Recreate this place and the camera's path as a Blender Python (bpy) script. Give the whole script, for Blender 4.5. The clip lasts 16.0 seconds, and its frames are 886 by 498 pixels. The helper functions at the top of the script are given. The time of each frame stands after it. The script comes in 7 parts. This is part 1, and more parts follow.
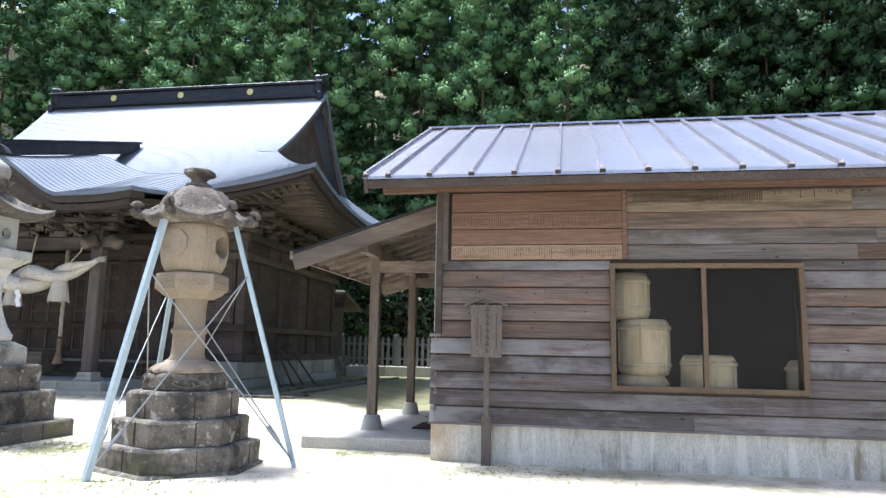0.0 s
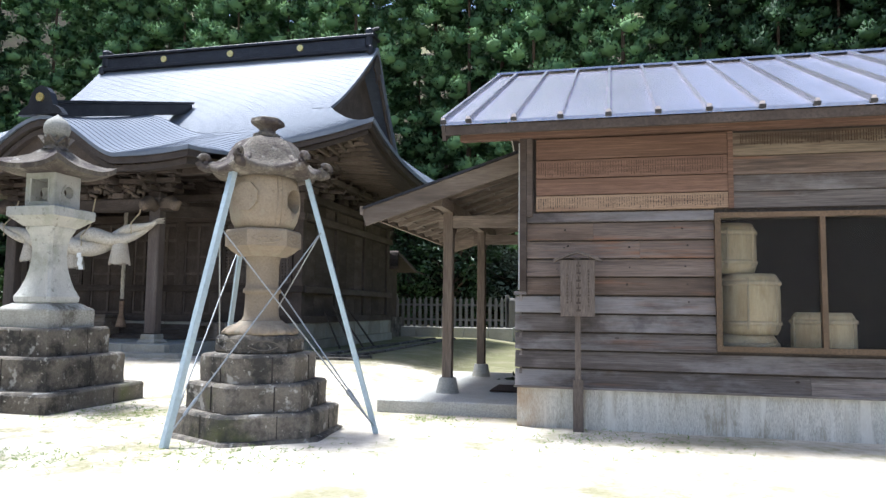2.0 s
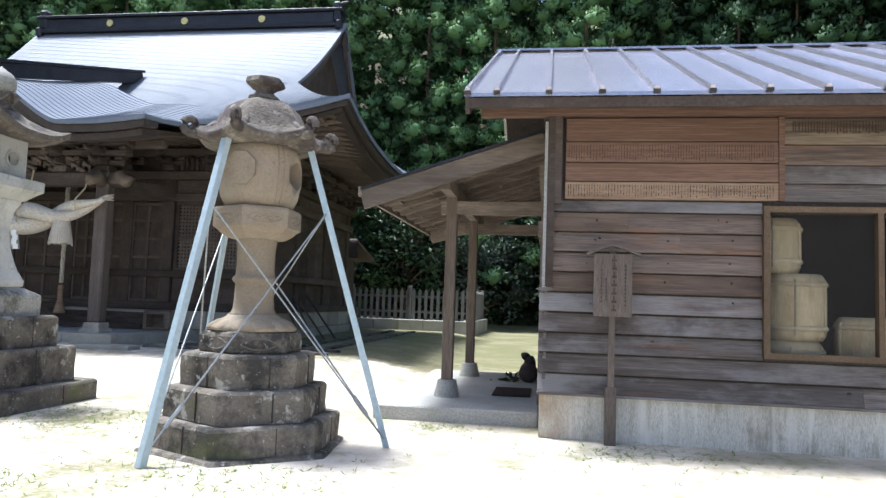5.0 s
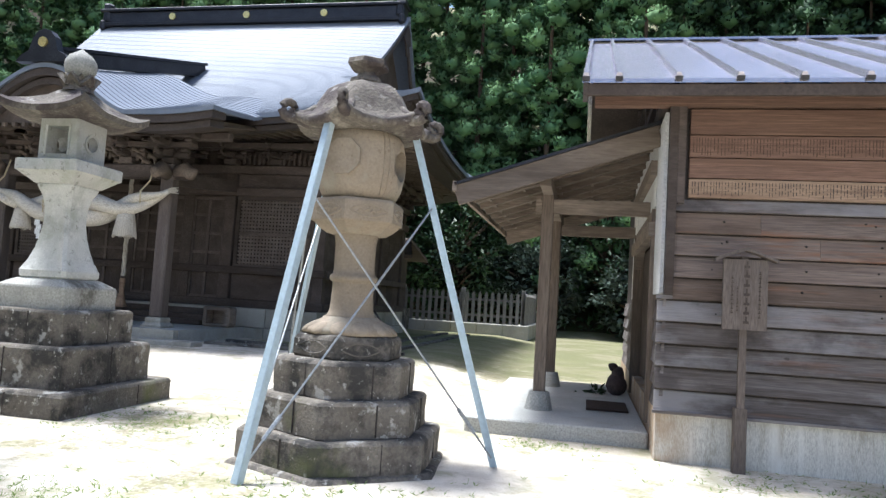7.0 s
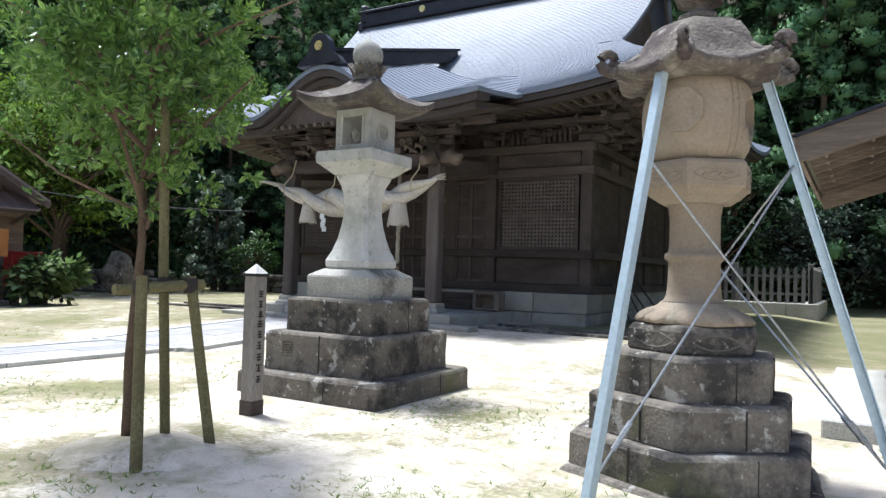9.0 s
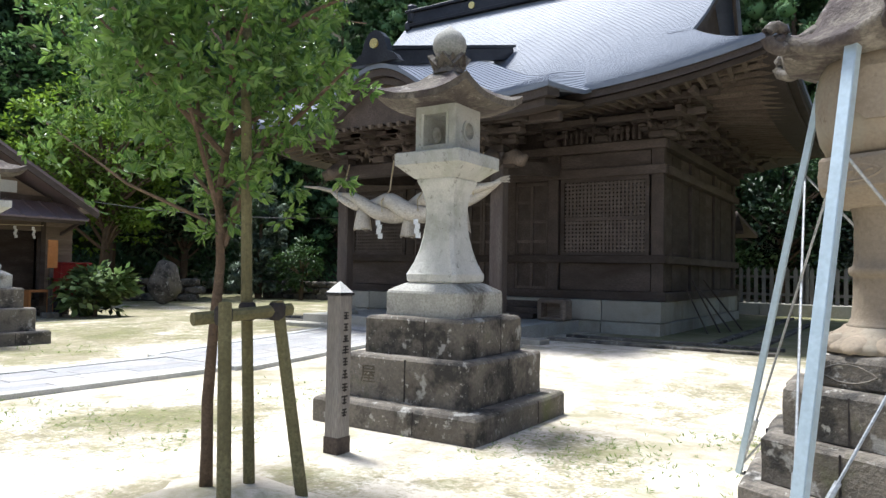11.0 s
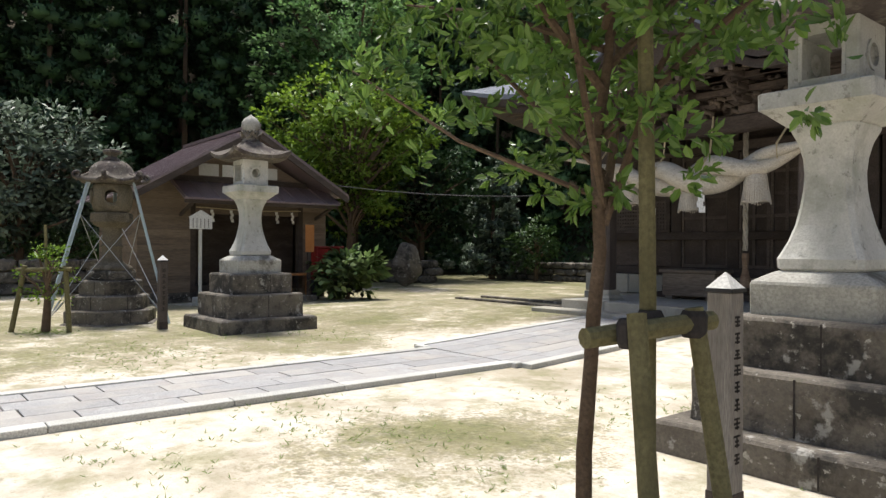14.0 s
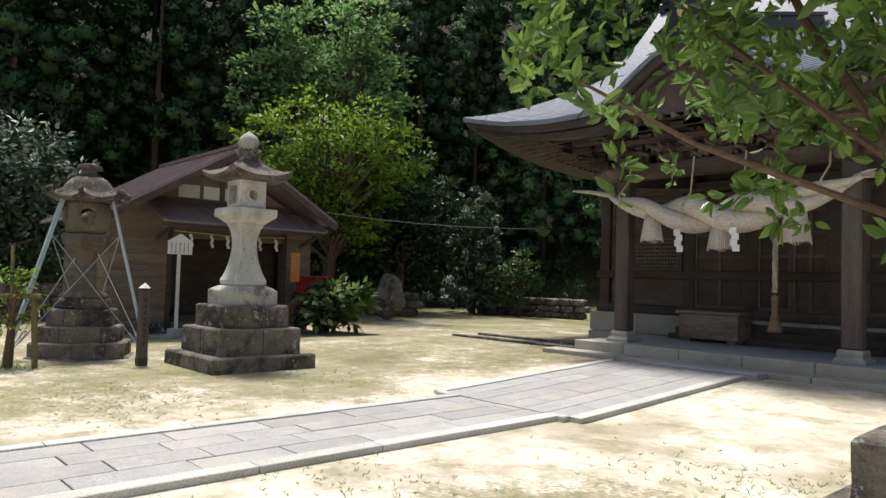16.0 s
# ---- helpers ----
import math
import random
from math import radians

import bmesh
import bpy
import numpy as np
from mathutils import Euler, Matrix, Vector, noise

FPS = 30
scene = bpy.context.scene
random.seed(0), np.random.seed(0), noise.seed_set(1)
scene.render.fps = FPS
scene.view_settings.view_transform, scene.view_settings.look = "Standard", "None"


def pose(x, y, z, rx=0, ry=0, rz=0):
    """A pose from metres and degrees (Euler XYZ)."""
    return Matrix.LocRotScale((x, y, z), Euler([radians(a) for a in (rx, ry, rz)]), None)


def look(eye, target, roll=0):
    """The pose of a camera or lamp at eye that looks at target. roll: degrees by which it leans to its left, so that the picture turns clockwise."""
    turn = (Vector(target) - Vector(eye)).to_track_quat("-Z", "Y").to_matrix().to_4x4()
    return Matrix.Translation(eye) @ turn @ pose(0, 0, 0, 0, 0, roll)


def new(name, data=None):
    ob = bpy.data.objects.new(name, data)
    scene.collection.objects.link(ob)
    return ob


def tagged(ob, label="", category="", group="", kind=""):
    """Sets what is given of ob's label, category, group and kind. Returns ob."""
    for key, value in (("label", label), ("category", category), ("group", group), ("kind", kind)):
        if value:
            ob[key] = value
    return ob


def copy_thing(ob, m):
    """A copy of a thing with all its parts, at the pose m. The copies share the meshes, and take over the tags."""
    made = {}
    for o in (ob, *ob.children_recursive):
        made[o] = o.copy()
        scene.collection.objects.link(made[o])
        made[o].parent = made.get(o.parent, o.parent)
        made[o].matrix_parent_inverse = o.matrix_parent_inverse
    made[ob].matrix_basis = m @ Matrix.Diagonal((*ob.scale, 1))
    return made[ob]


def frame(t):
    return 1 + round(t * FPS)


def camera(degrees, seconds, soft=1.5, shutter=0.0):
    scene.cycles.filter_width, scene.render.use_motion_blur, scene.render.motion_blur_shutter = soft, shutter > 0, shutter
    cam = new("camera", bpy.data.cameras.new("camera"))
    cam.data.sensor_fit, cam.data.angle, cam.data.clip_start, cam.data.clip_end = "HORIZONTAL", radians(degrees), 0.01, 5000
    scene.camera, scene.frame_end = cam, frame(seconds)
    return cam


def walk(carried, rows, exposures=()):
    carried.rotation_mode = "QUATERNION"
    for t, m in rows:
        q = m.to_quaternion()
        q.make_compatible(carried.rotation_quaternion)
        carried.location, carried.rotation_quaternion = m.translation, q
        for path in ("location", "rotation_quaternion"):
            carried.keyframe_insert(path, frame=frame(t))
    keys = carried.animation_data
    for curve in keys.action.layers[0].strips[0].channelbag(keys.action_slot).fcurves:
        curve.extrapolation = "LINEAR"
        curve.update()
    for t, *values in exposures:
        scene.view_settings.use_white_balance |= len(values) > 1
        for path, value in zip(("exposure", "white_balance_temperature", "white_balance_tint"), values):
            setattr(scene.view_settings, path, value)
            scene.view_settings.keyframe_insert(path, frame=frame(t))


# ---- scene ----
cam = camera(64.2, 16.0, soft=1.4)
PATH = [
    (0, (12.028, -6.84, 1.237), (11.679, -4.891, 1.516), 1.1),
    (0.5, (11.826, -6.738, 1.28), (11.651, -4.763, 1.539), 0.4),
    (1, (11.721, -6.637, 1.272), (11.466, -4.663, 1.465), 1.1),
    (1.5, (11.614, -6.469, 1.232), (11.149, -4.534, 1.432), 1.4),
    (2, (11.492, -6.352, 1.21), (11.024, -4.415, 1.379), 0.7),
    (2.5, (11.276, -6.233, 1.236), (10.93, -4.271, 1.404), 0.8),
    (3, (11.121, -6.122, 1.233), (10.799, -4.152, 1.371), 1.9),
    (3.5, (11.004, -5.958, 1.246), (10.644, -3.998, 1.413), 1.9),
    (5.8, (10.364, -5.472, 1.239), (10.085, -3.496, 1.369), 2.0),
    (6, (10.315, -5.419, 1.24), (9.961, -3.455, 1.367), 1.9),
    (6.5, (10.108, -5.301, 1.241), (9.721, -3.344, 1.379), 2.5),
    (7, (9.89, -5.192, 1.238), (9.484, -3.239, 1.384), 3.5),
    (7.5, (9.721, -5.069, 1.215), (9.081, -3.178, 1.342), 3.1),
    (8, (9.545, -4.893, 1.214), (8.702, -3.082, 1.318), 1.6),
    (8.5, (9.327, -4.801, 1.216), (8.335, -3.066, 1.291), 1.6),
    (9, (9.041, -4.734, 1.233), (8.022, -3.014, 1.293), 1.7),
    (9.2, (8.964, -4.699, 1.223), (7.911, -2.999, 1.275), 1.9),
    (11.3, (8.045, -4.306, 1.337), (6.921, -2.654, 1.41), 0.6),
    (11.5, (7.936, -4.249, 1.342), (6.767, -2.628, 1.427), 0.2),
    (12, (7.674, -4.151, 1.326), (6.364, -2.642, 1.383), -0.4),
    (12.5, (7.354, -4.109, 1.335), (5.982, -2.654, 1.385), 0.4),
    (13, (7.119, -4.045, 1.32), (5.666, -2.671, 1.352), 0.8),
    (13.5, (6.892, -3.921, 1.365), (5.318, -2.69, 1.459), 0.3),
    (14, (6.618, -3.9, 1.354), (5.07, -2.634, 1.353), 0.3),
    (14.5, (6.285, -3.94, 1.388), (4.797, -2.603, 1.391), 0.7),
    (15, (5.962, -3.898, 1.359), (4.429, -2.614, 1.398), 1.2),
    (15.5, (5.705, -3.847, 1.356), (4.12, -2.628, 1.393), 1.0),
    (16, (5.369, -3.914, 1.381), (3.893, -2.568, 1.471), 1.7),
]
walk(cam, [(t, look(eye, target, roll)) for t, eye, target, roll in PATH], [(0, 1.65, 5700, 9), (1.0, 1.55, 5700, 9), (2.2, 1.36, 5700, 9), (7.5, 1.35, 5700, 9), (8.5, 1.2, 5700, 9), (10, 1.1, 5850, 9), (12, 1.15, 6000, 9), (13, 0.9, 6250, 10), (14.5, 0.65, 6550, 10), (16, 0.67, 6600, 10)])

# ---- world, sun ----
SUN_EL, SUN_AZ = 70.0, 284.0
world = bpy.data.worlds.new("world")
scene.world = world
world.use_nodes = True
wn = world.node_tree.nodes
sky = wn.new("ShaderNodeTexSky")
sky.sky_type, sky.sun_disc = "NISHITA", False
sky.sun_elevation, sky.sun_rotation = radians(SUN_EL), radians(SUN_AZ)
sky.air_density, sky.dust_density = 1.0, 3.0
wn["Background"].inputs["Strength"].default_value = 0.10
world.node_tree.links.new(sky.outputs[0], wn["Background"].inputs["Color"])
sun = new("sun", bpy.data.lights.new("sun", "SUN"))
sun.data.energy, sun.data.angle, sun.data.color = 3.5, radians(11.0), (1.0, 0.96, 0.90)
_sd = Vector((math.sin(radians(SUN_AZ)) * math.cos(radians(SUN_EL)), math.cos(radians(SUN_AZ)) * math.cos(radians(SUN_EL)), math.sin(radians(SUN_EL))))
sun.matrix_world = look(_sd * 60, (0, 0, 0))


# ---- materials ----
def noise_mat(name, a, b, scale=6.0, rough=0.8, fine=60.0, bump=0.3, metal=0.0, stain=None, stain_scale=1.2, stain_lo=0.5, stain_hi=0.7, stretch=(1, 1, 1), vary=0.15, bump_dist=0.01, spec=0.3, grain=1.0):
    """Two colours mixed by a large and a fine noise, a stain on top, random tint per object, bump."""
    m = bpy.data.materials.new(name)
    m.use_nodes = True
    t, n, l = m.node_tree, m.node_tree.nodes, m.node_tree.links
    p = n["Principled BSDF"]
    p.inputs["Roughness"].default_value, p.inputs["Metallic"].default_value = rough, metal
    p.inputs["Specular IOR Level"].default_value = spec
    geo = n.new("ShaderNodeTexCoord")
    mp = n.new("ShaderNodeMapping")
    mp.inputs["Scale"].default_value = stretch
    l.new(geo.outputs["Object"], mp.inputs["Vector"])
    inf = n.new("ShaderNodeObjectInfo")
    off = n.new("ShaderNodeVectorMath")
    off.operation = "MULTIPLY_ADD"
    off.inputs[1].default_value = (17, 29, 41)
    l.new(inf.outputs["Random"], off.inputs[0])
    l.new(mp.outputs[0], off.inputs[2])

    def nz(s, d=4.0, r=0.6):
        k = n.new("ShaderNodeTexNoise")
        k.inputs["Scale"].default_value, k.inputs["Detail"].default_value, k.inputs["Roughness"].default_value = s, d, r
        l.new(off.outputs[0], k.inputs["Vector"])
        return k.outputs["Fac"]

    def ramp(src, lo, hi):
        k = n.new("ShaderNodeMapRange")
        k.inputs["From Min"].default_value, k.inputs["From Max"].default_value = lo, hi
        l.new(src, k.inputs["Value"])
        return k.outputs["Result"]

    def mix(fac, c1, c2):
        k = n.new("ShaderNodeMix")
        k.data_type = "RGBA"
        for sock, v in ((k.inputs["Factor"], fac), (k.inputs["A"], c1), (k.inputs["B"], c2)):
            if isinstance(v, (tuple, float, int)):
                sock.default_value = (*v, 1) if isinstance(v, tuple) else v
            else:
                l.new(v, sock)
        return k.outputs["Result"]

    f1 = nz(scale)
    f2 = nz(fine, 3.0)
    c = mix(ramp(f1, 0.32, 0.68), a, b)
    c = mix(ramp(f2, 0.35, 0.35 + 0.4 / grain), c, tuple(0.55 * (x + y) / 2 for x, y in zip(a, b)))
    if stain:
        f3 = nz(stain_scale, 6.0, 0.7)
        c = mix(ramp(f3, stain_lo, stain_hi), c, stain)
    hv = n.new("ShaderNodeHueSaturation")
    v = n.new("ShaderNodeMapRange")
    v.inputs["To Min"].default_value, v.inputs["To Max"].default_value = 1 - vary, 1 + vary
    l.new(inf.outputs["Random"], v.inputs["Value"])
    l.new(v.outputs["Result"], hv.inputs["Value"])
    l.new(c, hv.inputs["Color"])
    l.new(hv.outputs["Color"], p.inputs["Base Color"])
    if bump:
        bp = n.new("ShaderNodeBump")
        bp.inputs["Strength"].default_value, bp.inputs["Distance"].default_value = bump, bump_dist
        l.new(f2, bp.inputs["Height"])
        l.new(bp.outputs[0], p.inputs["Normal"])
    return m


def leaf_mat(name, a, b, rough=0.45, trans=0.25, clump=1.1, single=0.3):
    """Leaves: colour by island, some light let through."""
    m = bpy.data.materials.new(name)
    m.use_nodes = True
    n, l = m.node_tree.nodes, m.node_tree.links
    p = n["Principled BSDF"]
    g = n.new("ShaderNodeNewGeometry")
    k = n.new("ShaderNodeMix")
    k.data_type = "RGBA"
    k.inputs["A"].default_value, k.inputs["B"].default_value = (*a, 1), (*b, 1)
    tc = n.new("ShaderNodeTexCoord")
    nz = n.new("ShaderNodeTexNoise")
    nz.inputs["Scale"].default_value, nz.inputs["Detail"].default_value = clump, 2.0
    l.new(tc.outputs["Object"], nz.inputs["Vector"])
    mr = n.new("ShaderNodeMapRange")
    mr.inputs["From Min"].default_value, mr.inputs["From Max"].default_value = 0.3, 0.7
    l.new(nz.outputs["Fac"], mr.inputs["Value"])
    av = n.new("ShaderNodeMix")
    av.inputs["Factor"].default_value = single
    l.new(mr.outputs["Result"], av.inputs["A"])
    l.new(g.outputs["Random Per Island"], av.inputs["B"])
    l.new(av.outputs["Result"], k.inputs["Factor"])
    l.new(k.outputs["Result"], p.inputs["Base Color"])
    p.inputs["Roughness"].default_value = rough
    tr = n.new("ShaderNodeBsdfTranslucent")
    l.new(k.outputs["Result"], tr.inputs["Color"])
    mx = n.new("ShaderNodeMixShader")
    mx.inputs[0].default_value = trans
    l.new(p.outputs[0], mx.inputs[1])
    l.new(tr.outputs[0], mx.inputs[2])
    l.new(mx.outputs[0], n["Material Output"].inputs["Surface"])
    return m




def lichen_mat(name):
    """Dark old stone with grey lichen blotches and black streaks."""
    m = noise_mat(name, (0.132, 0.115, 0.093), (0.225, 0.20, 0.168), 3.0, 0.9, 45, 0.7, grain=0.7, stain=(0.045, 0.042, 0.038), stain_scale=2.2, stain_lo=0.47, stain_hi=0.6, bump_dist=0.015)
    n, l = m.node_tree.nodes, m.node_tree.links
    p = n["Principled BSDF"]
    src = p.inputs["Base Color"].links[0].from_socket
    co = [k for k in n if k.bl_idname == "ShaderNodeVectorMath"][0].outputs[0]
    for scale, lo, hi, col in ((5.0, 0.60, 0.66, (0.40, 0.39, 0.36)), (16.0, 0.62, 0.68, (0.46, 0.44, 0.39)), (1.3, 0.60, 0.74, (0.12, 0.13, 0.055))):
        k = n.new("ShaderNodeTexNoise")
        k.inputs["Scale"].default_value, k.inputs["Detail"].default_value, k.inputs["Roughness"].default_value = scale, 5, 0.65
        l.new(co, k.inputs["Vector"])
        r = n.new("ShaderNodeMapRange")
        r.inputs["From Min"].default_value, r.inputs["From Max"].default_value, r.inputs["To Max"].default_value = lo, hi, 0.75
        l.new(k.outputs["Fac"], r.inputs["Value"])
        x = n.new("ShaderNodeMix")
        x.data_type = "RGBA"
        l.new(r.outputs["Result"], x.inputs["Factor"])
        l.new(src, x.inputs["A"])
        x.inputs["B"].default_value = (*col, 1)
        src = x.outputs["Result"]
    l.new(src, p.inputs["Base Color"])
    return m


def layer(m, stretch, scale, lo, hi, col, amount=0.8, detail=4.0, knots=False, edge=None):
    """One more stain on a material: stretched noise, or round knots; edge: (start, end) fades it along x."""
    n, l = m.node_tree.nodes, m.node_tree.links
    p = n["Principled BSDF"]
    src = p.inputs["Base Color"].links[0].from_socket
    tc = n.new("ShaderNodeTexCoord")
    inf = n.new("ShaderNodeObjectInfo")
    mp = n.new("ShaderNodeMapping")
    mp.inputs["Scale"].default_value = stretch
    off = n.new("ShaderNodeVectorMath")
    off.operation = "MULTIPLY_ADD"
    off.inputs[1].default_value = (31, 13, 23)
    l.new(tc.outputs["Object"], mp.inputs["Vector"])
    l.new(inf.outputs["Random"], off.inputs[0])
    l.new(mp.outputs[0], off.inputs[2])
    if knots:
        k = n.new("ShaderNodeTexVoronoi")
        k.inputs["Scale"].default_value = scale
        out = k.outputs["Distance"]
    else:
        k = n.new("ShaderNodeTexNoise")
        k.inputs["Scale"].default_value, k.inputs["Detail"].default_value, k.inputs["Roughness"].default_value = scale, detail, 0.65
        out = k.outputs["Fac"]
    l.new(off.outputs[0], k.inputs["Vector"])
    r = n.new("ShaderNodeMapRange")
    r.inputs["From Min"].default_value, r.inputs["From Max"].default_value, r.inputs["To Max"].default_value = lo, hi, amount
    l.new(out, r.inputs["Value"])
    fac = r.outputs["Result"]
    if edge:
        sx = n.new("ShaderNodeSeparateXYZ")
        l.new(tc.outputs["Object"], sx.inputs[0])
        e = n.new("ShaderNodeMapRange")
        e.inputs["From Min"].default_value, e.inputs["From Max"].default_value = edge
        l.new(sx.outputs["X"], e.inputs["Value"])
        mu = n.new("ShaderNodeMath")
        mu.operation = "MULTIPLY"
        l.new(fac, mu.inputs[0])
        l.new(e.outputs["Result"], mu.inputs[1])
        fac = mu.outputs[0]
    x = n.new("ShaderNodeMix")
    x.data_type = "RGBA"
    l.new(fac, x.inputs["Factor"])
    l.new(src, x.inputs["A"])
    x.inputs["B"].default_value = (*col, 1)
    l.new(x.outputs["Result"], p.inputs["Base Color"])
    return m


def ground_mat():
    """Trodden pale sand; moss and thin grass gather in patches, more of it by the hall and the wood; damp brown grit."""
    m = bpy.data.materials.new("sand")
    m.use_nodes = True
    n, l = m.node_tree.nodes, m.node_tree.links
    p = n["Principled BSDF"]
    p.inputs["Roughness"].default_value, p.inputs["Specular IOR Level"].default_value = 0.95, 0.15
    co = n.new("ShaderNodeTexCoord").outputs["Object"]

    def nz(scale, detail=5.0, rough=0.6):
        k = n.new("ShaderNodeTexNoise")
        k.inputs["Scale"].default_value, k.inputs["Detail"].default_value, k.inputs["Roughness"].default_value = scale, detail, rough
        l.new(co, k.inputs["Vector"])
        return k.outputs["Fac"]

    def rng_(v, a, b, c=0.0, d=1.0):
        k = n.new("ShaderNodeMapRange")
        k.inputs["From Min"].default_value, k.inputs["From Max"].default_value = a, b
        k.inputs["To Min"].default_value, k.inputs["To Max"].default_value = c, d
        l.new(v, k.inputs["Value"])
        return k.outputs["Result"]

    def op(kind, a, b):
        k = n.new("ShaderNodeMath")
        k.operation = kind
        for s, v in zip(k.inputs, (a, b)):
            if isinstance(v, float):
                s.default_value = v
            else:
                l.new(v, s)
        return k.outputs[0]

    def mix(f, a, b):
        k = n.new("ShaderNodeMix")
        k.data_type = "RGBA"
        l.new(f, k.inputs["Factor"])
        for s, v in ((k.inputs["A"], a), (k.inputs["B"], b)):
            if isinstance(v, tuple):
                s.default_value = (*v, 1)
            else:
                l.new(v, s)
        return k.outputs["Result"]

    xyz = n.new("ShaderNodeSeparateXYZ")
    l.new(co, xyz.inputs[0])
    c = mix(rng_(nz(0.8), 0.35, 0.65), (0.58, 0.52, 0.425), (0.68, 0.63, 0.545))
    c = mix(rng_(nz(7.0, 4.0), 0.45, 0.7, 0.0, 0.55), c, (0.46, 0.39, 0.29))
    c = mix(rng_(nz(60.0, 3.0), 0.55, 0.72, 0.0, 0.6), c, (0.33, 0.28, 0.21))
    # moss: likelier past the hall's front and beyond the way
    by_hall = op("MULTIPLY", rng_(xyz.outputs["Y"], 4.8, 8.5, 0.0, 0.23), rng_(xyz.outputs["X"], 2.2, 4.8))
    far_side = rng_(xyz.outputs["X"], -0.6, -2.5, 0.0, 0.135)
    wood = rng_(xyz.outputs["Y"], 12.0, 20.0, 0.0, 0.12)
    near = None
    for cx, cy, r, k in ((3.0, -0.7, 1.7, 0.13), (5.0, -2.2, 1.6, 0.10), (7.2, -1.4, 1.3, 0.075), (7.6, 1.9, 1.2, 0.08), (11.5, 0.5, 1.6, 0.06), (6.1, 0.4, 1.2, 0.10), (6.6, 3.4, 2.0, 0.085)):
        dx, dy = op("SUBTRACT", xyz.outputs["X"], cx), op("SUBTRACT", xyz.outputs["Y"], cy)
        d = op("SQRT", op("ADD", op("MULTIPLY", dx, dx), op("MULTIPLY", dy, dy)), 0.0)
        b = rng_(d, r, 0.2 * r, 0.0, k)
        near = b if near is None else op("MAXIMUM", near, b)
    bias = op("ADD", op("ADD", op("ADD", by_hall, far_side), wood), near)
    patch = op("ADD", op("ADD", op("ADD", op("MULTIPLY", nz(0.55, 3.0), 0.45), op("MULTIPLY", nz(4.0, 6.0, 0.7), 0.3)), op("MULTIPLY", nz(24.0, 3.0, 0.7), 0.25)), bias)
    c = mix(rng_(patch, 0.555, 0.62, 0.0, 0.85), c, mix(rng_(nz(9.0), 0.4, 0.6), (0.27, 0.245, 0.135), (0.19, 0.175, 0.11)))
    c = mix(rng_(patch, 0.63, 0.70, 0.0, 0.8), c, mix(rng_(nz(22.0), 0.42, 0.58), (0.115, 0.115, 0.05), (0.17, 0.175, 0.08)))
    l.new(c, p.inputs["Base Color"])
    bp = n.new("ShaderNodeBump")
    bp.inputs["Strength"].default_value, bp.inputs["Distance"].default_value = 0.6, 0.012
    l.new(op("ADD", op("MULTIPLY", nz(6.0, 4.0), 2.0), nz(70.0, 3.0)), bp.inputs["Height"])
    l.new(bp.outputs[0], p.inputs["Normal"])
    return m


M_SAND = ground_mat()
M_STONE_OLD = lichen_mat("lichened_stone")
M_STONE_TAN = noise_mat("tan_stone", (0.235, 0.19, 0.138), (0.305, 0.25, 0.185), 2.0, 0.9, 50, 0.3, grain=0.45, stain=(0.17, 0.135, 0.095), stain_scale=2.5, stain_lo=0.55, stain_hi=0.75)
M_STONE_PALE = noise_mat("pale_granite", (0.45, 0.45, 0.42), (0.58, 0.57, 0.53), 3.0, 0.85, 70, 0.25, grain=0.5, stain=(0.22, 0.22, 0.19), stain_scale=2.2, stain_lo=0.52, stain_hi=0.75)
M_CONC = noise_mat("concrete", (0.40, 0.40, 0.37), (0.52, 0.51, 0.47), 1.5, 0.9, 60, 0.2, stain=(0.30, 0.27, 0.20), stain_scale=1.0, stain_lo=0.55, stain_hi=0.75)
M_PAVE = noise_mat("paving_granite", (0.36, 0.36, 0.36), (0.46, 0.46, 0.45), 2.5, 0.85, 80, 0.25, vary=0.12)
M_BOARD = noise_mat("weathered_board", (0.108, 0.093, 0.086), (0.225, 0.198, 0.186), 3.0, 0.85, 40, 0.6, stretch=(0.12, 1, 2.2), stain=(0.07, 0.058, 0.05), stain_scale=1.5, stain_lo=0.52, stain_hi=0.7, vary=0.34)
M_WOOD_DARK = noise_mat("dark_old_timber", (0.058, 0.044, 0.036), (0.112, 0.088, 0.074), 3.0, 0.8, 40, 0.4, vary=0.15)
M_WOOD_GREY = noise_mat("grey_timber", (0.17, 0.135, 0.106), (0.30, 0.245, 0.198), 3.0, 0.85, 30, 0.4, stretch=(0.18, 1.2, 1.6), vary=0.15, stain=(0.09, 0.07, 0.055), stain_scale=2.0, stain_lo=0.5, stain_hi=0.7)
M_WOOD_PILLAR = noise_mat("grey_brown_pillar", (0.13, 0.10, 0.078), (0.25, 0.20, 0.16), 3.0, 0.85, 30, 0.4, stretch=(2.2, 2.2, 0.2), vary=0.15, stain=(0.085, 0.066, 0.052), stain_scale=2.0, stain_lo=0.5, stain_hi=0.7)
M_ROOF_COPPER = noise_mat("grey_metal_shingle", (0.138, 0.161, 0.203), (0.184, 0.207, 0.25), 0.5, 0.5, 14, 0.06, metal=0.0, vary=0.02, spec=0.35, grain=0.3)
M_ROOF_SHED = noise_mat("brown_metal_roof", (0.39, 0.375, 0.43), (0.50, 0.48, 0.53), 0.6, 0.27, 30, 0.05, metal=0.75, vary=0.02, spec=0.5, grain=0.4)
M_DARK_METAL = noise_mat("dark_metal", (0.03, 0.03, 0.035), (0.06, 0.06, 0.065), 3, 0.4, 30, 0.1, metal=0.6)
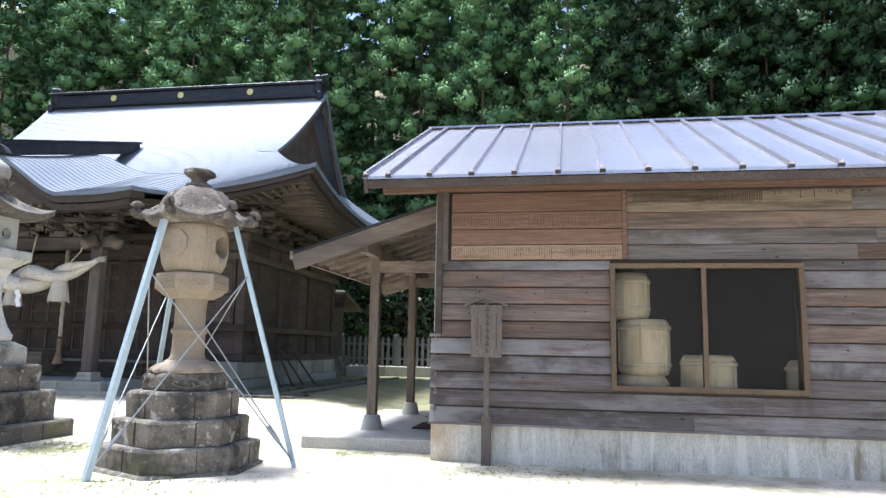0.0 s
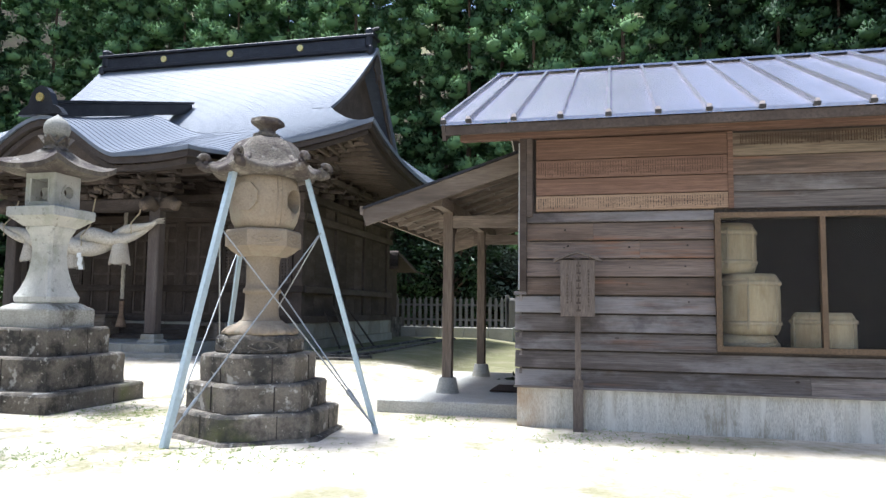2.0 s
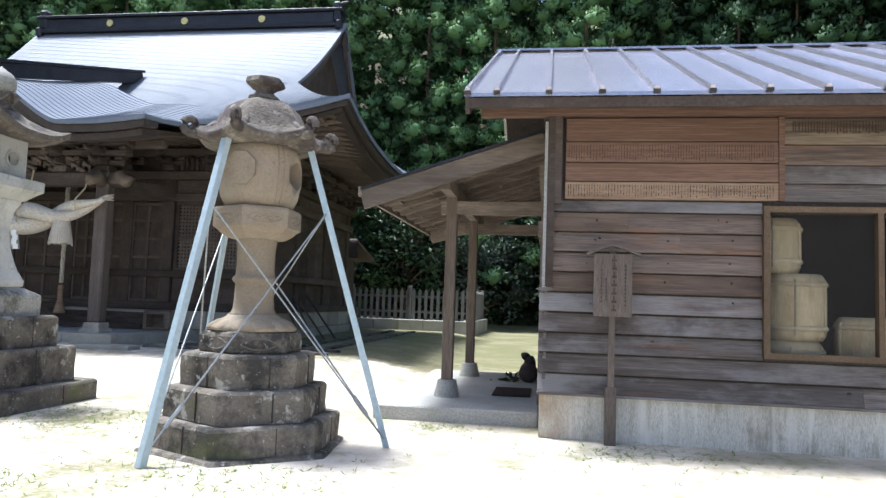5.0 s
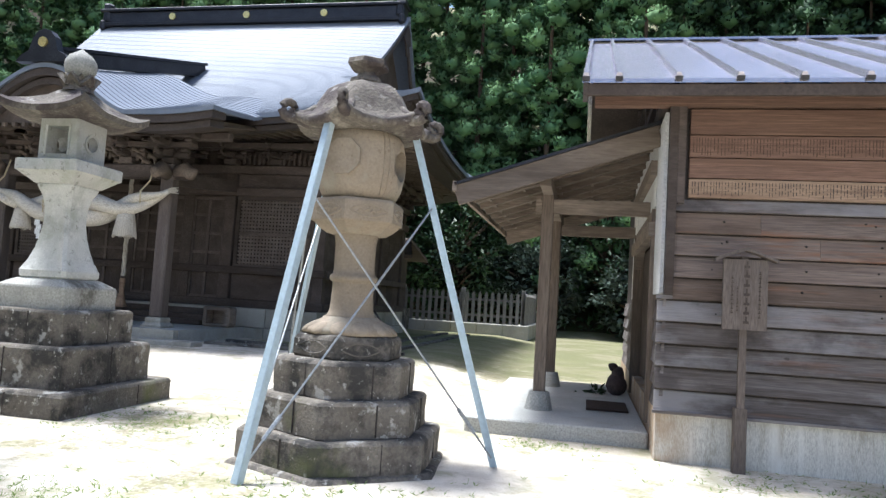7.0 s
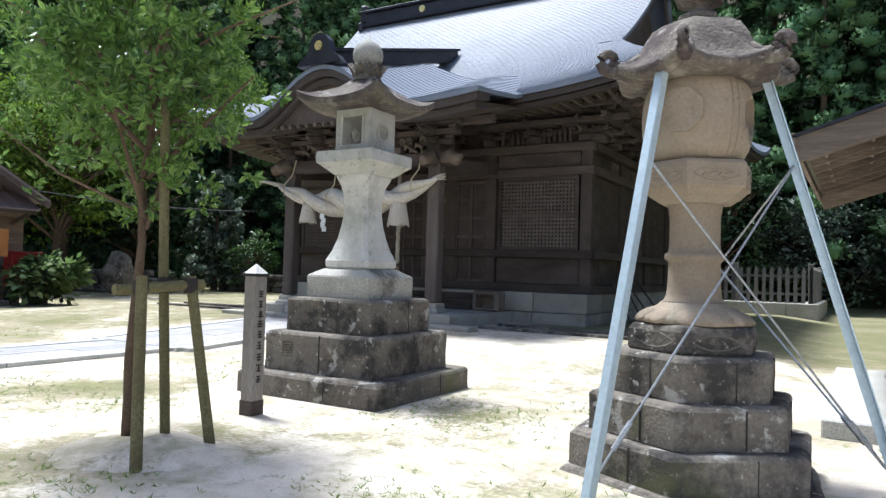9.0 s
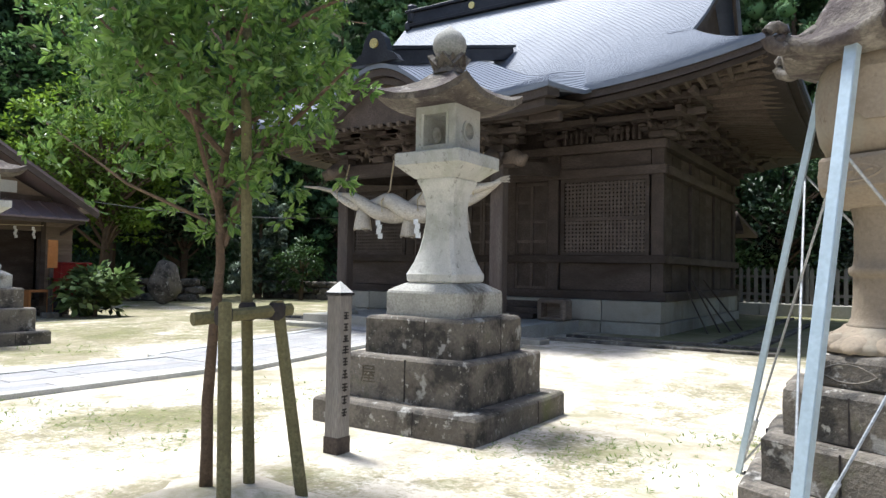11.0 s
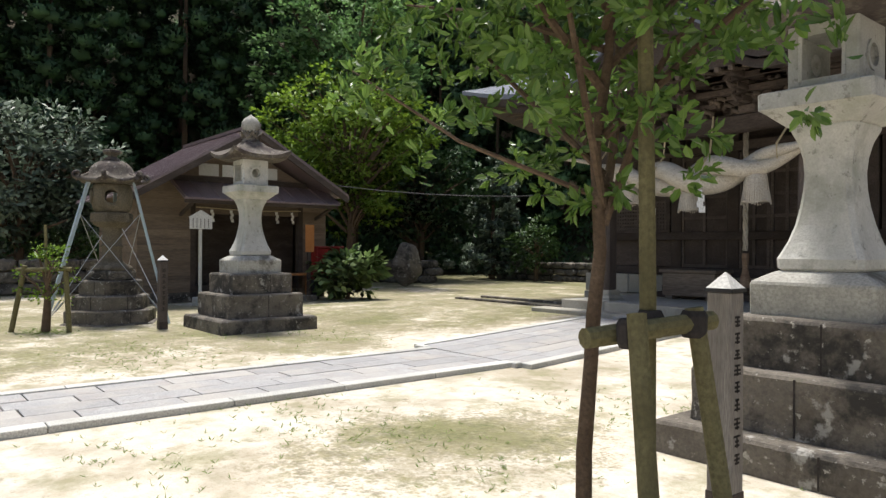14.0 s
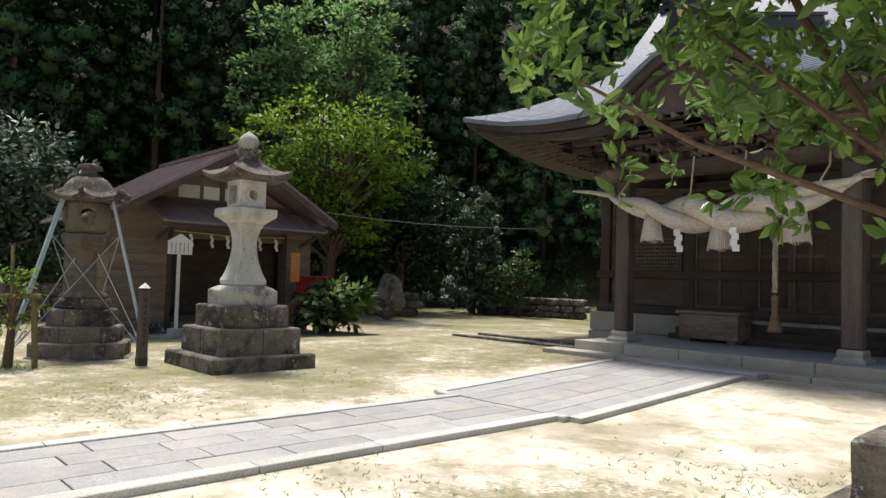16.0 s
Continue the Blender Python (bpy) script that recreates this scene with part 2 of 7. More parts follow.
M_STEEL = noise_mat("blue_grey_steel", (0.44, 0.54, 0.60), (0.50, 0.60, 0.66), 3, 0.45, 30, 0.06, metal=0.3, spec=0.5, grain=0.4)
M_BARK = noise_mat("bark", (0.10, 0.065, 0.04), (0.17, 0.12, 0.08), 8, 0.9, 60, 0.7)
M_LEAF_NEAR = leaf_mat("glossy_leaf", (0.032, 0.086, 0.02), (0.205, 0.33, 0.07), 0.26, 0.42, 3.0, 0.65)
M_LEAF_CEDAR = leaf_mat("cedar_leaf", (0.055, 0.15, 0.062), (0.235, 0.39, 0.155), 0.8, 0.25, 0.9, 0.25)
M_LEAF_BRIGHT = leaf_mat("maple_leaf", (0.10, 0.21, 0.022), (0.30, 0.44, 0.05), 0.5, 0.45)


M_CONC_STAIN = noise_mat("stained_concrete", (0.48, 0.475, 0.43), (0.61, 0.59, 0.53), 1.5, 0.9, 60, 0.25, stain=(0.22, 0.19, 0.14), stain_scale=2.2, stain_lo=0.5, stain_hi=0.68, stretch=(2.5, 1, 0.6))
# boards with the dimness indoors put into their colour
M_BOARD_SHADE = noise_mat("shaded_boards", (0.06, 0.05, 0.045), (0.09, 0.075, 0.065), 3, 0.9, 40, 0.3)
M_PLASTER = noise_mat("white_plaster", (0.74, 0.75, 0.73), (0.80, 0.80, 0.78), 2, 0.9, 80, 0.1, stain=(0.6, 0.6, 0.55), stain_scale=1.5, stain_lo=0.55, stain_hi=0.8)
M_WOOD_RED = noise_mat("red_brown_board", (0.138, 0.08, 0.057), (0.21, 0.126, 0.09), 3, 0.8, 40, 0.3, stretch=(0.15, 1, 2), stain=(0.10, 0.055, 0.035), stain_scale=1.5, stain_lo=0.55, stain_hi=0.72)
M_TAN_BOARD = noise_mat("tan_board", (0.27, 0.18, 0.118), (0.36, 0.255, 0.175), 3, 0.8, 40, 0.2, stretch=(0.15, 1, 2))
M_NOTICE = noise_mat("notice_board", (0.14, 0.112, 0.095), (0.21, 0.172, 0.148), 4, 0.85, 50, 0.3, stretch=(2, 1, 0.3))
M_FRAME = noise_mat("brown_frame", (0.115, 0.075, 0.042), (0.165, 0.11, 0.066), 4, 0.5, 50, 0.1)
M_MAT = noise_mat("doormat_fibre", (0.045, 0.03, 0.025), (0.07, 0.05, 0.04), 20, 0.95, 120, 0.6)
M_STRAW = noise_mat("straw_matting", (0.55, 0.44, 0.26), (0.68, 0.57, 0.36), 6, 0.9, 60, 0.5, stretch=(2, 2, 0.4))
M_ROPE = noise_mat("straw_rope", (0.46, 0.38, 0.24), (0.58, 0.50, 0.34), 8, 0.9, 70, 0.6)
M_INK_SHADE = noise_mat("ink_and_shade", (0.035, 0.03, 0.028), (0.06, 0.05, 0.045), 8, 0.85, 60, 0)
M_WHITE_ROPE = noise_mat("pale_straw_rope", (0.55, 0.50, 0.42), (0.68, 0.63, 0.54), 5, 0.9, 70, 0.7)
M_PAPER = noise_mat("white_paper", (0.78, 0.78, 0.76), (0.82, 0.82, 0.80), 5, 0.8, 60, 0)
M_ORANGE = noise_mat("orange_wood", (0.42, 0.17, 0.05), (0.50, 0.22, 0.08), 4, 0.7, 50, 0.2)
M_RED = noise_mat("red_paint", (0.30, 0.02, 0.02), (0.38, 0.04, 0.03), 3, 0.5, 50, 0.1)
M_WHITE = noise_mat("white_paint", (0.72, 0.71, 0.67), (0.80, 0.79, 0.75), 5, 0.6, 60, 0.1)
M_GREEN_WOOD = noise_mat("mossy_stake", (0.12, 0.105, 0.05), (0.20, 0.18, 0.09), 4, 0.9, 50, 0.4)
M_STONE_HALL = noise_mat("plinth_stone", (0.34, 0.325, 0.275), (0.45, 0.425, 0.365), 2.0, 0.9, 55, 0.35, grain=0.6, stain=(0.25, 0.225, 0.175), stain_scale=1.2, stain_lo=0.52, stain_hi=0.72)
M_WOOD_BROWN = noise_mat("brown_old_timber", (0.062, 0.048, 0.04), (0.128, 0.102, 0.088), 3, 0.85, 40, 0.45, stain=(0.05, 0.036, 0.028), stain_scale=1.4, stain_lo=0.48, stain_hi=0.68, stretch=(0.4, 0.4, 1.5), vary=0.25)
M_WOOD_SOFFIT = noise_mat("pale_old_timber", (0.10, 0.077, 0.06), (0.18, 0.142, 0.112), 3, 0.85, 40, 0.35, vary=0.2)
M_WOOD_POST = noise_mat("grey_brown_post", (0.09, 0.07, 0.062), (0.15, 0.125, 0.11), 3, 0.75, 45, 0.35, stretch=(3, 3, 0.3))
M_LATTICE = noise_mat("worn_lattice_wood", (0.095, 0.075, 0.063), (0.165, 0.134, 0.113), 3, 0.85, 40, 0.35, vary=0.2)
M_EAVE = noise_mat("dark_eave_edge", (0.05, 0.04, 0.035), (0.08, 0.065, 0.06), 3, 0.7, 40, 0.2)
M_MARKER = noise_mat("pale_grey_post", (0.19, 0.17, 0.15), (0.28, 0.255, 0.23), 3, 0.8, 45, 0.35, stretch=(3, 3, 0.3))
M_NOTICE = noise_mat("dark_notice_wood", (0.10, 0.08, 0.068), (0.175, 0.145, 0.125), 3, 0.85, 40, 0.5, stretch=(2.2, 1, 0.3))
M_GOLD = noise_mat("gilt", (0.75, 0.55, 0.18), (0.82, 0.66, 0.28), 6, 0.3, 40, 0.05, metal=0.8)
M_STONE_PALE_OLD = noise_mat("pale_granite_lichen", (0.36, 0.35, 0.31), (0.52, 0.51, 0.46), 3.0, 0.9, 55, 0.4, stain=(0.13, 0.12, 0.10), stain_scale=3.0, stain_lo=0.48, stain_hi=0.64)
M_STONE_ROOF = noise_mat("lichened_roof_stone", (0.105, 0.09, 0.075), (0.20, 0.175, 0.145), 4.0, 0.92, 40, 0.8, stain=(0.28, 0.255, 0.21), stain_scale=4.0, stain_lo=0.56, stain_hi=0.7, bump_dist=0.02)
M_STONE_MOSSY = noise_mat("mossy_tan_stone", (0.125, 0.105, 0.075), (0.20, 0.17, 0.125), 2.0, 0.9, 50, 0.4, stain=(0.06, 0.056, 0.035), stain_scale=2.5, stain_lo=0.5, stain_hi=0.68)
M_ROOF_BROWN = noise_mat("brown_sheet_roof", (0.23, 0.175, 0.18), (0.32, 0.255, 0.26), 0.8, 0.4, 30, 0.1, metal=0.2, vary=0.03, spec=0.5)
M_LEAF_FRESH = leaf_mat("fresh_leaf", (0.12, 0.27, 0.085), (0.28, 0.46, 0.16), 0.6, 0.5)
M_WIRE = noise_mat("galvanised_wire", (0.42, 0.44, 0.45), (0.52, 0.54, 0.55), 6, 0.4, 60, 0.1, metal=0.5)
M_BOARD_WARM = noise_mat("warm_weathered_board", (0.17, 0.128, 0.092), (0.27, 0.21, 0.16), 3.0, 0.85, 40, 0.5, stretch=(0.5, 0.15, 2.2), stain=(0.06, 0.05, 0.04), stain_scale=1.5, stain_lo=0.52, stain_hi=0.7)
M_FENCE = noise_mat("silver_grey_wood", (0.21, 0.195, 0.175), (0.29, 0.27, 0.245), 4, 0.85, 50, 0.3)
M_LITTER = noise_mat("leaf_litter", (0.05, 0.04, 0.025), (0.09, 0.075, 0.04), 1.5, 0.95, 30, 0.8, stain=(0.05, 0.07, 0.02), stain_scale=0.6, stain_lo=0.5, stain_hi=0.65)
M_JOINT = noise_mat("joint_earth", (0.09, 0.085, 0.07), (0.14, 0.13, 0.11), 6, 0.95, 60, 0.5)
M_KERB = noise_mat("pale_kerb_stone", (0.50, 0.50, 0.47), (0.62, 0.61, 0.57), 3, 0.85, 70, 0.2, stain=(0.32, 0.32, 0.28), stain_scale=1.5, stain_lo=0.56, stain_hi=0.75)
M_BOARD_GREY = noise_mat("silvered_board", (0.14, 0.12, 0.11), (0.26, 0.23, 0.215), 3.0, 0.85, 40, 0.5, stretch=(0.12, 1, 2.2), stain=(0.09, 0.075, 0.065), stain_scale=1.5, stain_lo=0.52, stain_hi=0.7, vary=0.34)
M_BOARD_RED = noise_mat("rusty_board", (0.16, 0.12, 0.10), (0.24, 0.19, 0.16), 3.0, 0.85, 40, 0.5, stretch=(0.12, 1, 2.2), stain=(0.26, 0.135, 0.08), stain_scale=2.0, stain_lo=0.54, stain_hi=0.64, vary=0.15)
M_BOARD_TAN = noise_mat("sandy_board", (0.21, 0.165, 0.115), (0.29, 0.23, 0.165), 3.0, 0.85, 40, 0.4, stretch=(0.12, 1, 2.2), vary=0.12)
M_BOARD_BROWN = noise_mat("brown_weathered_board", (0.125, 0.088, 0.066), (0.22, 0.165, 0.13), 3.0, 0.85, 40, 0.6, stretch=(0.12, 1, 2.2), stain=(0.08, 0.055, 0.042), stain_scale=1.5, stain_lo=0.5, stain_hi=0.68, vary=0.25)
M_INK_BROWN = noise_mat("brown_ink", (0.07, 0.04, 0.028), (0.10, 0.06, 0.04), 8, 0.85, 60, 0)
M_DARK_STONE = noise_mat("dark_stone", (0.05, 0.035, 0.035), (0.09, 0.07, 0.065), 6, 0.8, 40, 0.6)
# cedar leaf again, with the wood's deep shade put into its colour
M_LEAF_CEDAR_SHADE = leaf_mat("shaded_cedar_leaf", (0.024, 0.058, 0.024), (0.07, 0.155, 0.052), 0.7, 0.22)
M_LEAF_GRASS = leaf_mat("grass_blade", (0.14, 0.22, 0.05), (0.26, 0.34, 0.10), 0.6, 0.4)
M_LEAF_MID = leaf_mat("mid_leaf", (0.03, 0.075, 0.018), (0.085, 0.16, 0.035), 0.5, 0.25)
M_LEAF_DARK = leaf_mat("dark_leaf", (0.02, 0.055, 0.02), (0.07, 0.135, 0.04), 0.45, 0.2)
M_LEAF_SILVER = leaf_mat("silvery_leaf", (0.10, 0.15, 0.10), (0.24, 0.31, 0.22), 0.5, 0.25)
M_LEAF_PALE = leaf_mat("pale_edged_leaf", (0.09, 0.18, 0.045), (0.32, 0.42, 0.16), 0.4, 0.35)
# boards: dark and rusty streaks along the grain, knots; footing: drips and a rusty corner
for m_, red in ((M_BOARD, 0.35), (M_BOARD_GREY, 0.25), (M_BOARD_RED, 0.85), (M_BOARD_TAN, 0.2), (M_BOARD_BROWN, 0.7)):
    layer(m_, (0.35, 1, 5.0), 2.6, 0.5, 0.66, (0.055, 0.043, 0.037), 0.75)
    layer(m_, (0.3, 1, 4.0), 2.1, 0.58, 0.70, (0.21, 0.105, 0.06), red)
    layer(m_, (0.22, 1, 9.0), 6.0, 0.56, 0.72, (0.30, 0.265, 0.24), 0.35)
    layer(m_, (1.5, 0.2, 2.6), 1.7, 0.065, 0.045, (0.035, 0.025, 0.02), 0.85, knots=True)
for m_ in (M_TAN_BOARD, M_WOOD_RED):
    layer(m_, (0.3, 1, 4.0), 2.6, 0.5, 0.68, (0.13, 0.075, 0.05), 0.7)
    layer(m_, (0.2, 1, 12.0), 5.0, 0.5, 0.7, (0.36, 0.23, 0.15), 0.35)
layer(M_BOARD, (0.5, 1, 1.3), 1.3, 0.48, 0.62, (0.27, 0.26, 0.265), 0.65, 6.0)
layer(M_BOARD, (0.9, 1, 0.8), 1.1, 0.56, 0.66, (0.05, 0.042, 0.04), 0.7, 6.0)
layer(M_BOARD_GREY, (0.5, 1, 1.0), 1.2, 0.52, 0.64, (0.30, 0.29, 0.295), 0.6, 6.0)
layer(M_BOARD_BROWN, (0.5, 1, 1.5), 1.2, 0.52, 0.64, (0.27, 0.205, 0.155), 0.3, 6.0)
layer(M_BOARD_BROWN, (0.9, 1, 0.9), 1.0, 0.57, 0.66, (0.06, 0.045, 0.038), 0.6, 6.0)
layer(M_BOARD_TAN, (0.4, 1, 3.0), 1.6, 0.52, 0.64, (0.12, 0.085, 0.065), 0.6, 6.0)
layer(M_CONC_STAIN, (7, 7, 0.5), 1.3, 0.56, 0.66, (0.66, 0.65, 0.60), 0.7, 2.0)
layer(M_CONC_STAIN, (5, 5, 0.4), 1.1, 0.56, 0.70, (0.25, 0.20, 0.13), 0.65, 3.0)
layer(M_CONC_STAIN, (2, 2, 1.2), 2.0, 0.25, 0.5, (0.30, 0.185, 0.085), 0.75, 4.0, edge=(0.4, 0.02))
layer(M_SAND, (1, 1, 1), 0.8, 0.47, 0.6, (0.28, 0.245, 0.165), 0.6, 8.0)
layer(M_SAND, (1, 1, 1), 2.3, 0.51, 0.63, (0.20, 0.20, 0.09), 0.5, 8.0)
layer(M_SAND, (1, 1, 1), 9.0, 0.6, 0.7, (0.17, 0.14, 0.09), 0.5, 6.0)
layer(M_PAVE, (1, 1, 1), 45.0, 0.56, 0.64, (0.20, 0.195, 0.20), 0.6, 3.0)
layer(M_PAVE, (1, 1, 1), 0.9, 0.48, 0.62, (0.44, 0.41, 0.36), 0.6, 6.0)
layer(M_PAVE, (1, 1, 1), 140.0, 0.5, 0.6, (0.22, 0.215, 0.22), 0.5, 2.0)
layer(M_PAVE, (1, 1, 1), 3.0, 0.52, 0.66, (0.30, 0.275, 0.26), 0.6, 5.0)
layer(M_STONE_ROOF, (1, 1, 1), 3.2, 0.48, 0.58, (0.055, 0.042, 0.042), 0.8, 5.0)
layer(M_STONE_ROOF, (1, 1, 1), 9.0, 0.60, 0.68, (0.33, 0.31, 0.28), 0.6, 5.0)
layer(M_STONE_PALE, (1, 1, 0.6), 2.2, 0.5, 0.66, (0.30, 0.31, 0.25), 0.75, 5.0)
layer(M_STONE_PALE, (1, 1, 1), 14.0, 0.60, 0.68, (0.16, 0.155, 0.13), 0.6, 4.0)
layer(M_STONE_TAN, (1, 1, 0.7), 2.6, 0.54, 0.70, (0.30, 0.28, 0.22), 0.7, 5.0)
layer(M_STONE_TAN, (1, 1, 1), 18.0, 0.62, 0.70, (0.13, 0.10, 0.07), 0.5, 4.0)
layer(M_WHITE_ROPE, (2.5, 6, 6), 6.0, 0.5, 0.66, (0.30, 0.25, 0.18), 0.6, 4.0)
layer(M_STRAW, (1, 1, 0.3), 9.0, 0.5, 0.68, (0.36, 0.27, 0.14), 0.7)
M_GLASS = bpy.data.materials.new("window_glass")
M_GLASS.use_nodes = True
M_GLASS_N = M_GLASS.node_tree
_p = M_GLASS.node_tree.nodes["Principled BSDF"]
_p.inputs["Transmission Weight"].default_value, _p.inputs["Roughness"].default_value, _p.inputs["IOR"].default_value = 1.0, 0.1, 1.05
_d = M_GLASS_N.nodes.new("ShaderNodeBsdfDiffuse")
_d.inputs["Color"].default_value = (0.55, 0.5, 0.45, 1)
_x = M_GLASS_N.nodes.new("ShaderNodeMixShader")
_x.inputs[0].default_value = 0.02
M_GLASS_N.links.new(_p.outputs[0], _x.inputs[1])
M_GLASS_N.links.new(_d.outputs[0], _x.inputs[2])
M_GLASS_N.links.new(_x.outputs[0], M_GLASS_N.nodes["Material Output"].inputs["Surface"])


# ---- mesh helpers ----
def part(name, bm, material, parent=None, label="", smooth=False):
    me = bpy.data.meshes.new(name)
    bm.normal_update()
    bm.to_mesh(me)
    bm.free()
    for mm in material if isinstance(material, (list, tuple)) else (material,):
        me.materials.append(mm)
    if smooth:
        me.shade_smooth()
    ob = new(name, me)
    if parent:
        ob.parent = parent
    if label:
        ob["label"] = label
    return ob


def thing(name, x, y, z, label, category, group="", kind="", rz=0):
    ob = new(name)
    ob.matrix_world = pose(x, y, z, 0, 0, rz)
    return tagged(ob, label, category, group, kind)


def box(bm, x0, x1, y0, y1, z0, z1, bevel=0.0):
    vs = [bm.verts.new((x, y, z)) for z in (z0, z1) for y in (y0, y1) for x in (x0, x1)]
    fs = [bm.faces.new([vs[i] for i in q]) for q in ((0, 2, 3, 1), (4, 5, 7, 6), (0, 1, 5, 4), (2, 6, 7, 3), (0, 4, 6, 2), (1, 3, 7, 5))]
    if bevel:
        bmesh.ops.bevel(bm, geom=list({e for f in fs for e in f.edges}), offset=bevel, segments=1, affect="EDGES")
    return bm


def boxed(x0, x1, y0, y1, z0, z1, bevel=0.0):
    return box(bmesh.new(), x0, x1, y0, y1, z0, z1, bevel)


def loft(bm, rings, cap=True, closed=True):
    """Skin between rings of equally many points."""
    vr = [[bm.verts.new(p) for p in r] for r in rings]
    for a, b in zip(vr, vr[1:]):
        k = len(a)
        for i in range(k if closed else k - 1):
            j = (i + 1) % k
            bm.faces.new((a[i], a[j], b[j], b[i]))
    if cap:
        bm.faces.new(list(reversed(vr[0])))
        bm.faces.new(vr[-1])
    return bm


def ngon(n, r, z, turn=0.0, cx=0.0, cy=0.0):
    return [(cx + r * math.cos(turn + 2 * math.pi * i / n), cy + r * math.sin(turn + 2 * math.pi * i / n), z) for i in range(n)]


def turned(profile, n=24, turn=0.0, bm=None, cx=0.0, cy=0.0):
    """Stacked n-gon rings from (radius, height) pairs."""
    return loft(bm or bmesh.new(), [ngon(n, r, z, turn, cx, cy) for r, z in profile])


def tube(bm, pts, radii, n=6, cap=True):
    pts = [Vector(p) for p in pts]
    rings = []
    for i, p in enumerate(pts):
        d = (pts[min(i + 1, len(pts) - 1)] - pts[max(i - 1, 0)]).normalized()
        s = d.cross((0, 0, 1)) if abs(d.z) < 0.95 else d.cross((1, 0, 0))
        s.normalize()
        u = s.cross(d)
        r = radii[i] if isinstance(radii, (list, tuple)) else radii
        rings.append([p + r * (math.cos(2 * math.pi * k / n) * s + math.sin(2 * math.pi * k / n) * u) for k in range(n)])
    return loft(bm, [list(reversed(r)) for r in rings], cap)


def slab(bm, pts, thick):
    """A grid of points (rows of rows) given thickness downwards."""
    top = [[bm.verts.new(p) for p in r] for r in pts]
    bot = [[bm.verts.new((p[0], p[1], p[2] - thick)) for p in r] for r in pts]
    R, C = len(pts), len(pts[0])
    for i in range(R - 1):
        for j in range(C - 1):
            bm.faces.new((top[i][j], top[i][j + 1], top[i + 1][j + 1], top[i + 1][j]))
            bm.faces.new((bot[i][j], bot[i + 1][j], bot[i + 1][j + 1], bot[i][j + 1]))
    for i in range(R - 1):
        bm.faces.new((top[i][0], top[i + 1][0], bot[i + 1][0], bot[i][0]))
        bm.faces.new((top[i][C - 1], bot[i][C - 1], bot[i + 1][C - 1], top[i + 1][C - 1]))
    for j in range(C - 1):
        bm.faces.new((top[0][j], bot[0][j], bot[0][j + 1], top[0][j + 1]))
        bm.faces.new((top[R - 1][j], top[R - 1][j + 1], bot[R - 1][j + 1], bot[R - 1][j]))
    return bm


def cut(ob, cutters):
    """Take the given solids out of a mesh object, for good."""
    for cb in cutters:
        me = bpy.data.meshes.new("tool")
        bmesh.ops.recalc_face_normals(cb, faces=cb.faces)
        cb.to_mesh(me)
        cb.free()
        tool = new("tool", me)
        tool.parent = ob.parent
        md = ob.modifiers.new("cut", "BOOLEAN")
        md.object, md.operation, md.solver = tool, "DIFFERENCE", "EXACT"
        dg = bpy.context.evaluated_depsgraph_get()
        dg.update()
        res = bpy.data.meshes.new_from_object(ob.evaluated_get(dg))
        ob.modifiers.clear()
        ob.data = res
        bpy.data.objects.remove(tool)
        bpy.data.meshes.remove(me)
    return ob


def fixed(bm):
    bmesh.ops.recalc_face_normals(bm, faces=bm.faces)
    return bm


def beam(bm, a, b, w, h):
    """A squared timber from a to b."""
    a, b = Vector(a), Vector(b)
    d = (b - a).normalized()
    s = d.cross((0, 0, 1))
    s = s.normalized() if s.length > 1e-4 else Vector((1, 0, 0))
    u = s.cross(d)
    rings = [[p + i * s * w / 2 + j * u * h / 2 for i, j in ((-1, -1), (1, -1), (1, 1), (-1, 1))] for p in (a, b)]
    return loft(bm, rings)


def beamed(a, b, w, h):
    return fixed(beam(bmesh.new(), a, b, w, h))


# ---- the ground and the paved way ----
RISE, RISE_A, RISE_B = 0.18, 2.0, 5.5


def hill(x, y):
    """The ground's height: level in the yard, a little higher by the hall, rising behind and beside it."""
    h = RISE * min(max((y - RISE_A) / (RISE_B - RISE_A), 0.0), 1.0) * min(max((8.5 - x) / 1.5, 0.0), 1.0) * min(max((x + 8.5) / 2.0, 0.0), 1.0)
    for d, k in ((y - 27, 0.8), (-26 - x, 1.0), (x - 36, 0.4)):
        if d > 0:
            h += k * d
    return min(h, 34)


bm = bmesh.new()
_xs = sorted([-900, -300, -120, -8.5, -6.5, 7.0, 8.5] + [-70 + 2.5 * i for i in range(57)] + [120, 300, 900])
_ys = sorted([-900, -300, -120, -60, RISE_A, RISE_B] + [-30 + 2.5 * i for i in range(45)] + [140, 300, 900])
_vg = [[bm.verts.new((x, y, hill(x, y))) for x in _xs] for y in _ys]
for i in range(len(_ys) - 1):
    for j in range(len(_xs) - 1):
        bm.faces.new((_vg[i][j], _vg[i][j + 1], _vg[i + 1][j + 1], _vg[i + 1][j]))
ground = tagged(part("ground", bm, M_SAND, smooth=True), "pale trodden sand with patches of moss", "ground", kind="structure")


# ---- shed ----
SX, SY = 10.5, 1.12
SHED = thing("shed", SX, SY, 0, "weathered board shed with a ribbed metal roof and porch", "shed")
part("foundation", boxed(0, 10, 0.02, 6.2, -0.15, 0.42), M_CONC_STAIN, SHED, "water-stained concrete footing")
_pieces = []
for b in ((0.06, 2.03, 0.42, 3.1), (3.92, 9.9, 0.42, 3.1), (2.03, 3.92, 0.42, 0.86), (2.03, 3.92, 2.15, 3.1)):
    _pieces.append((b[0], b[1], 0.05, 0.17, b[2], b[3]))
_pieces.append((0.06, 0.17, 0.17, 0.75, 0.42, 3.08))
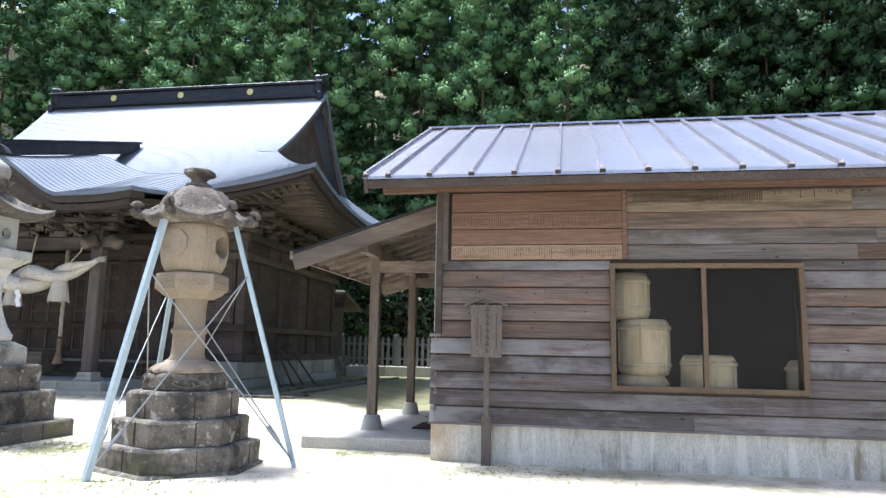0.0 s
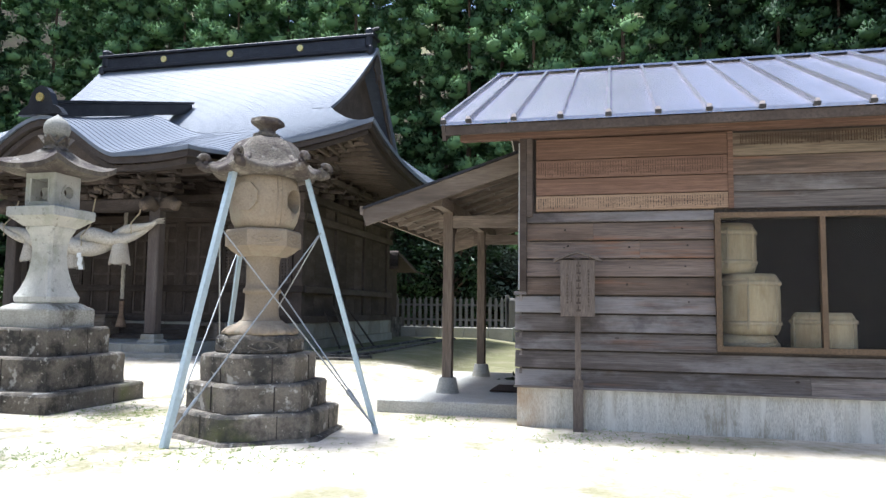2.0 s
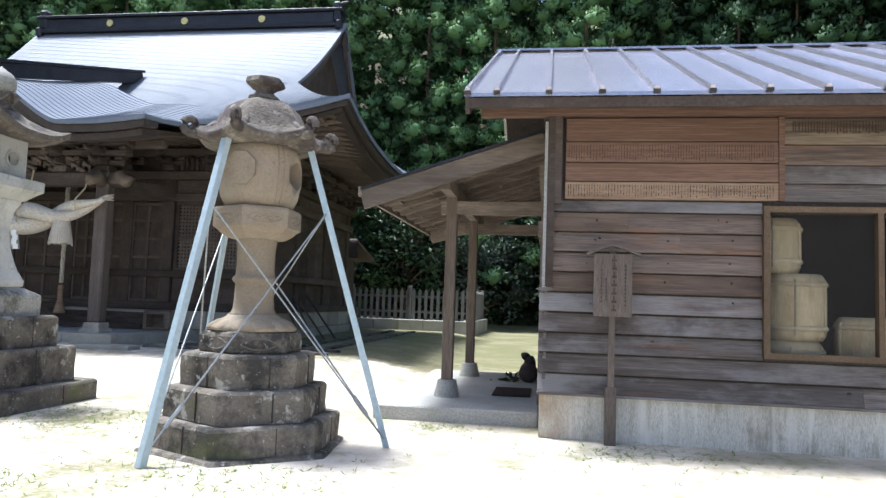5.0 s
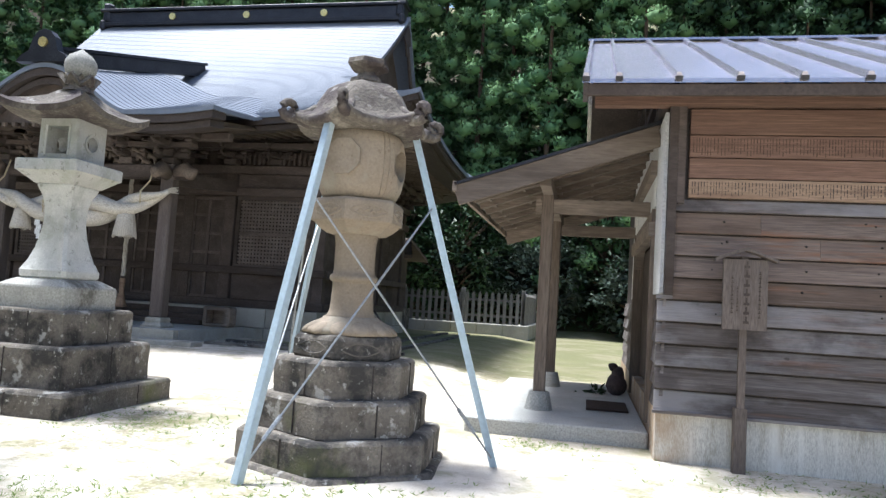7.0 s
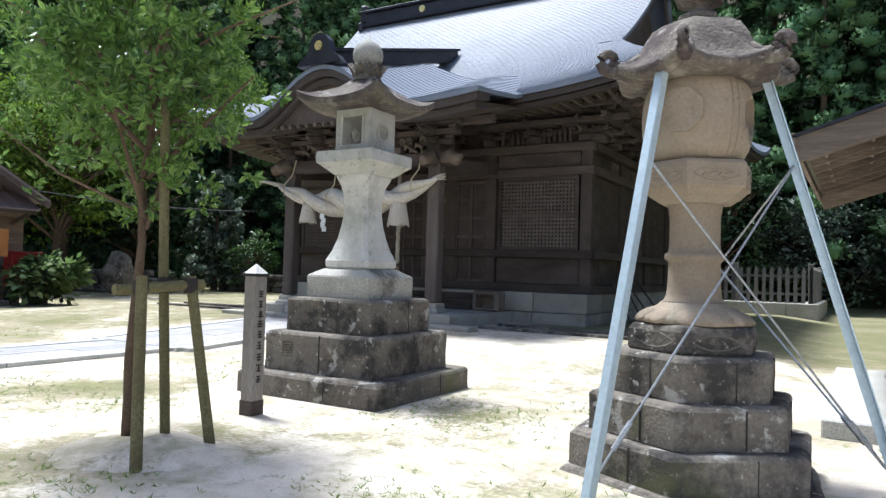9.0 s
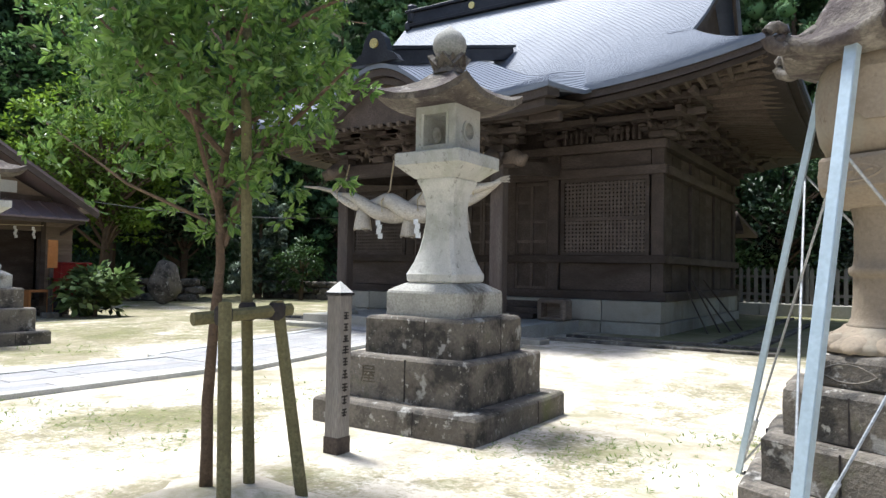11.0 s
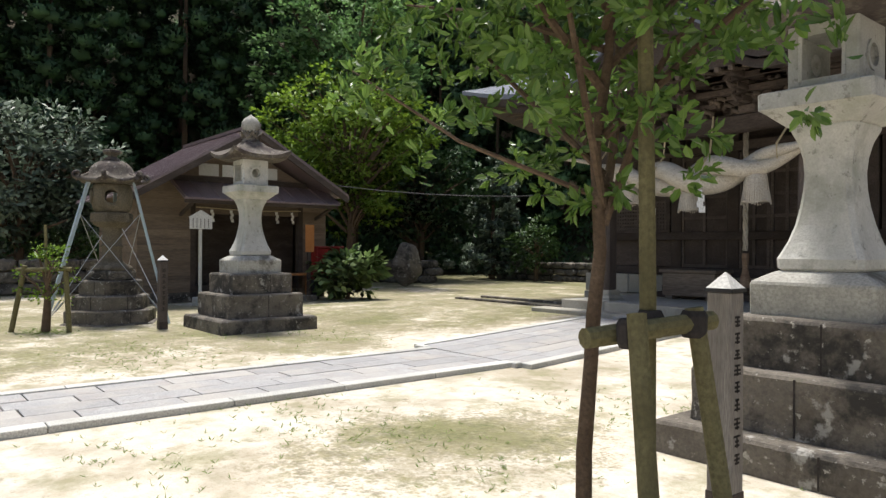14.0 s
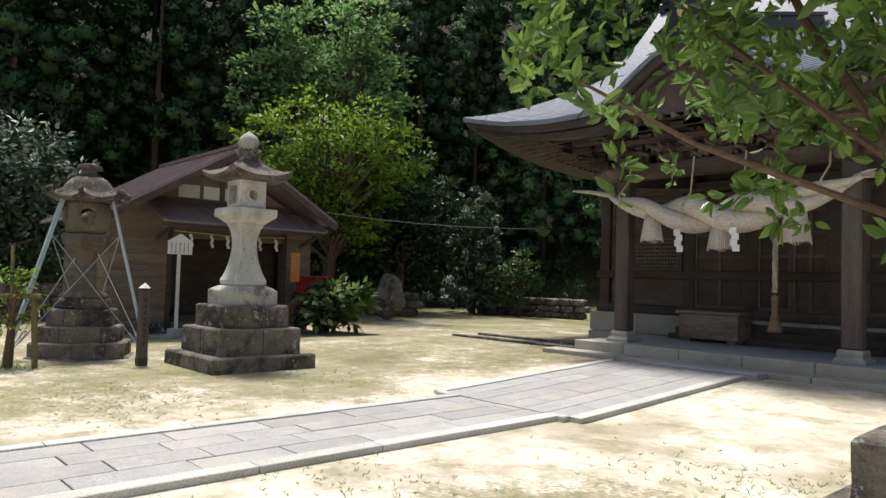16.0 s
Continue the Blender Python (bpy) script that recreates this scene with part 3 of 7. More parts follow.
_pieces.append((0.06, 0.17, 3.35, 6.1, 0.42, 3.3))
_pieces.append((0.06, 0.17, 0.75, 3.35, 2.25, 3.3))
_pieces.append((0.06, 9.9, 6.1, 6.2, 0.42, 3.1))
_pieces.append((9.8, 9.9, 0.17, 6.1, 0.42, 3.1))
_pieces.append((0.17, 9.8, 0.17, 6.1, 0.40, 0.46))
_pieces.append((0.17, 9.8, 0.17, 6.1, 3.05, 3.1))
# walls, floor and ceiling share the colour darkened for indoor shade
wall = part("wall", boxed(*_pieces[0]), M_BOARD_SHADE, SHED)
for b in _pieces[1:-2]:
    part("wall", boxed(*b), M_BOARD_SHADE, SHED)
part("floor", boxed(*_pieces[-2]), M_BOARD_SHADE, SHED)
part("ceiling", boxed(*_pieces[-1]), M_BOARD_SHADE, SHED)
# gable end above the porch; a set-back dark sheet paints its shaded opening
bm = bmesh.new()
loft(bm, [[(x, 0.05, 3.1), (x, 6.2, 3.1), (x, 3.2, 4.62)] for x in (0.5, 0.55)])
part("gable", fixed(bm), M_BOARD_SHADE, SHED)
part("gable_tie", boxed(-0.02, 0.12, 0.05, 6.2, 3.085, 3.22, 0.008), M_WOOD_BROWN, SHED)
for i in range(2, 12, 3):
    y = 0.05 + 0.52 * i
    part("gable_strut", boxed(0.0, 0.09, y - 0.045, y + 0.045, 3.22, 3.16 + 1.5 * (1 - abs(y - 3.2) / 3.15)), M_WOOD_BROWN, SHED)
for z, w in ((3.55, 2.1), (3.95, 1.3)):
    part("gable_rail", boxed(0.02, 0.07, 3.2 - w, 3.2 + w, z, z + 0.09), M_WOOD_BROWN, SHED)
part("plaster_panel", boxed(0.0, 0.055, 0.09, 0.72, 1.42, 3.02), M_PLASTER, SHED, "white plaster")
part("plaster_panel", boxed(0.0, 0.055, 3.4, 4.0, 1.42, 3.02), M_PLASTER, SHED, "white plaster")
part("plaster_panel", boxed(0.0, 0.055, 0.75, 3.35, 2.28, 3.02), M_PLASTER, SHED, "white plaster")
part("corner_board", boxed(0.03, 0.1, -0.035, 0.08, 1.41, 3.08), M_WOOD_BROWN, SHED)
part("corner_board", boxed(0.102, 0.165, -0.03, 0.045, 2.2, 3.08), M_WOOD_BROWN, SHED)
for z in (1.7, 2.3):
    part("tie_beam", boxed(-0.06, 0.0, 0.72, 3.4, z + 0.28, z + 0.42), M_WOOD_GREY, SHED)
door = part("door", boxed(0.09, 0.13, 0.86, 3.24, 0.46, 2.0), M_WOOD_DARK, SHED, "dark wooden sliding door")
for y0, y1 in ((0.75, 0.86), (3.24, 3.35)):
    part("door_post", boxed(-0.03, 0.15, y0, y1, 0.2, 2.25), M_WOOD_PILLAR, SHED)
bm = bmesh.new()
loft(bm, [[(x, 0.86, 1.8), (x, 1.2, 2.02), (x, 2.9, 2.02), (x, 3.24, 1.8), (x, 3.24, 2.25), (x, 0.86, 2.25)] for x in (-0.02, 0.08)])
part("door_arch", fixed(bm), M_WOOD_GREY, SHED)
# window
WIN = part("window_frame", boxed(1.98, 3.97, -0.05, 0.03, 0.825, 0.88), M_FRAME, SHED, "brown window frame")
for nm, b in (("frame_head", (1.98, 3.97, 2.15, 2.2)), ("frame_side", (1.98, 2.035, 0.86, 2.15)), ("frame_side", (3.915, 3.97, 0.86, 2.15)), ("mullion", (2.935, 2.985, 0.86, 2.15))):
    part(nm, boxed(b[0], b[1], -0.045, 0.04, b[2], b[3]), M_FRAME, WIN)
for x0, x1, y in ((2.035, 2.95, 0.0), (2.97, 3.915, 0.012)):
    g = part("pane", boxed(x0, x1, y, y + 0.008, 0.86, 2.15), M_GLASS, WIN)
    g.visible_shadow = False
# roof
bm = bmesh.new()
slab(bm, [[(-0.73, -0.52, 3.13), (10.4, -0.52, 3.13)], [(-0.73, 3.24, 4.85), (10.4, 3.24, 4.85)], [(-0.73, 7.0, 3.13), (10.4, 7.0, 3.13)]], 0.035)
sroof = part("roof", bm, M_ROOF_SHED, SHED, "brown ribbed sheet metal")
rib = fixed(loft(bmesh.new(), [[(-0.034, y, z), (0.034, y, z), (0.017, y - 0.015, z + 0.05), (-0.017, y - 0.015, z + 0.05)] for y, z in ((-0.53, 3.125), (3.24, 4.85))]))
rib_me = bpy.data.meshes.new("rib")
rib.to_mesh(rib_me)
rib.free()
rib_me.materials.append(M_ROOF_SHED)
cap = fixed(beam(bmesh.new(), (0, -0.545, 3.125), (0, -0.51, 3.14), 0.06, 0.035))
cap_me = bpy.data.meshes.new("rib_cap")
cap.to_mesh(cap_me)
cap.free()
cap_me.materials.append(M_DARK_METAL)
for i in range(24):
    for nm, me in (("rib", rib_me), ("rib_cap", cap_me)):
        o = new(nm, me)
        o.parent = sroof
        o.location.x = -0.7 if i == 0 else -0.9 + 0.465 * i
part("ridge_cap", beamed((-0.75, 3.24, 4.87), (10.4, 3.24, 4.862), 0.16, 0.03), M_ROOF_SHED, SHED)
part("soffit_board", beamed((-0.12, 3.34, 4.60), (-0.12, 6.7, 3.05), 1.1, 0.02), M_WOOD_DARK, SHED)
part("fascia", boxed(-0.71, 10.4, -0.50, -0.46, 3.0, 3.09), M_WOOD_DARK, SHED)
part("eave_beam", boxed(-0.62, 10.2, -0.06, 0.045, 3.04, 3.17), M_WOOD_RED, SHED)
part("verge_board", beamed((-0.7, -0.5, 3.02), (-0.7, 3.24, 4.74), 0.04, 0.16), M_EAVE, SHED)
part("purlin", boxed(-0.68, 0.1, 3.1, 3.26, 4.5, 4.66), M_WOOD_DARK, SHED)
for i in range(18):
    part("rafter", beamed((0.35 + 0.6 * i - 0.75, -0.47, 3.06), (0.35 + 0.6 * i - 0.75, 0.3, 3.41), 0.06, 0.08), M_WOOD_RED, SHED)
# porch
part("porch_floor", boxed(-1.72, -0.01, 0.52, 4.5, -0.1, 0.15, 0.015), M_CONC, SHED, "damp concrete porch floor")
bm = bmesh.new()
slab(bm, [[(-1.95, 0.5, 2.42), (0, 0.5, 3.06)], [(-1.95, 5.0, 2.42), (0, 5.0, 3.06)]], 0.03)
can = part("canopy", bm, M_DARK_METAL, SHED, "sloping porch canopy")
bm = bmesh.new()
slab(bm, [[(-1.9, 0.56, 2.405), (0, 0.56, 3.028)], [(-1.9, 4.95, 2.405), (0, 4.95, 3.028)]], 0.02)
part("boarding", bm, M_WOOD_GREY, can)
for yy in (0.54, 4.96):
    part("bargeboard", beamed((-1.93, yy, 2.29), (0, yy, 2.92), 0.045, 0.2), M_WOOD_GREY, can)
for i in range(9):
    part("rafter", beamed((-1.88, 0.85 + 0.47 * i, 2.36), (0, 0.85 + 0.47 * i, 2.975), 0.045, 0.06), M_WOOD_GREY, can)
for i in range(5):
    part("batten", beamed((-1.75 + 0.38 * i, 0.56, 2.43 + 0.125 * i), (-1.75 + 0.38 * i, 4.95, 2.43 + 0.125 * i), 0.03, 0.03), M_WOOD_GREY, can)
part("eave_board", boxed(-1.97, -1.93, 0.5, 5.0, 2.33, 2.43), M_WOOD_GREY, can)
part("plate_beam", beamed((-1.07, 0.75, 2.52), (-1.07, 4.8, 2.52), 0.11, 0.14), M_WOOD_GREY, SHED)
for yy in (1.40, 3.76):
    part("post", boxed(-1.135, -1.01, yy - 0.0625, yy + 0.0625, 0.3, 2.46, 0.008), M_WOOD_PILLAR, SHED)
    part("post_footing", turned([(0.15, 0.15), (0.11, 0.33), (0.10, 0.345)], 20, 0, None, -1.07, yy), M_CONC, SHED)
    part("cross_beam", beamed((-1.2, yy, 2.33), (0.02, yy, 2.33), 0.1, 0.15), M_WOOD_GREY, SHED)
    part("brace", beamed((-1.07, yy + 0.05, 2.05), (-1.07, yy + 0.5, 2.46), 0.05, 0.08), M_WOOD_GREY, SHED)
mat_ = tagged(part("doormat", boxed(9.93, 10.38, 2.75, 3.5, 0.154, 0.175, 0.005), M_MAT), "dark brown doormat on the concrete porch", "doormat")

# sake casks inside
for x, y, z, r, h, lab in ((12.83, 1.53, 0.46, 0.3, 0.52, "straw-wrapped sake cask at the bottom of a stack"), (12.87, 1.54, 0.985, 0.29, 0.62, "straw-wrapped sake cask upon another cask"), (12.69, 1.58, 1.61, 0.26, 0.52, "straw-wrapped sake cask on top of the stack"), (13.56, 1.56, 0.66, 0.3, 0.56, "low straw-wrapped sake cask behind the window"), (14.66, 1.56, 0.46, 0.28, 0.72, "tall straw-wrapped sake cask at the end of the window")):
    c = thing("sake_cask", x, y, z, lab, "cask", "casks in the shed")
    part("body", turned([(r * 0.88, 0), (r * 0.98, 0.06), (r, h * 0.4), (r, h * 0.7), (r * 0.96, h - 0.05), (r * 0.85, h)], 24), M_STRAW, c, smooth=True)
    for zz in (0.09, h - 0.12):
        part("rope", turned([(r * 1.0, zz), (r * 1.05, zz + 0.015), (r * 1.05, zz + 0.035), (r * 1.0, zz + 0.05)], 24), M_ROPE, c)
    for k in range(6):
        a = k * math.pi / 3 + 0.3
        part("cord", tube(bmesh.new(), [(r * 1.02 * math.cos(a), r * 1.02 * math.sin(a), 0.05), (r * 1.02 * math.cos(a), r * 1.02 * math.sin(a), h - 0.05)], 0.012, 5), M_ROPE, c)
st = thing("cask_stand", 13.56, 1.56, 0.46, "low dark wooden stand under a cask", "stand")
part("top", boxed(-0.35, 0.35, -0.35, 0.35, 0.15, 0.2), M_WOOD_DARK, st)
for sx in (-0.3, 0.3):
    part("leg", boxed(sx - 0.03, sx + 0.03, -0.3, 0.3, 0, 0.15), M_WOOD_DARK, st)

# notice on a post before the shed wall
nt = thing("notice_post", 11.14, 0.93, 0, "weathered wooden notice board on a post by the shed", "sign")
part("post", boxed(-0.028, 0.028, 0.02, 0.07, 0, 1.75), M_NOTICE, nt)
part("stake", boxed(-0.05, 0.05, 0.015, 0.1, -0.02, 0.52, 0.006), M_NOTICE, nt)
bd = part("board", boxed(-0.17, 0.17, -0.02, 0.014, 1.15, 1.72), M_NOTICE, nt)
bm = bmesh.new()
loft(bm, [[(-0.24, y, 1.70), (-0.1, y, 1.76), (0, y, 1.79), (0.1, y, 1.76), (0.24, y, 1.70), (0.24, y, 1.725), (0, y, 1.82), (-0.24, y, 1.725)] for y in (-0.06, 0.05)])
part("roof", fixed(bm), M_NOTICE, nt)
bm = bmesh.new()
for cx, w, z0, z1, st_ in ((0.01, 0.045, 1.2, 1.66, 0.075), (-0.1, 0.02, 1.28, 1.56, 0.035), (0.11, 0.018, 1.25, 1.6, 0.035), (-0.06, 0.014, 1.3, 1.5, 0.03)):
    z = z0
    while z < z1:
        box(bm, cx - w / 2, cx + w / 2, -0.022, -0.018, z, z + st_ * 0.3)
        box(bm, cx - w * 0.15, cx + w * 0.15, -0.026, -0.018, z, z + st_ * 0.8)
        z += st_
part("lettering", bm, M_WOOD_DARK, bd)

# ---- hall ----
HX, HY = 0.2, 9.34
HALL = thing("hall", HX, HY, 0, "old dark timber shrine hall with a broad curved metal roof", "hall")
HW, HD = 4.0, 6.72
part("wall", boxed(-HW + 0.06, HW - 0.06, 0.06, HD, 0.82, 4.7), M_WOOD_DARK, HALL)
# stone plinth of large blocks
for side in range(2):
    for row in range(2):
        n = 7 if side == 0 else 6
        for i in range(n):
            off = 0.35 if row else 0.0
            if side == 0:
                a, b = -4.12 + i * 8.24 / n, -4.12 + (i + 1) * 8.24 / n
                part("block", boxed(a + 0.006, b - 0.006, -0.42 + 0.05 * row, 0.3, 0.42 * row - 0.05 * (1 - row), 0.41 + 0.41 * row, 0.012), M_STONE_HALL, HALL)
            else:
                a, b = 0.31 + i * 6.6 / n, 0.31 + (i + 1) * 6.6 / n
                for sx in (1, -1):
                    x0, x1 = sorted((sx * 3.7, sx * (4.12 - 0.05 * row)))
                    part("block", boxed(x0, x1, a + 0.006, b - 0.006, 0.42 * row - 0.05 * (1 - row), 0.41 + 0.41 * row, 0.012), M_STONE_HALL, HALL)
# posts and rails of the front and the right and left sides
for x in (-3.95, -1.95, -0.7, 0.75, 1.75, 3.95):
    part("post", boxed(x - 0.12, x + 0.12, -0.09, 0.1, 0.83, 4.1, 0.012), M_WOOD_DARK, HALL)
for y in (2.2, 4.4, 6.6):
    for sx in (1, -1):
        x0, x1 = sorted((sx * 3.85, sx * 4.05))
        part("post", boxed(x0, x1, y - 0.12, y + 0.12, 0.83, 4.1, 0.012), M_WOOD_DARK, HALL)
for z0, z1, p in ((0.825, 1.0, 0.12), (1.56, 1.72, 0.14), (3.30, 3.48, 0.14), (3.80, 3.98, 0.15)):
    part("rail", boxed(-4.12, 4.12, -p - 0.004, 0.0, z0, z1, 0.01), M_WOOD_BROWN, HALL)
    for sx in (1, -1):
        x0, x1 = sorted((sx * 3.96, sx * (4.0 + p)))
        part("rail", boxed(x0, x1, 0.02, HD + 0.05, z0, z1, 0.01), M_WOOD_BROWN, HALL)
for x0, x1 in ((-3.8, -2.1), (1.9, 3.8)):
    part("frieze_board", boxed(x0, x1, -0.03, 0.05, 3.49, 3.79), M_WOOD_BROWN, HALL)
    part("wainscot", boxed(x0, x1, -0.02, 0.05, 1.01, 1.55), M_WOOD_BROWN, HALL)
    lat = part("lattice_frame", boxed(x0 + 0.02, x1 - 0.02, -0.05, 0.04, 2.42, 2.50), M_WOOD_BROWN, HALL)
    for z0, z1 in ((1.72, 1.78), (3.22, 3.30)):
        part("frame_rail", boxed(x0 + 0.02, x1 - 0.02, -0.07, 0.04, z0, z1), M_WOOD_BROWN, lat)
    for xx in (x0 + 0.02, x1 - 0.10):
        part("frame_stile", boxed(xx, xx + 0.08, -0.066, 0.04, 1.78, 3.22), M_WOOD_BROWN, lat)
    for z0, z1 in ((1.78, 2.42), (2.50, 3.22)):
        bm = bmesh.new()
        n = 21
        for i in range(n):
            x = x0 + 0.12 + (x1 - x0 - 0.24) * (i + 0.5) / n
            box(bm, x - 0.022, x + 0.022, -0.03, 0.03, z0, z1)
        k = 8 if z1 < 2.45 else 9
        for j in range(k):
            z = z0 + (z1 - z0) * (j + 0.5) / k
            box(bm, x0 + 0.1, x1 - 0.1, -0.036, 0.02, z - 0.02, z + 0.02)
        part("lattice", bm, M_LATTICE, lat)
        # near-black sheet that paints the shade behind the lattice holes
        part("dark_backing", boxed(x0 + 0.1, x1 - 0.1, 0.045, 0.062, z0, z1), M_INK_SHADE, lat)
# doors
for x0, x1 in ((-1.85, -0.8), (-0.6, 0.02), (0.03, 0.65), (0.85, 1.65)):
    d = part("door", boxed(x0, x1, -0.02, 0.05, 1.0, 3.29), M_WOOD_DARK, HALL)
    for xx in (x0, (x0 + x1) / 2 - 0.03, x1 - 0.06):
        part("stile", boxed(xx, xx + 0.06, -0.06, -0.02, 1.0, 3.26), M_LATTICE, d)
    for zz in (1.0, 1.56, 1.98, 2.4, 2.82, 3.2):
        part("door_rail", boxed(x0 + 0.06, x1 - 0.06, -0.055, -0.02, zz, zz + 0.06), M_LATTICE, d)
# panelled sides
for sx in (1, -1):
    for k in range(3):
        for z0, z1 in ((1.01, 1.55), (1.73, 3.29), (3.49, 3.79)):
            for j in range(3):
                a = 0.15 + 2.2 * k + 0.64 * j
                x0, x1 = sorted((sx * 3.93, sx * (3.985 + 0.008 * (j % 2))))
                part("panel", boxed(x0, x1, a + 0.005, a + 0.63, z0, z1), M_WOOD_BROWN, HALL)


# bracket clusters under the eaves
def bracket_bm():
    bm = bmesh.new()
    box(bm, -0.14, 0.14, -0.16, 0.12, 0.0, 0.13, 0.02)
    for i, (w, d, z) in enumerate(((0.36, 0.22, 0.14), (0.5, 0.38, 0.32), (0.62, 0.56, 0.5))):
        box(bm, -w, w, -0.07 - 0.12 * i, 0.05, z, z + 0.1, 0.015)
        box(bm, -0.06, 0.06, -d - 0.15, 0.1, z + 0.004, z + 0.11, 0.015)
        for x in (-w + 0.07, 0, w - 0.07):
            box(bm, x - 0.075, x + 0.075, -0.10 - 0.12 * i, 0.04, z + 0.105, z + 0.175, 0.018)
        # curled nose
        tube(bm, [(0, -d - 0.12, z + 0.05), (0, -d - 0.24, z + 0.03), (0, -d - 0.31, z + 0.09), (0, -d - 0.27, z + 0.15)], [0.055, 0.05, 0.04, 0.02], 6)
    return fixed(bm)


_b = bracket_bm()
_bme = bpy.data.meshes.new("bracket")
_b.to_mesh(_bme)
_b.free()
_bme.materials.append(M_WOOD_BROWN)


def put_bracket(m):
    o = new("bracket", _bme)
    o.parent = HALL
    o.matrix_local = m


for x in (-3.95, -2.95, -1.95, -0.7, 0.75, 1.75, 2.85, 3.95):
    put_bracket(pose(x, -0.1, 3.99))
for y in (0.2, 1.2, 2.2, 3.3, 4.4, 5.5, 6.6):
    put_bracket(pose(4.1, y, 3.99, 0, 0, 90))
    put_bracket(pose(-4.1, y, 3.99, 0, 0, -90))
put_bracket(pose(4.1, -0.1, 3.99, 0, 0, 45))
put_bracket(pose(-4.1, -0.1, 3.99, 0, 0, -45))
for p, z in ((0.45, 4.28), (0.75, 4.52)):
    part("purlin", boxed(-4.5 - p, 4.5 + p, -p - 0.16, -p - 0.04, z, z + 0.12, 0.01), M_WOOD_BROWN, HALL)
    for sx in (1, -1):
        x0, x1 = sorted((sx * (4.05 + p), sx * (4.17 + p)))
        part("purlin", boxed(x0, x1, -0.5 - p, HD + 0.5 + p, z + 0.003, z + 0.123, 0.01), M_WOOD_BROWN, HALL)
# small turned struts in the frieze between brackets
for i in range(14):
    part("strut", turned([(0.028, 4.0), (0.04, 4.06), (0.025, 4.14), (0.04, 4.2), (0.028, 4.26)], 8, 0, None, 2.05 + 0.12 * i, -0.16), M_WOOD_BROWN, HALL)

# roof
RYE, RYR, RZ0, RZR = -2.1, 3.36, 4.57, 8.8
RW = 6.5


def prof(s):
    return RZ0 + (RZR - RZ0) * (0.60 * s + 0.40 * s * s)


def lift(u, s):
    return 0.6 * abs(u) ** 3 * max(0.0, 1 - s) ** 3


def roof_w(s):
    return RW - 2.05 * min(s / 0.47, 1) + max(0, s - 0.47) * 0.45


NC = 84
_us = [k / 14 - 1 for k in range(29)]


def slope_rows(ss, fn):
    rows = []
    for i, s in enumerate(ss):
        rows.append([fn(u, s, 0.0) for u in _us])
        rows.append([fn(u, s, 0.007) for u in _us])
    return rows


bm = bmesh.new()
for sgn in (1, -1):
    ss = [i / NC for i in range(NC + 1)]
    slab(bm, slope_rows(ss, lambda u, s, d: (roof_w(s) * u, RYR + sgn * (RYE - RYR) * (1 - s) - sgn * d * 0.2, prof(s) + lift(u, s) - 0.014 + d)), 0.09)
main = part("roof", fixed(bm), M_ROOF_COPPER, HALL, "grey-blue metal shingle roof with upturned corners")
for sgn in (1, -1):
    bm = bmesh.new()
    ss = [0.47 * i / 40 for i in range(41)]
    slab(bm, slope_rows(ss, lambda u, s, d: (sgn * roof_w(s) - sgn * d * 0.2 + (0 if s < 0.46 else -sgn * 0.5), RYR + (RYR - RYE) * (1 - s) * u, prof(s) + lift(u, s) - 0.016 + d)), 0.09)
    part("side_slope", fixed(bm), M_ROOF_COPPER, main)
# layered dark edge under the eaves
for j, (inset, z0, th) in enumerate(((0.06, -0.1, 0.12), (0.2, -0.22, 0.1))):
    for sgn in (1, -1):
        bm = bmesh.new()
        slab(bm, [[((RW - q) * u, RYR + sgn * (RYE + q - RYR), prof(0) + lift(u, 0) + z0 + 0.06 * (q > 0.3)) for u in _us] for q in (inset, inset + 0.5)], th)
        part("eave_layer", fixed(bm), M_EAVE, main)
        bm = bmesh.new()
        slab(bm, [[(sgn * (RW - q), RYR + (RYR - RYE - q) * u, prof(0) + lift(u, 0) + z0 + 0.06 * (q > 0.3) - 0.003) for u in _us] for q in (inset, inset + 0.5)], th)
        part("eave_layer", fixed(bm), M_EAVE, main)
# soffit boards
for sgn in (1, -1):
    bm = bmesh.new()
    slab(bm, [[((RW - 0.3 - q) * u, RYR + sgn * (RYE + 0.3 + q - RYR), prof(0) + lift(u, 0) * (1 - q / 2.2) - 0.2 + 0.16 * q) for u in _us] for q in (0, 0.7, 1.4, 2.0)], 0.02)
    part("soffit", fixed(bm), M_WOOD_SOFFIT, main)
    bm = bmesh.new()
    slab(bm, [[(sgn * (RW - 0.3 - q), RYR + (RYR - RYE - 0.3 - q) * u, prof(0) + lift(u, 0) * (1 - q / 2.2) - 0.2 + 0.16 * q) for u in _us] for q in (0, 0.7, 1.4, 2.0)], 0.02)
    part("soffit", fixed(bm), M_WOOD_SOFFIT, main)
# rafters, following the lift of the eave
for i in range(53):
    u = -1 + 2 * (i + 0.5) / 53
    x = (RW - 0.35) * u
    z = prof(0) + lift(u, 0) - 0.26
    part("rafter", beamed((x, RYE + 0.35, z), (x * 0.97, RYE + 2.0, z + 0.27 - lift(u, 0) * 0.75), 0.07, 0.08), M_WOOD_SOFFIT, main)
for sx in (1, -1):
    for i in range(43):
        u = -1 + 2 * (i + 0.5) / 43
        y = RYR + (RYR - RYE - 0.35) * u
        z = prof(0) + lift(u, 0) - 0.26
        part("rafter", beamed((sx * (RW - 0.35), y, z), (sx * (RW - 2.2), RYR + (y - RYR) * 0.95, z + 0.27 - lift(u, 0) * 0.75), 0.07, 0.08), M_WOOD_SOFFIT, main)
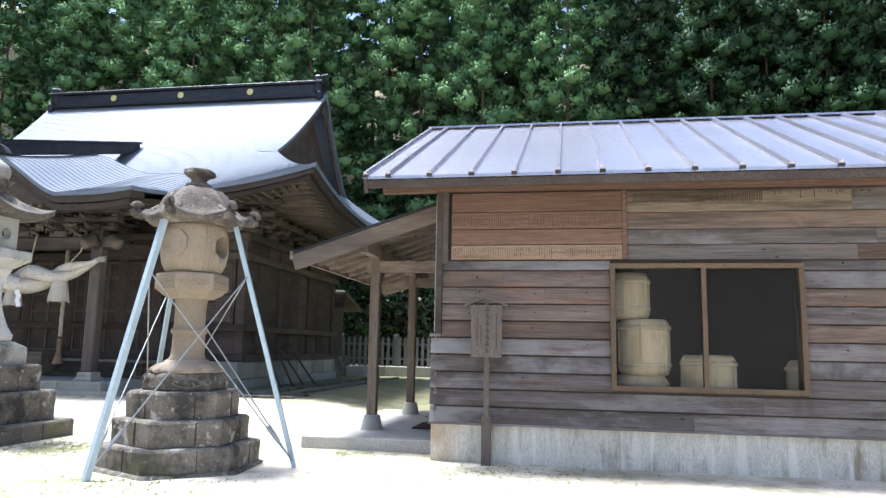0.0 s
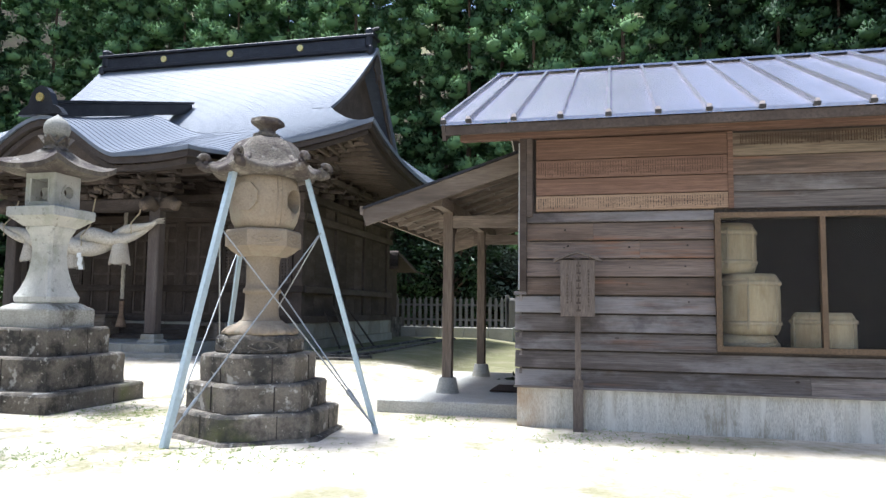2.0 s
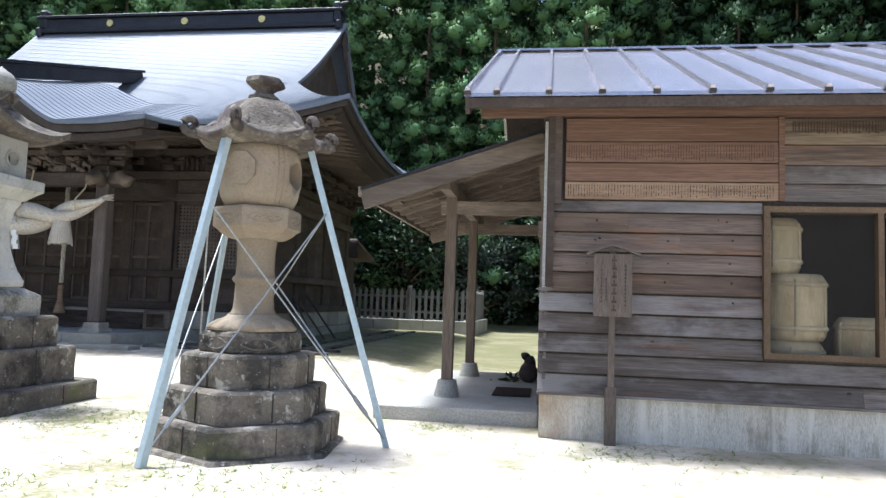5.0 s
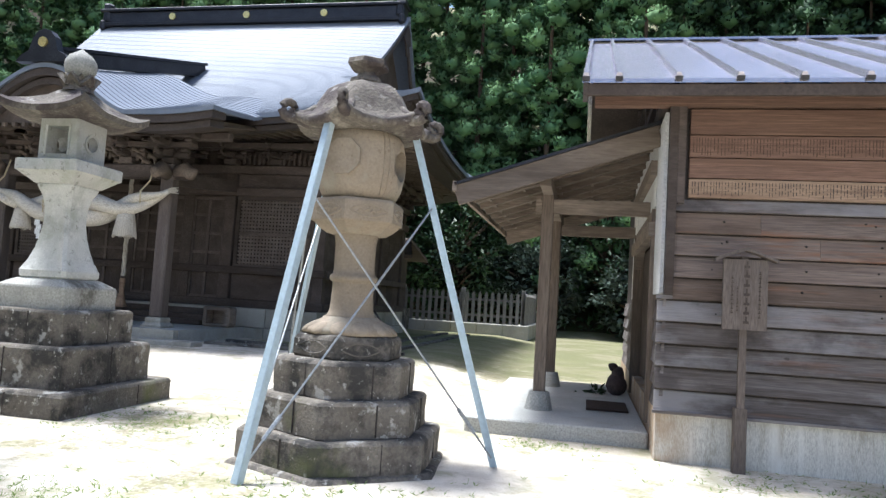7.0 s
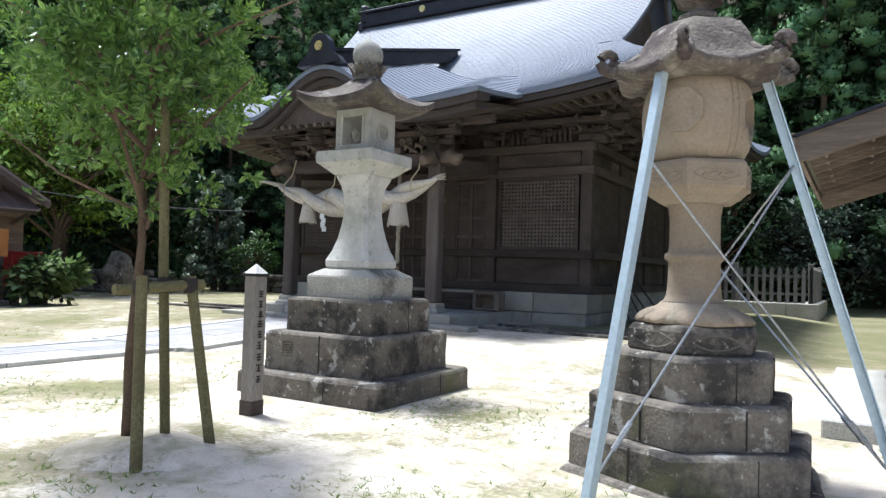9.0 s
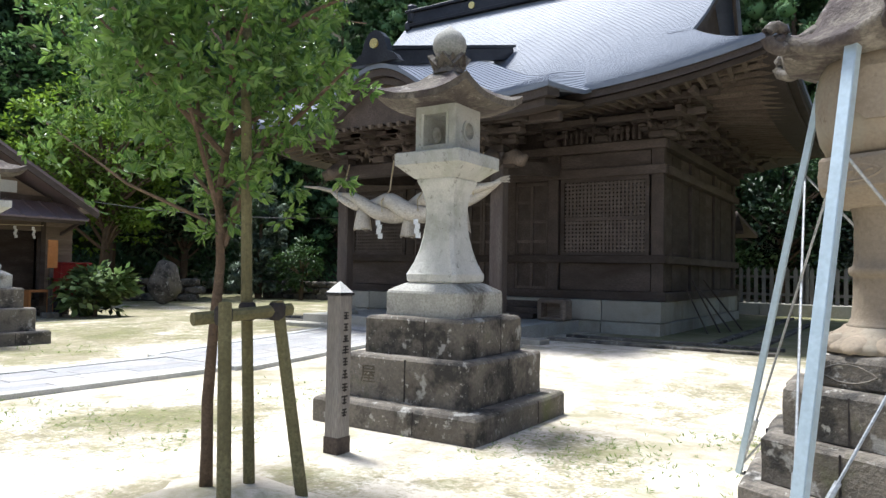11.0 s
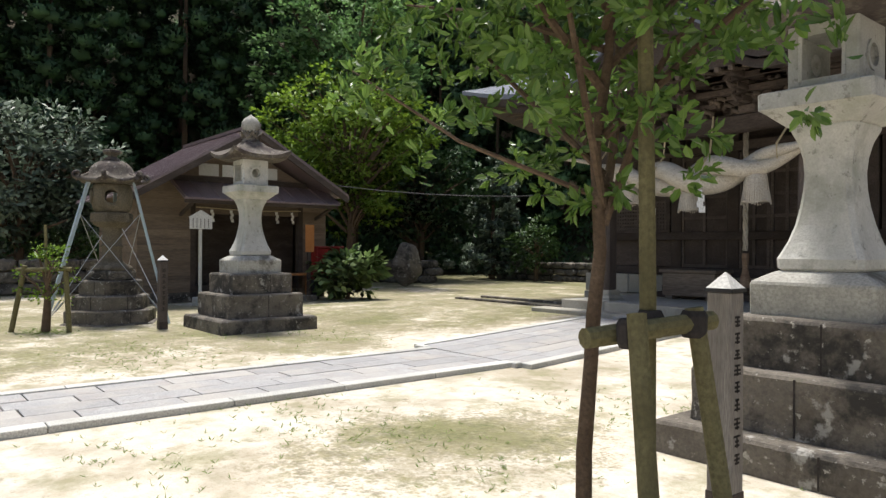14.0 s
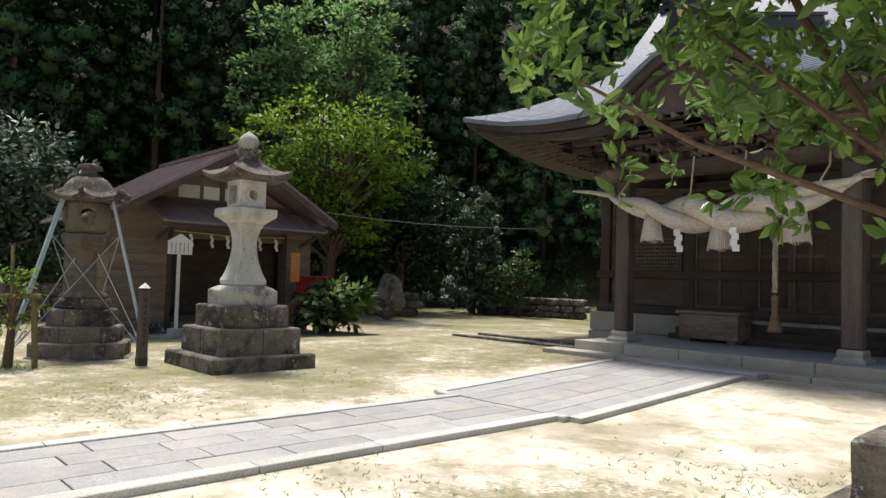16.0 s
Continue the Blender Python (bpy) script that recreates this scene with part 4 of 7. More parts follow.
# gable ends with bargeboards
for sx in (1, -1):
    bm = bmesh.new()
    pts = [(RYR + (RYE - RYR) * (1 - s) * 0.96 * q, prof(s) - 0.12) for q, s in [(1, 0.49 + 0.051 * k) for k in range(11)]]
    pts += [(2 * RYR - y, z) for y, z in reversed(pts[:-1])]
    loft(bm, [[(sx * 4.0 + d, y, z) for y, z in pts] for d in (0.0, 0.08)])
    part("gable", fixed(bm), M_WOOD_DARK, main)
    for sg in (1, -1):
        bm = bmesh.new()
        rows = []
        for k in range(13):
            s = 0.45 + 0.55 * k / 12
            y = RYR + sg * (RYE - RYR) * (1 - s)
            x = sx * (roof_w(s) - 0.08)
            rows.append([(x, y, prof(s) - 0.06), (x - sx * 0.06, y, prof(s) - 0.06), (x - sx * 0.06, y, prof(s) - 0.36), (x, y, prof(s) - 0.36)])
        loft(bm, rows)
        part("bargeboard", fixed(bm), M_WOOD_DARK, main)
    bm = bmesh.new()
    loft(bm, [[(sx * 4.62 + d, RYR + a, 8.45 + b) for a, b in ((0, 0.1), (-0.18, -0.05), (-0.3, -0.35), (-0.12, -0.45), (0, -0.75), (0.12, -0.45), (0.3, -0.35), (0.18, -0.05))] for d in (0.0, 0.05)])
    part("gable_pendant", fixed(bm), M_WOOD_BROWN, main)
# main ridge
rid = part("ridge", boxed(-4.55, 4.55, RYR - 0.22, RYR + 0.22, 8.66, 9.05, 0.02), M_DARK_METAL, HALL, "dark metal ridge with gilt crests")
part("ridge_cap", boxed(-4.62, 4.62, RYR - 0.30, RYR + 0.30, 9.05, 9.13, 0.015), M_DARK_METAL, rid)
part("ridge_foot", boxed(-4.5, 4.5, RYR - 0.30, RYR + 0.30, 8.62, 8.72, 0.015), M_DARK_METAL, rid)
for x in (-2.3, 0.0, 2.3):
    bm = bmesh.new()
    bmesh.ops.create_cone(bm, cap_ends=True, segments=20, radius1=0.1, radius2=0.1, depth=0.03, matrix=pose(x, RYR - 0.235, 8.88, 90))
    part("crest", bm, M_GOLD, rid, "gilt crest")
for sx in (1, -1):
    bm = bmesh.new()
    box(bm, sx * 4.45 - 0.11, sx * 4.45 + 0.11, RYR - 0.27, RYR + 0.27, 8.75, 9.32, 0.05)
    box(bm, sx * 4.52 - 0.09, sx * 4.52 + 0.09, RYR - 0.34, RYR + 0.34, 8.5, 8.8, 0.06)
    tube(bm, [(sx * 4.42, RYR, 9.28), (sx * 4.55, RYR, 9.36), (sx * 4.7, RYR, 9.38)], [0.07, 0.06, 0.05], 8)
    part("ridge_end_tile", fixed(bm), M_DARK_METAL, rid)

# porch roof reaching forward over the steps, with a curved gable
KY = -3.9


def porch_z(x, q):
    """q: 0 at the porch eave, 1 where it meets the main roof."""
    d = abs(x)
    bow = 0.85 * max(0.0, math.cos(min(d / 1.75, 1.0) * math.pi / 2)) ** 1.6 * (1 - 0.35 * q) + 0.10 * max(0, (d - 2.2) / 1.2) ** 2 * (1 - q)
    droop = 0.27 * max(0.0, (d - 2.2) / 1.2) ** 2 * min(q / 0.5, 1.0)
    return 4.2 + bow - droop + 1.15 * (0.8 * q + 0.2 * q * q)


_px = [-3.4 + 0.1 * i for i in range(69)]
bm = bmesh.new()
rows = []
for i in range(21):
    q = i / 20
    for d in (0.0, 0.012):
        rows.append([(x * (1 - 0.02 * q), KY + 3.1 * q - 0.2 * d, porch_z(x, q) - 0.014 + d) for x in _px])
slab(bm, rows, 0.07)
proof = part("porch_roof", fixed(bm), M_ROOF_COPPER, HALL, "metal shingle porch roof with a bowed gable")
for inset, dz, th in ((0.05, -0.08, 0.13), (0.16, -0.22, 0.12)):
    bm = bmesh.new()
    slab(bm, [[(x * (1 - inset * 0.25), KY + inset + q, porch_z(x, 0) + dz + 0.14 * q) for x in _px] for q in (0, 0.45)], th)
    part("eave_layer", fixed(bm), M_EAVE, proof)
bm = bmesh.new()
slab(bm, [[(x * 0.94, KY + 0.3 + q, min(porch_z(x, 0), 4.32) - 0.3 + 0.22 * q) for x in _px] for q in (0.15, 2.0)], 0.02)
part("soffit", fixed(bm), M_WOOD_SOFFIT, proof)
for i in range(30):
    x = -3.1 + 6.2 * i / 29
    part("rafter", beamed((x, KY + 0.25, 3.98 + 0.1 * (abs(x) > 2.6)), (x, KY + 2.3, 4.42), 0.065, 0.075), M_WOOD_SOFFIT, proof)
bm = bmesh.new()
loft(bm, [[(x, KY + d, porch_z(x, 0) - 0.24) for x in _px[18:51]] + [(x, KY + d, 4.02) for x in reversed(_px[18:51])] for d in (0.32, 0.4)])
part("bow_gable_board", fixed(bm), M_WOOD_DARK, proof)
part("porch_ridge", beamed((0, KY + 0.1, 5.16), (0, 1.05, 6.55), 0.34, 0.26), M_DARK_METAL, proof)
part("porch_ridge_cap", beamed((0, KY + 0.05, 5.33), (0, 1.05, 6.72), 0.44, 0.06), M_DARK_METAL, proof)
bm = bmesh.new()
loft(bm, [[(a, KY + d, 5.05 + b) for a, b in ((-0.55, 0), (-0.45, 0.12), (-0.3, 0.2), (-0.22, 0.45), (-0.12, 0.56), (0, 0.6), (0.12, 0.56), (0.22, 0.45), (0.3, 0.2), (0.45, 0.12), (0.55, 0))] for d in (-0.06, 0.1)])
onig = part("ridge_end_tile", fixed(bm), M_DARK_METAL, proof)
bm = bmesh.new()
bmesh.ops.create_cone(bm, cap_ends=True, segments=18, radius1=0.09, radius2=0.09, depth=0.04, matrix=pose(0, KY - 0.07, 5.4, 90))
part("crest", bm, M_GOLD, onig, "gilt crest")
# porch posts, beams and carved noses
for x in (-1.85, 1.8):
    part("porch_post", boxed(x - 0.13, x + 0.13, -2.64, -2.38, 0.6, 3.55, 0.03), M_WOOD_POST, HALL)
    bm = bmesh.new()
    loft(bm, [[(x - w, -2.51 - w, z), (x + w, -2.51 - w, z), (x + w, -2.51 + w, z), (x - w, -2.51 + w, z)] for w, z in ((0.21, 0.415), (0.21, 0.46), (0.16, 0.51), (0.165, 0.56), (0.15, 0.605))])
    part("post_base", fixed(bm), M_STONE_HALL, HALL, "pale stone post base")
    bm = bmesh.new()
    sx = 1 if x > 0 else -1
    tube(bm, [(x + sx * 0.1, -2.51, 3.35), (x + sx * 0.35, -2.55, 3.4), (x + sx * 0.5, -2.6, 3.32), (x + sx * 0.6, -2.6, 3.4)], [0.13, 0.16, 0.12, 0.04], 8)
    tube(bm, [(x, -2.6, 3.3), (x, -2.85, 3.38), (x, -3.0, 3.28), (x, -3.08, 3.36)], [0.12, 0.15, 0.11, 0.04], 8)
    part("carved_nose", fixed(bm), M_WOOD_SOFFIT, HALL, "carved beam end", smooth=True)
    put_bracket(pose(x, -2.51, 3.5))
    part("tie_beam", beamed((x, -2.4, 3.25), (x * 1.02, -0.1, 3.5), 0.18, 0.26), M_WOOD_BROWN, HALL)
part("porch_beam", boxed(-2.2, 2.2, -2.62, -2.42, 3.22, 3.5, 0.03), M_WOOD_BROWN, HALL)
part("porch_purlin", boxed(-3.0, 3.0, -2.6, -2.42, 3.98, 4.14, 0.02), M_WOOD_BROWN, HALL)
for x in (-0.9, 0.0, 0.9):
    put_bracket(pose(x, -2.51, 3.5))
# carving between the porch posts
for i in range(26):
    x = -1.5 + 3.0 * i / 25
    z = 3.62 + 0.12 * math.sin(i * 1.3)
    part("carving", fixed(tube(bmesh.new(), [(x - 0.08, -2.52, z), (x, -2.6, z + 0.08), (x + 0.1, -2.56, z + 0.02), (x + 0.06, -2.52, z - 0.06)], [0.03, 0.05, 0.045, 0.02], 6)), M_WOOD_SOFFIT, HALL, smooth=True)
# stone porch floor in blocks and steps
n = 5
for i in range(n):
    a, b = -2.5 + 5.0 * i / n, -2.5 + 5.0 * (i + 1) / n
    part("kerb_block", boxed(a + 0.005, b - 0.005, -3.06, -2.9, -0.05, 0.42, 0.012), M_STONE_HALL, HALL)
part("porch_floor", boxed(-2.5, 2.5, -2.895, -0.43, -0.05, 0.415), M_CONC, HALL)
for i in range(4):
    a, b = -2.9 + 6.0 * i / 4, -2.9 + 6.0 * (i + 1) / 4
    part("step", boxed(a + 0.005, b - 0.005, -3.46, -3.07, -0.05, RISE + 0.08, 0.012), M_STONE_HALL, HALL)
part("step", boxed(-0.75, 1.05, -3.8, -3.48, -0.05, RISE + 0.085, 0.012), M_PAVE, HALL)
for i in range(3):
    part("door_step", boxed(-1.9, 1.75, -0.95 + 0.27 * i, -0.68 + 0.27 * i, 0.42, 0.52 + 0.12 * i, 0.01), M_WOOD_BROWN, HALL)
# gutter strip round the hall
for b in ((2.8, 6.4, -2.55, -2.4), (2.8, 6.4, -1.75, -1.6), (5.9, 6.05, -1.55, 8), (5.2, 5.35, -1.55, 8), (-6.2, -2.9, -2.55, -2.4), (-6.2, -2.9, -1.75, -1.6)):
    tagged(part("drain_kerb", boxed(HX + b[0], HX + b[1], HY + b[2], HY + b[3], RISE - 0.05, RISE + 0.05, 0.01), M_STONE_OLD), "low mossy stone kerb of a drain by the hall", "kerb", "drain kerbs")

# offering box, stone basin, bench and boards by the hall
ob_ = thing("offering_box", -0.75, 8.35, 0.42, "weathered wooden offering box before the hall doors", "offering box")
part("body", boxed(-0.55, 0.55, -0.28, 0.28, 0.06, 0.5, 0.015), M_WOOD_GREY, ob_)
part("rim", boxed(-0.6, 0.6, -0.32, 0.32, 0.5, 0.56, 0.012), M_WOOD_GREY, ob_)
part("foot", boxed(-0.5, -0.35, -0.25, 0.25, 0, 0.06), M_WOOD_GREY, ob_)
part("foot", boxed(0.35, 0.5, -0.25, 0.25, 0, 0.06), M_WOOD_GREY, ob_)
bx = thing("wooden_niche", 2.45, 8.3, 0.42, "small open wooden box by the hall step", "box")
body = part("body", boxed(-0.3, 0.3, -0.18, 0.18, 0, 0.42, 0.04), M_WOOD_GREY, bx)
cut(body, [boxed(-0.2, 0.2, -0.3, 0.1, 0.06, 0.34)])
for i in range(4):
    b_ = tagged(part("leaning_plank", beamed((4.9 + 0.14 * i, 10.4 + 0.5 * i, 0.03), (4.42, 10.3 + 0.5 * i, 1.1 + 0.15 * (i % 2)), 0.12, 0.025), M_WOOD_BROWN), "old board leaning on the side of the hall", "plank", "leaning boards")

# ---- straw rope with tassels, bell rope ----
rp = thing("sacred_straw_rope", 0, 6.55, 0, "thick twisted pale straw rope hung across the porch", "straw rope")


def rope_mid(f):
    x = -1.75 + 3.95 * f
    z = 2.95 - 1.0 * math.sin(math.pi * f) ** 0.8 * 0.42 + (f - 0.5) * 0.05
    return Vector((x, 0, z))


for ph in (0, math.pi):
    pts, rad = [], []
    for i in range(61):
        f = i / 60
        r = 0.05 + 0.16 * math.sin(math.pi * min(max(f, 0.0), 1.0)) ** 1.1
        a = ph + f * 2 * math.pi * 2.1
        c = rope_mid(f)
        pts.append(c + Vector((0, math.cos(a) * r * 0.75, math.sin(a) * r * 0.75)))
        rad.append(max(0.035, r * 0.8))
    part("strand", fixed(tube(bmesh.new(), pts, rad, 14)), M_WHITE_ROPE, rp, smooth=True)
part("tail", fixed(tube(bmesh.new(), [(-2.6, 0, 3.1), (-2.2, 0, 3.05), (-1.72, 0, 2.95)], [0.02, 0.035, 0.05], 8)), M_WHITE_ROPE, rp)
bm = bmesh.new()
rng = random.Random(3)
for k in range(26):
    e = Vector((2.25 + rng.uniform(0.02, 0.1), rng.uniform(-0.06, 0.06), 2.98 + rng.uniform(-0.06, 0.06)))
    tube(bm, [(2.08, 0, 2.96), e], [0.02, 0.008], 4)
part("frayed_end", bm, M_WHITE_ROPE, rp)
for f, s in ((0.2, 0.9), (0.5, 0.95), (0.78, 1.05)):
    c = rope_mid(f)
    t_ = part("tassel", turned([(0.10 * s, c.z - 0.08), (0.15 * s, c.z - 0.2), (0.18 * s, c.z - 0.42 * s), (0.2 * s, c.z - 0.56 * s)], 18, 0, None, c.x, 0.0), M_WHITE_ROPE, rp, smooth=True)
    bm = bmesh.new()
    for k in range(36):
        a = k * 2 * math.pi / 36
        tube(bm, [(c.x + 0.13 * s * math.cos(a), 0.13 * s * math.sin(a), c.z - 0.15), (c.x + 0.2 * s * math.cos(a), 0.2 * s * math.sin(a), c.z - (0.57 + 0.03 * math.sin(k * 7)) * s)], 0.012, 4)
    part("straw_fringe", bm, M_WHITE_ROPE, t_)
for x in (-1.45, -0.3, 0.55, 1.75):
    f = (x + 1.75) / 3.95
    z = rope_mid(f).z
    part("hanging_cord", tube(bmesh.new(), [(x, -0.22, z - 0.1), (x, -0.24, z + 0.12), (x + 0.05, -0.05, z + 0.35), (x + 0.02, 0.1, 3.5)], 0.016, 6), M_ROPE, rp)
for x in (-0.35, 0.55):
    bm = bmesh.new()
    z = 2.3
    for k in range(4):
        box(bm, x - 0.06 + 0.03 * (k % 2), x + 0.05 + 0.03 * (k % 2), -0.27 + 0.012 * k, -0.262 + 0.012 * k, z - 0.1 - 0.085 * k, z - 0.085 * k)
    part("paper_streamer", bm, M_PAPER, rp, "white folded paper streamer")
br = thing("bell_rope", 0.62, 7.6, 0, "twisted bell rope with a wooden end and tassel", "bell rope")
for ph in (0, 2.1, 4.2):
    part("strand", tube(bmesh.new(), [(0.022 * math.cos(i * 0.5 + ph), 0.022 * math.sin(i * 0.5 + ph), 3.6 - 0.05 * i) for i in range(46)], 0.024, 6), M_WHITE_ROPE, br)
part("wooden_end", turned([(0.05, 1.3), (0.06, 1.25), (0.045, 1.05), (0.05, 1.0)], 12), M_TAN_BOARD, br, "worn orange wooden end")
part("tassel", turned([(0.05, 1.0), (0.09, 0.85), (0.12, 0.72)], 12), M_TAN_BOARD, br)


def glyph(text, parent, m, size, mat, depth):
    """Letters as a mesh, from the built-in font."""
    cu = bpy.data.curves.new("glyph", "FONT")
    cu.body, cu.size, cu.extrude, cu.align_x, cu.align_y = text, size, depth / 2, "CENTER", "CENTER"
    cu.resolution_u = 2
    tmp = new("glyph_tmp", cu)
    dg = bpy.context.evaluated_depsgraph_get()
    dg.update()
    me = bpy.data.meshes.new_from_object(tmp.evaluated_get(dg))
    bpy.data.objects.remove(tmp)
    bpy.data.curves.remove(cu)
    me.materials.clear()
    me.materials.append(mat)
    o = new("carved_letter", me)
    o.parent = parent
    o.matrix_local = m
    return o


# ---- stone lanterns ----
def poly_roof(n, turn, rings, k=8):
    """A roof of n sides with raised corners: rings of (corner radius, height, lift at the corners)."""
    out = []
    for r, z, up in rings:
        ring = []
        for i in range(n):
            a, b = turn + 2 * math.pi * i / n, turn + 2 * math.pi * (i + 1) / n
            for j in range(k):
                f = j / k
                x, y = r * ((1 - f) * math.cos(a) + f * math.cos(b)), r * ((1 - f) * math.sin(a) + f * math.sin(b))
                ring.append((x, y, z + up * abs(2 * f - 1) ** 2.5))
        out.append(ring)
    return fixed(loft(bmesh.new(), out))


def rough(bm, amount, scale, seed):
    """Worn, uneven stone: shift the points a little."""
    for v in bm.verts:
        v.co += noise.noise_vector(v.co * scale + Vector((seed, seed * 2, 0))) * amount
    return bm


def stone_step(w, z0, z1, seed, n=4, turn=math.pi / 4):
    """A worn block course of n sides; w: half width across the flats."""
    r = w / math.cos(math.pi / n)
    ch = 0.03
    bm = loft(bmesh.new(), [ngon(n, r, z0, turn), ngon(n, r, z1 - ch, turn), ngon(n, r - ch * 0.7, z1 - ch * 0.3, turn), ngon(n, r - ch * 1.6, z1, turn)])
    bmesh.ops.subdivide_edges(bm, edges=[e for e in bm.edges if e.calc_length() > 0.2], cuts=5, use_grid_fill=True)
    return rough(bm, 0.012, 5, seed)


def joint_lines(parent, w, z0, z1, at):
    """Dark upright joints between the blocks of a square course."""
    for f in at:
        for sx, sy in ((1, 0), (0, -1), (-1, 0), (0, 1)):
            x, y = (sx * w, f * w) if sx else (f * w, sy * w)
            part("joint", boxed(x - 0.005, x + 0.005, y - 0.005, y + 0.005, z0 + 0.01, z1 - 0.02), M_INK_SHADE, parent)


def pale_lantern(x, y, label):
    L = thing("stone_lantern", x, y, 0, label, "stone lantern", "stone lanterns")
    q = math.pi / 4
    s0 = part("base_slab", stone_step(0.83, -0.05, 0.22, 1), M_STONE_OLD, L)
    joint_lines(s0, 0.83, 0, 0.22, (0.3,))
    s1 = part("lower_step", stone_step(0.65, 0.22, 0.60, 2), M_STONE_OLD, L)
    joint_lines(s1, 0.65, 0.22, 0.6, (0.05,))
    s2 = part("middle_step", stone_step(0.51, 0.60, 0.93, 3), M_STONE_OLD, L)
    joint_lines(s2, 0.51, 0.6, 0.93, (0.25,))
    def sq(profile, ch=0.025):
        """Stacked squares with a narrow chamfer at the corners, from (half width, height) pairs."""
        rings = []
        for w, z in profile:
            c = min(ch, w * 0.3)
            rings.append([(w, -w + c, z), (w, w - c, z), (w - c, w, z), (-w + c, w, z), (-w, w - c, z), (-w, -w + c, z), (-w + c, -w, z), (w - c, -w, z)])
        return fixed(loft(bmesh.new(), rings))

    part("foot", rough(sq([(0.385, 0.925), (0.388, 1.13), (0.38, 1.15), (0.33, 1.185), (0.275, 1.215), (0.25, 1.225)], 0.012), 0.006, 6, 2), M_STONE_PALE_OLD, L)
    part("pillar", rough(sq([(0.245, 1.222), (0.266, 1.24), (0.27, 1.30), (0.258, 1.325), (0.222, 1.41), (0.19, 1.52), (0.166, 1.64), (0.152, 1.76), (0.148, 1.86), (0.155, 1.96), (0.178, 2.06), (0.205, 2.125), (0.212, 2.15), (0.21, 2.165)], 0.03), 0.004, 7, 4), M_STONE_PALE, L)
    part("platform", rough(sq([(0.2, 2.16), (0.225, 2.17), (0.33, 2.265), (0.352, 2.28), (0.354, 2.385), (0.34, 2.395)], 0.012), 0.006, 6, 5), M_STONE_PALE, L)
    fb = part("firebox", sq([(0.218, 2.39), (0.218, 2.825)], 0.01), M_STONE_PALE, L)
    bmx = bmesh.new()
    bmesh.ops.create_cone(bmx, cap_ends=True, segments=24, radius1=0.075, radius2=0.075, depth=0.3, matrix=pose(0.2, 0, 2.6, 0, 90, 0))
    bmy = bmesh.new()
    bmesh.ops.create_cone(bmy, cap_ends=True, segments=24, radius1=0.075, radius2=0.075, depth=0.3, matrix=pose(-0.2, 0, 2.6, 0, 90, 0))
    cut(fb, [boxed(-0.125, 0.125, -0.5, 0.5, 2.465, 2.745), bmx, bmy])
    for sx in (1, -1):
        bmr = fixed(loft(bmesh.new(), [ngon(24, r, z) for r, z in ((0.075, -0.012), (0.1, -0.012), (0.1, 0.012), (0.075, 0.012), (0.075, -0.012))], False))
        bmesh.ops.transform(bmr, verts=bmr.verts, matrix=pose(sx * 0.218, 0, 2.6, 0, 90, 0))
        part("hole_rim", bmr, M_STONE_PALE, fb)
    for xx in (-0.133, 0.133):
        part("window_edge", boxed(xx - 0.012, xx + 0.012, -0.228, -0.214, 2.455, 2.755, 0.003), M_STONE_PALE, fb)
    r2 = math.sqrt(2)
    part("roof", rough(poly_roof(4, math.pi / 4, [(0.26 * r2, 2.82, 0), (0.36 * r2, 2.822, 0.02), (0.495 * r2, 2.83, 0.10), (0.505 * r2, 2.885, 0.115), (0.42 * r2, 2.925, 0.06), (0.31 * r2, 2.99, 0.025), (0.205 * r2, 3.07, 0.0), (0.13 * r2, 3.14, 0.0), (0.10 * r2, 3.16, 0.0)], 12), 0.008, 5, 7), M_STONE_ROOF, L)
    bud = part("finial", turned([(0.07, 3.28), (0.12, 3.31), (0.15, 3.37), (0.157, 3.42), (0.15, 3.47), (0.115, 3.525), (0.06, 3.565), (0.02, 3.595), (0.006, 3.61)], 20), M_STONE_PALE_OLD, L, smooth=True)
    bm = bmesh.new()
    for ring, (r0, r1) in enumerate(((0.13, 0.21), (0.11, 0.17))):
        for i in range(6):
            a = q + (i + 0.5 * ring) * math.pi / 3
            c, s = math.cos(a), math.sin(a)
            t = Vector((-s, c, 0))
            d = Vector((c, s, 0))
            pts = [d * 0.05 + Vector((0, 0, 3.15)), d * r0 + t * 0.09 + Vector((0, 0, 3.19)), d * r1 + Vector((0, 0, 3.31)), d * r0 - t * 0.09 + Vector((0, 0, 3.19))]
            vs = [bm.verts.new(p) for p in pts]
            vs2 = [bm.verts.new(p * 1.0 + d * -0.05 + Vector((0, 0, 0.02))) for p in pts]
            bm.faces.new(vs)
            bm.faces.new(list(reversed(vs2)))
            for j in range(4):
                bm.faces.new((vs[j], vs2[j], vs2[(j + 1) % 4], vs[(j + 1) % 4]))
    turned([(0.16, 3.14), (0.13, 3.2), (0.1, 3.26)], 12, 0, bm)
    part("petals", fixed(bm), M_STONE_ROOF, bud)
    return L


LA = pale_lantern(4.65, 1.05, "tall pale granite lantern on a lichened square base")
pale_lantern(-4.72, 1.15, "tall pale granite lantern facing the small shrine")


